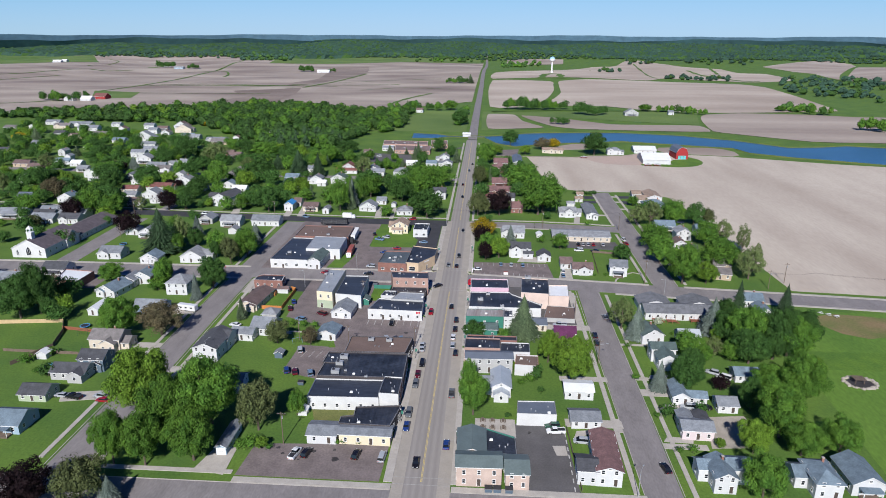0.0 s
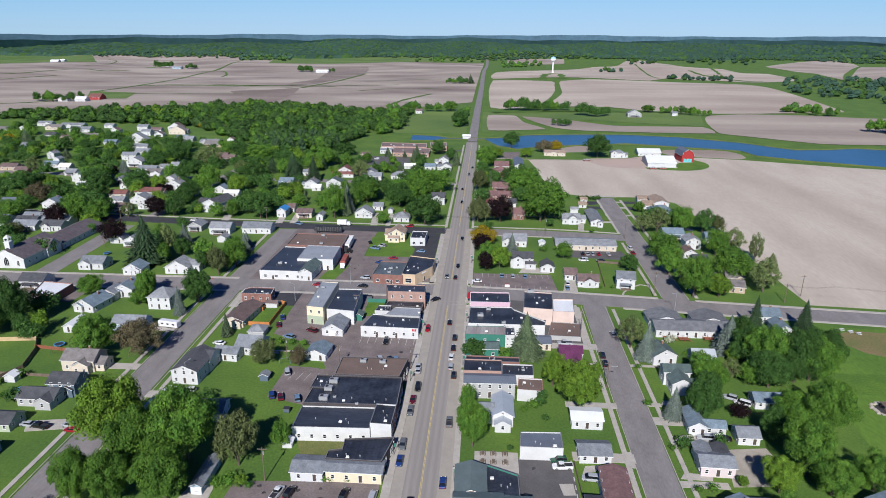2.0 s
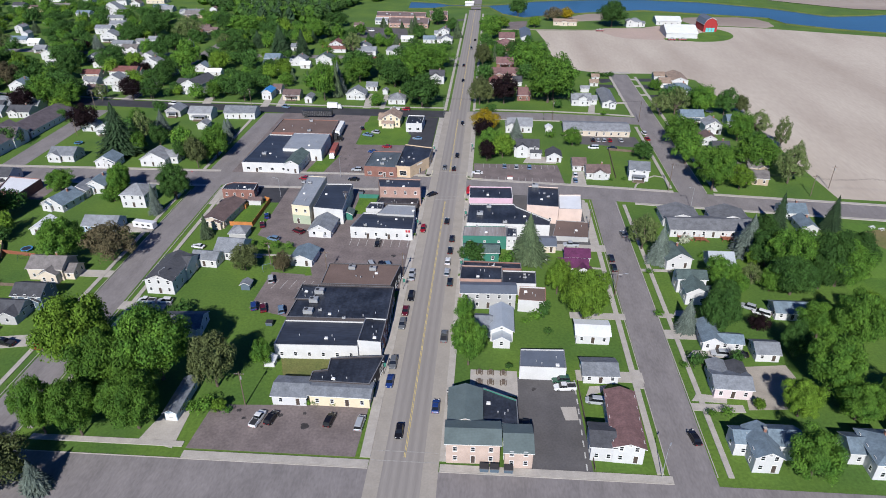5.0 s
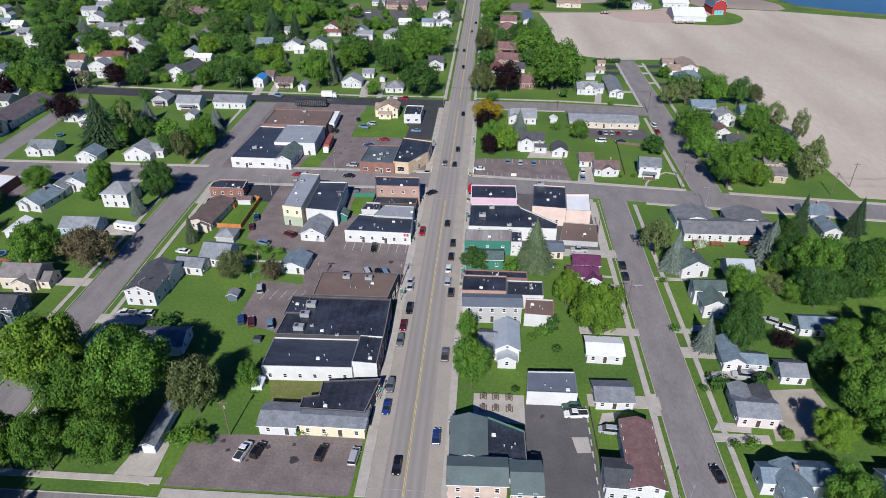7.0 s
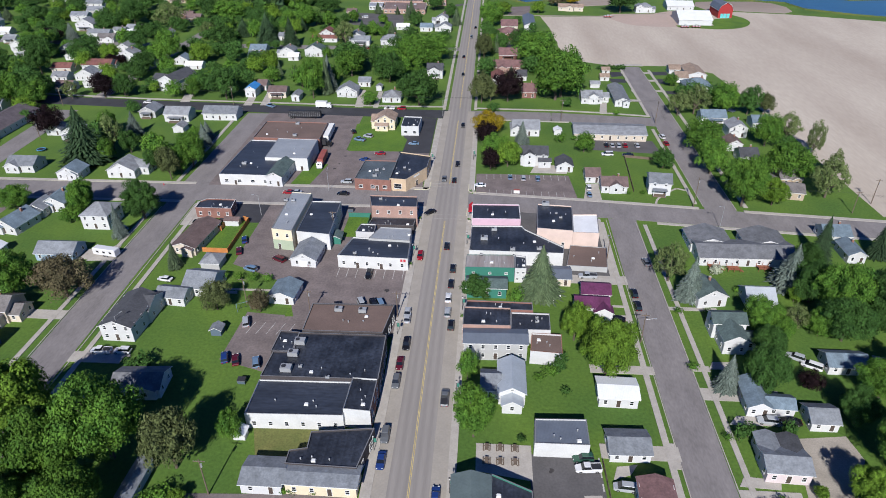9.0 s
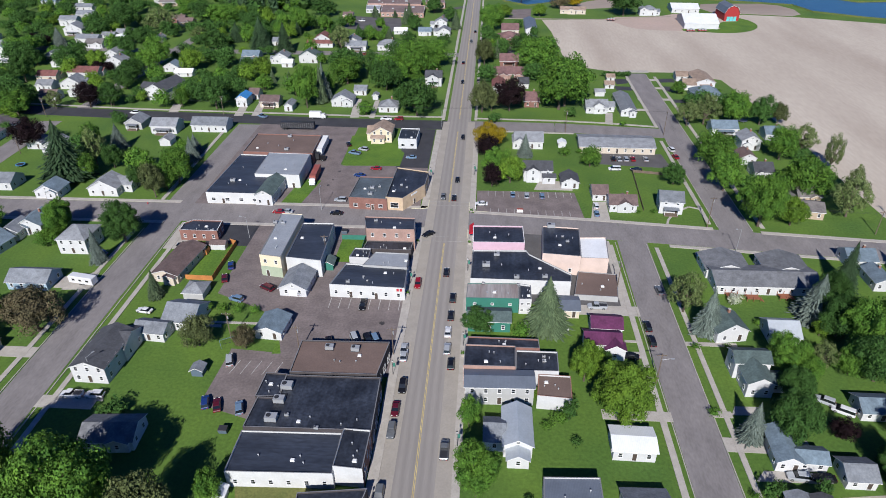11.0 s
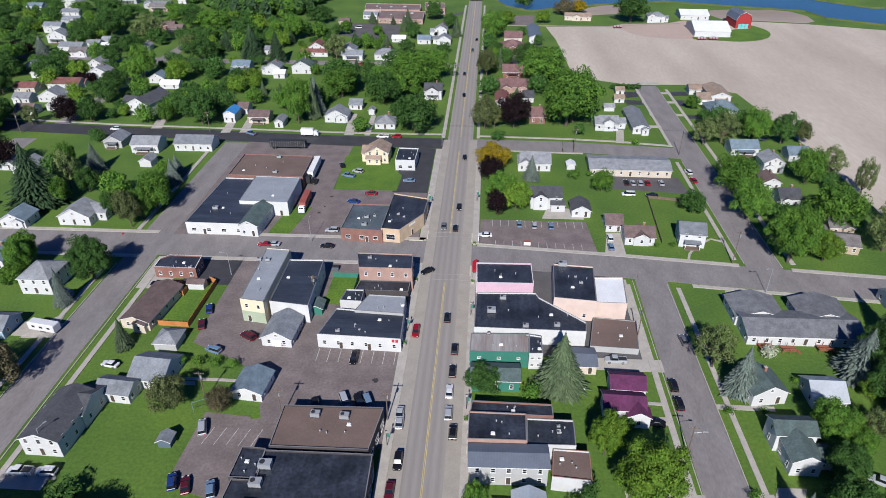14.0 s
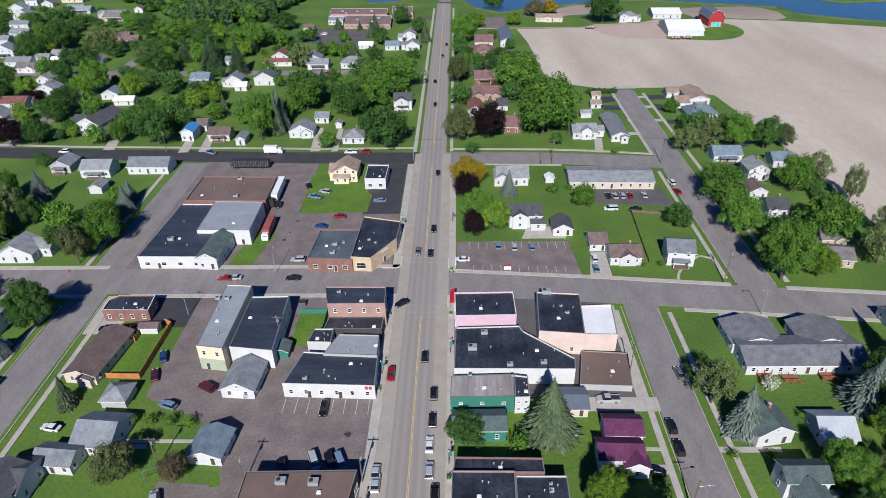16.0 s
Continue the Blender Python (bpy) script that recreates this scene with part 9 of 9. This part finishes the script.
for x, y in ((90.5, -39.6), (96.0, -40.3), (105.5, -39.4)):
    deck(x, y, 3.6, 2.6)


def rock_ring(x, y):
    rng = random.Random(5)
    m = M()
    for i in range(46):
        a = i * 0.1366
        rr = 5.0 + rng.uniform(-0.5, 0.6)
        px, py, s = x + math.cos(a) * rr, y + math.sin(a) * rr * 0.8, rng.uniform(0.4, 0.85)
        m.loft([[(px + math.cos(j * 1.2566) * s * q * rng.uniform(0.8, 1.2), py + math.sin(j * 1.2566) * s * q * rng.uniform(0.8, 1.2), z * s) for j in range(5)] for q, z in ((1.0, -0.1), (0.95, 0.4), (0.4, 0.8))], GRAVEL)
    tagged(m.ob("rock_ring"), "ring of pale boulders on grass", "rocks", kind="stuff")


rock_ring(146.5, -84.5)
slab("bare_earth", [(146.5 + math.cos(i * 0.6283) * 4.4, -84.5 + math.sin(i * 0.6283) * 3.4) for i in range(10)], 0.03, STAIN, "dark bare earth inside a ring of rocks", "earth")
r = root("timber_shelter", 146, -84)
for sx in (-1.4, 1.4):
    for sy in (-1.2, 1.2):
        m = M()
        m.box(sx - 0.08, sy - 0.08, 0, sx + 0.08, sy + 0.08, 1.6, WOOD)
        m.ob("post", r)
for i in range(9):
    m = M()
    m.box(-1.9 + i * 0.42, -1.6, 1.6, -1.52 + i * 0.42, 1.6, 1.68, WOOD)
    m.ob("plank", r)
tagged(r, "small weathered timber shelter inside a rock ring", "shelter")
TURF = mat("worn_turf", (0.235, 0.165, 0.085), 0.95, 0.2, 0.06, 1.2, 0.4, col2=(0.11, 0.15, 0.035))
slab("worn_turf", [(157, -30), (166, -27), (181, -29), (196, -33), (196, -44), (182, -47), (168, -50), (160, -46), (155, -38)], 0.012, TURF, "worn brown patch of turf in a park", "ground")
slab("mown_strip", rect(136, -76, 320, -62), 0.008, LAWN, "darker mown strip of park grass", "grass")


def lamp_post(x, y, banner):
    r = root("lamp_post", x, y)
    m = M()
    m.tube((0, 0, 0.1), (0, 0, 4.2), 0.08, 0.05, 8, DARKMETAL)
    m.ob("pole", r)
    m = M()
    m.tube((0, 0, 4.2), (0, 0, 4.7), 0.12, 0.22, 8, TRIM)
    m.tube((0, 0, 4.7), (0, 0, 4.85), 0.24, 0.05, 8, DARKMETAL)
    m.ob("lantern", r)
    m = M()
    m.box(0.1, -0.015, 2.7, 0.7, 0.015, 3.9, banner)
    m.ob("banner", r, "small hanging street banner")
    tagged(r, "dark street lamp post with a small banner", "lamp post", "lamp posts")


for x, y in ((-4.2, -38), (-4.2, -78), (-4.2, -118), (12.9, -66), (12.9, -30), (12.9, -100), (12.9, -128), (-4.2, 36), (13.2, 40)):
    lamp_post(x, y, WALLS["green"])


def planter(x, y):
    r = root("planter", x, y)
    m = M()
    m.loft([[(-0.4, -0.4, 0.15), (0.4, -0.4, 0.15), (0.4, 0.4, 0.15), (-0.4, 0.4, 0.15)], [(-0.5, -0.5, 0.8), (0.5, -0.5, 0.8), (0.5, 0.5, 0.8), (-0.5, 0.5, 0.8)]], CONCRETE)
    m.ob("tub", r)
    m = M()
    rng = random.Random(int(x * 10 + y))
    for _ in range(40):
        p = Vector((rng.uniform(-0.5, 0.5), rng.uniform(-0.5, 0.5), rng.uniform(0.78, 1.3)))
        s = 0.16
        m.face([p + Vector((-s, 0, 0)), p + Vector((0, -s, 0.1)), p + Vector((s, 0, 0.05)), p + Vector((0, s, 0.1))], LEAF["maple"])
    m.ob("plant", r)
    tagged(r, "square concrete street planter with green plants", "planter", "planters")


for x, y in ((-4.4, -44), (-4.4, -14), (13.0, -14), (13.0, -70), (13.0, 8.5)):
    planter(x, y)

# canopy of the corner shop and a white sign box in the parking lot
r = root("awning", 13.6, -8.5)
m = M()
m.loft([[(0.6, -3, 2.6), (-0.9, -3, 2.5), (-0.9, 3, 2.5), (0.6, 3, 2.6)], [(0.6, -3, 3.6), (-0.2, -3, 3.1), (-0.2, 3, 3.1), (0.6, 3, 3.6)]], mat("red_canvas", (0.5, 0.015, 0.03), 0.7, 0.1))
m.ob("canopy", r)
for q in (-2.8, 2.8):
    m = M()
    m.tube((-0.8, q, 0.1), (-0.8, q, 2.5), 0.04, 0.04, 6, METAL)
    m.ob("awning_post", r)
tagged(r, "bright red shop awning over the sidewalk", "awning")
r = root("notice_box", 30.5, 9.6)
m = M()
m.box(-1.1, -0.5, 0.1, 1.1, 0.5, 1.3, TRIM)
m.ob("box", r)
m = M()
m.box(-1.15, -0.55, 1.3, 1.15, 0.55, 1.4, REDBOX)
m.ob("lid", r)
tagged(r, "white box with a red lid beside the sidewalk", "box")
r = root("corner_sign", 14.4, 10.5)
for q in (-0.7, 0.7):
    m = M()
    m.box(-0.06, q - 0.06, 0, 0.06, q + 0.06, 1.2, METAL)
    m.ob("post", r)
m = M()
m.box(-0.12, -0.9, 0.9, 0.12, 0.9, 2.4, TRIM)
m.ob("sign_panel", r)
tagged(r, "white sign on posts at the street corner", "sign")


def dumpster(x, y, rot, mt):
    r = root("dumpster", x, y, rot)
    m = M()
    m.loft([[(-0.9, -0.6, 0.15), (0.9, -0.6, 0.15), (0.9, 0.6, 0.15), (-0.9, 0.6, 0.15)], [(-1.0, -0.75, 1.2), (1.0, -0.75, 1.2), (1.0, 0.75, 1.2), (-1.0, 0.75, 1.2)]], mt)
    m.ob("bin", r)
    m = M()
    m.loft([[(-1.02, -0.78, 1.2), (1.02, -0.78, 1.2), (1.02, 0.78, 1.2), (-1.02, 0.78, 1.2)], [(-1.0, -0.7, 1.32), (1.0, -0.7, 1.32), (1.0, 0.76, 1.5), (-1.0, 0.76, 1.5)]], DARKMETAL)
    m.ob("lid", r)
    tagged(r, "dark metal dumpster standing on asphalt", "dumpster", "dumpsters")


for x, y, q in ((22, -147.4, 0), (24.2, -147.4, 0), (27.2, -147.4, 0), (31.5, -136, 90), (31.5, -134, 90), (-40, -99, 0), (-30, -9, 0), (43, -33, 0)):
    dumpster(x, y, q, WALLS["darkblue"])

# power lines between the poles
POLES = [[(-230, 108, 10), (-155, 104, 10), (-104, 97.5, 10), (-30, 93.5, 10), (57, 94.5, 11), (98.5, 89.5, 11)], [(94, 1.4, 12), (98.5, 89.5, 11)], [(94, 1.4, 12), (145, -3, 10), (168, -4, 10), (240, -12, 10)]]
for run in POLES:
    for (ax, ay, az), (bx, by, bz) in zip(run, run[1:]):
        for off in (-0.9, 0.0, 0.9):
            wire((ax + off * 0.6, ay + off * 0.6, az - 0.4), (bx + off * 0.6, by + off * 0.6, bz - 0.4), 1.0)
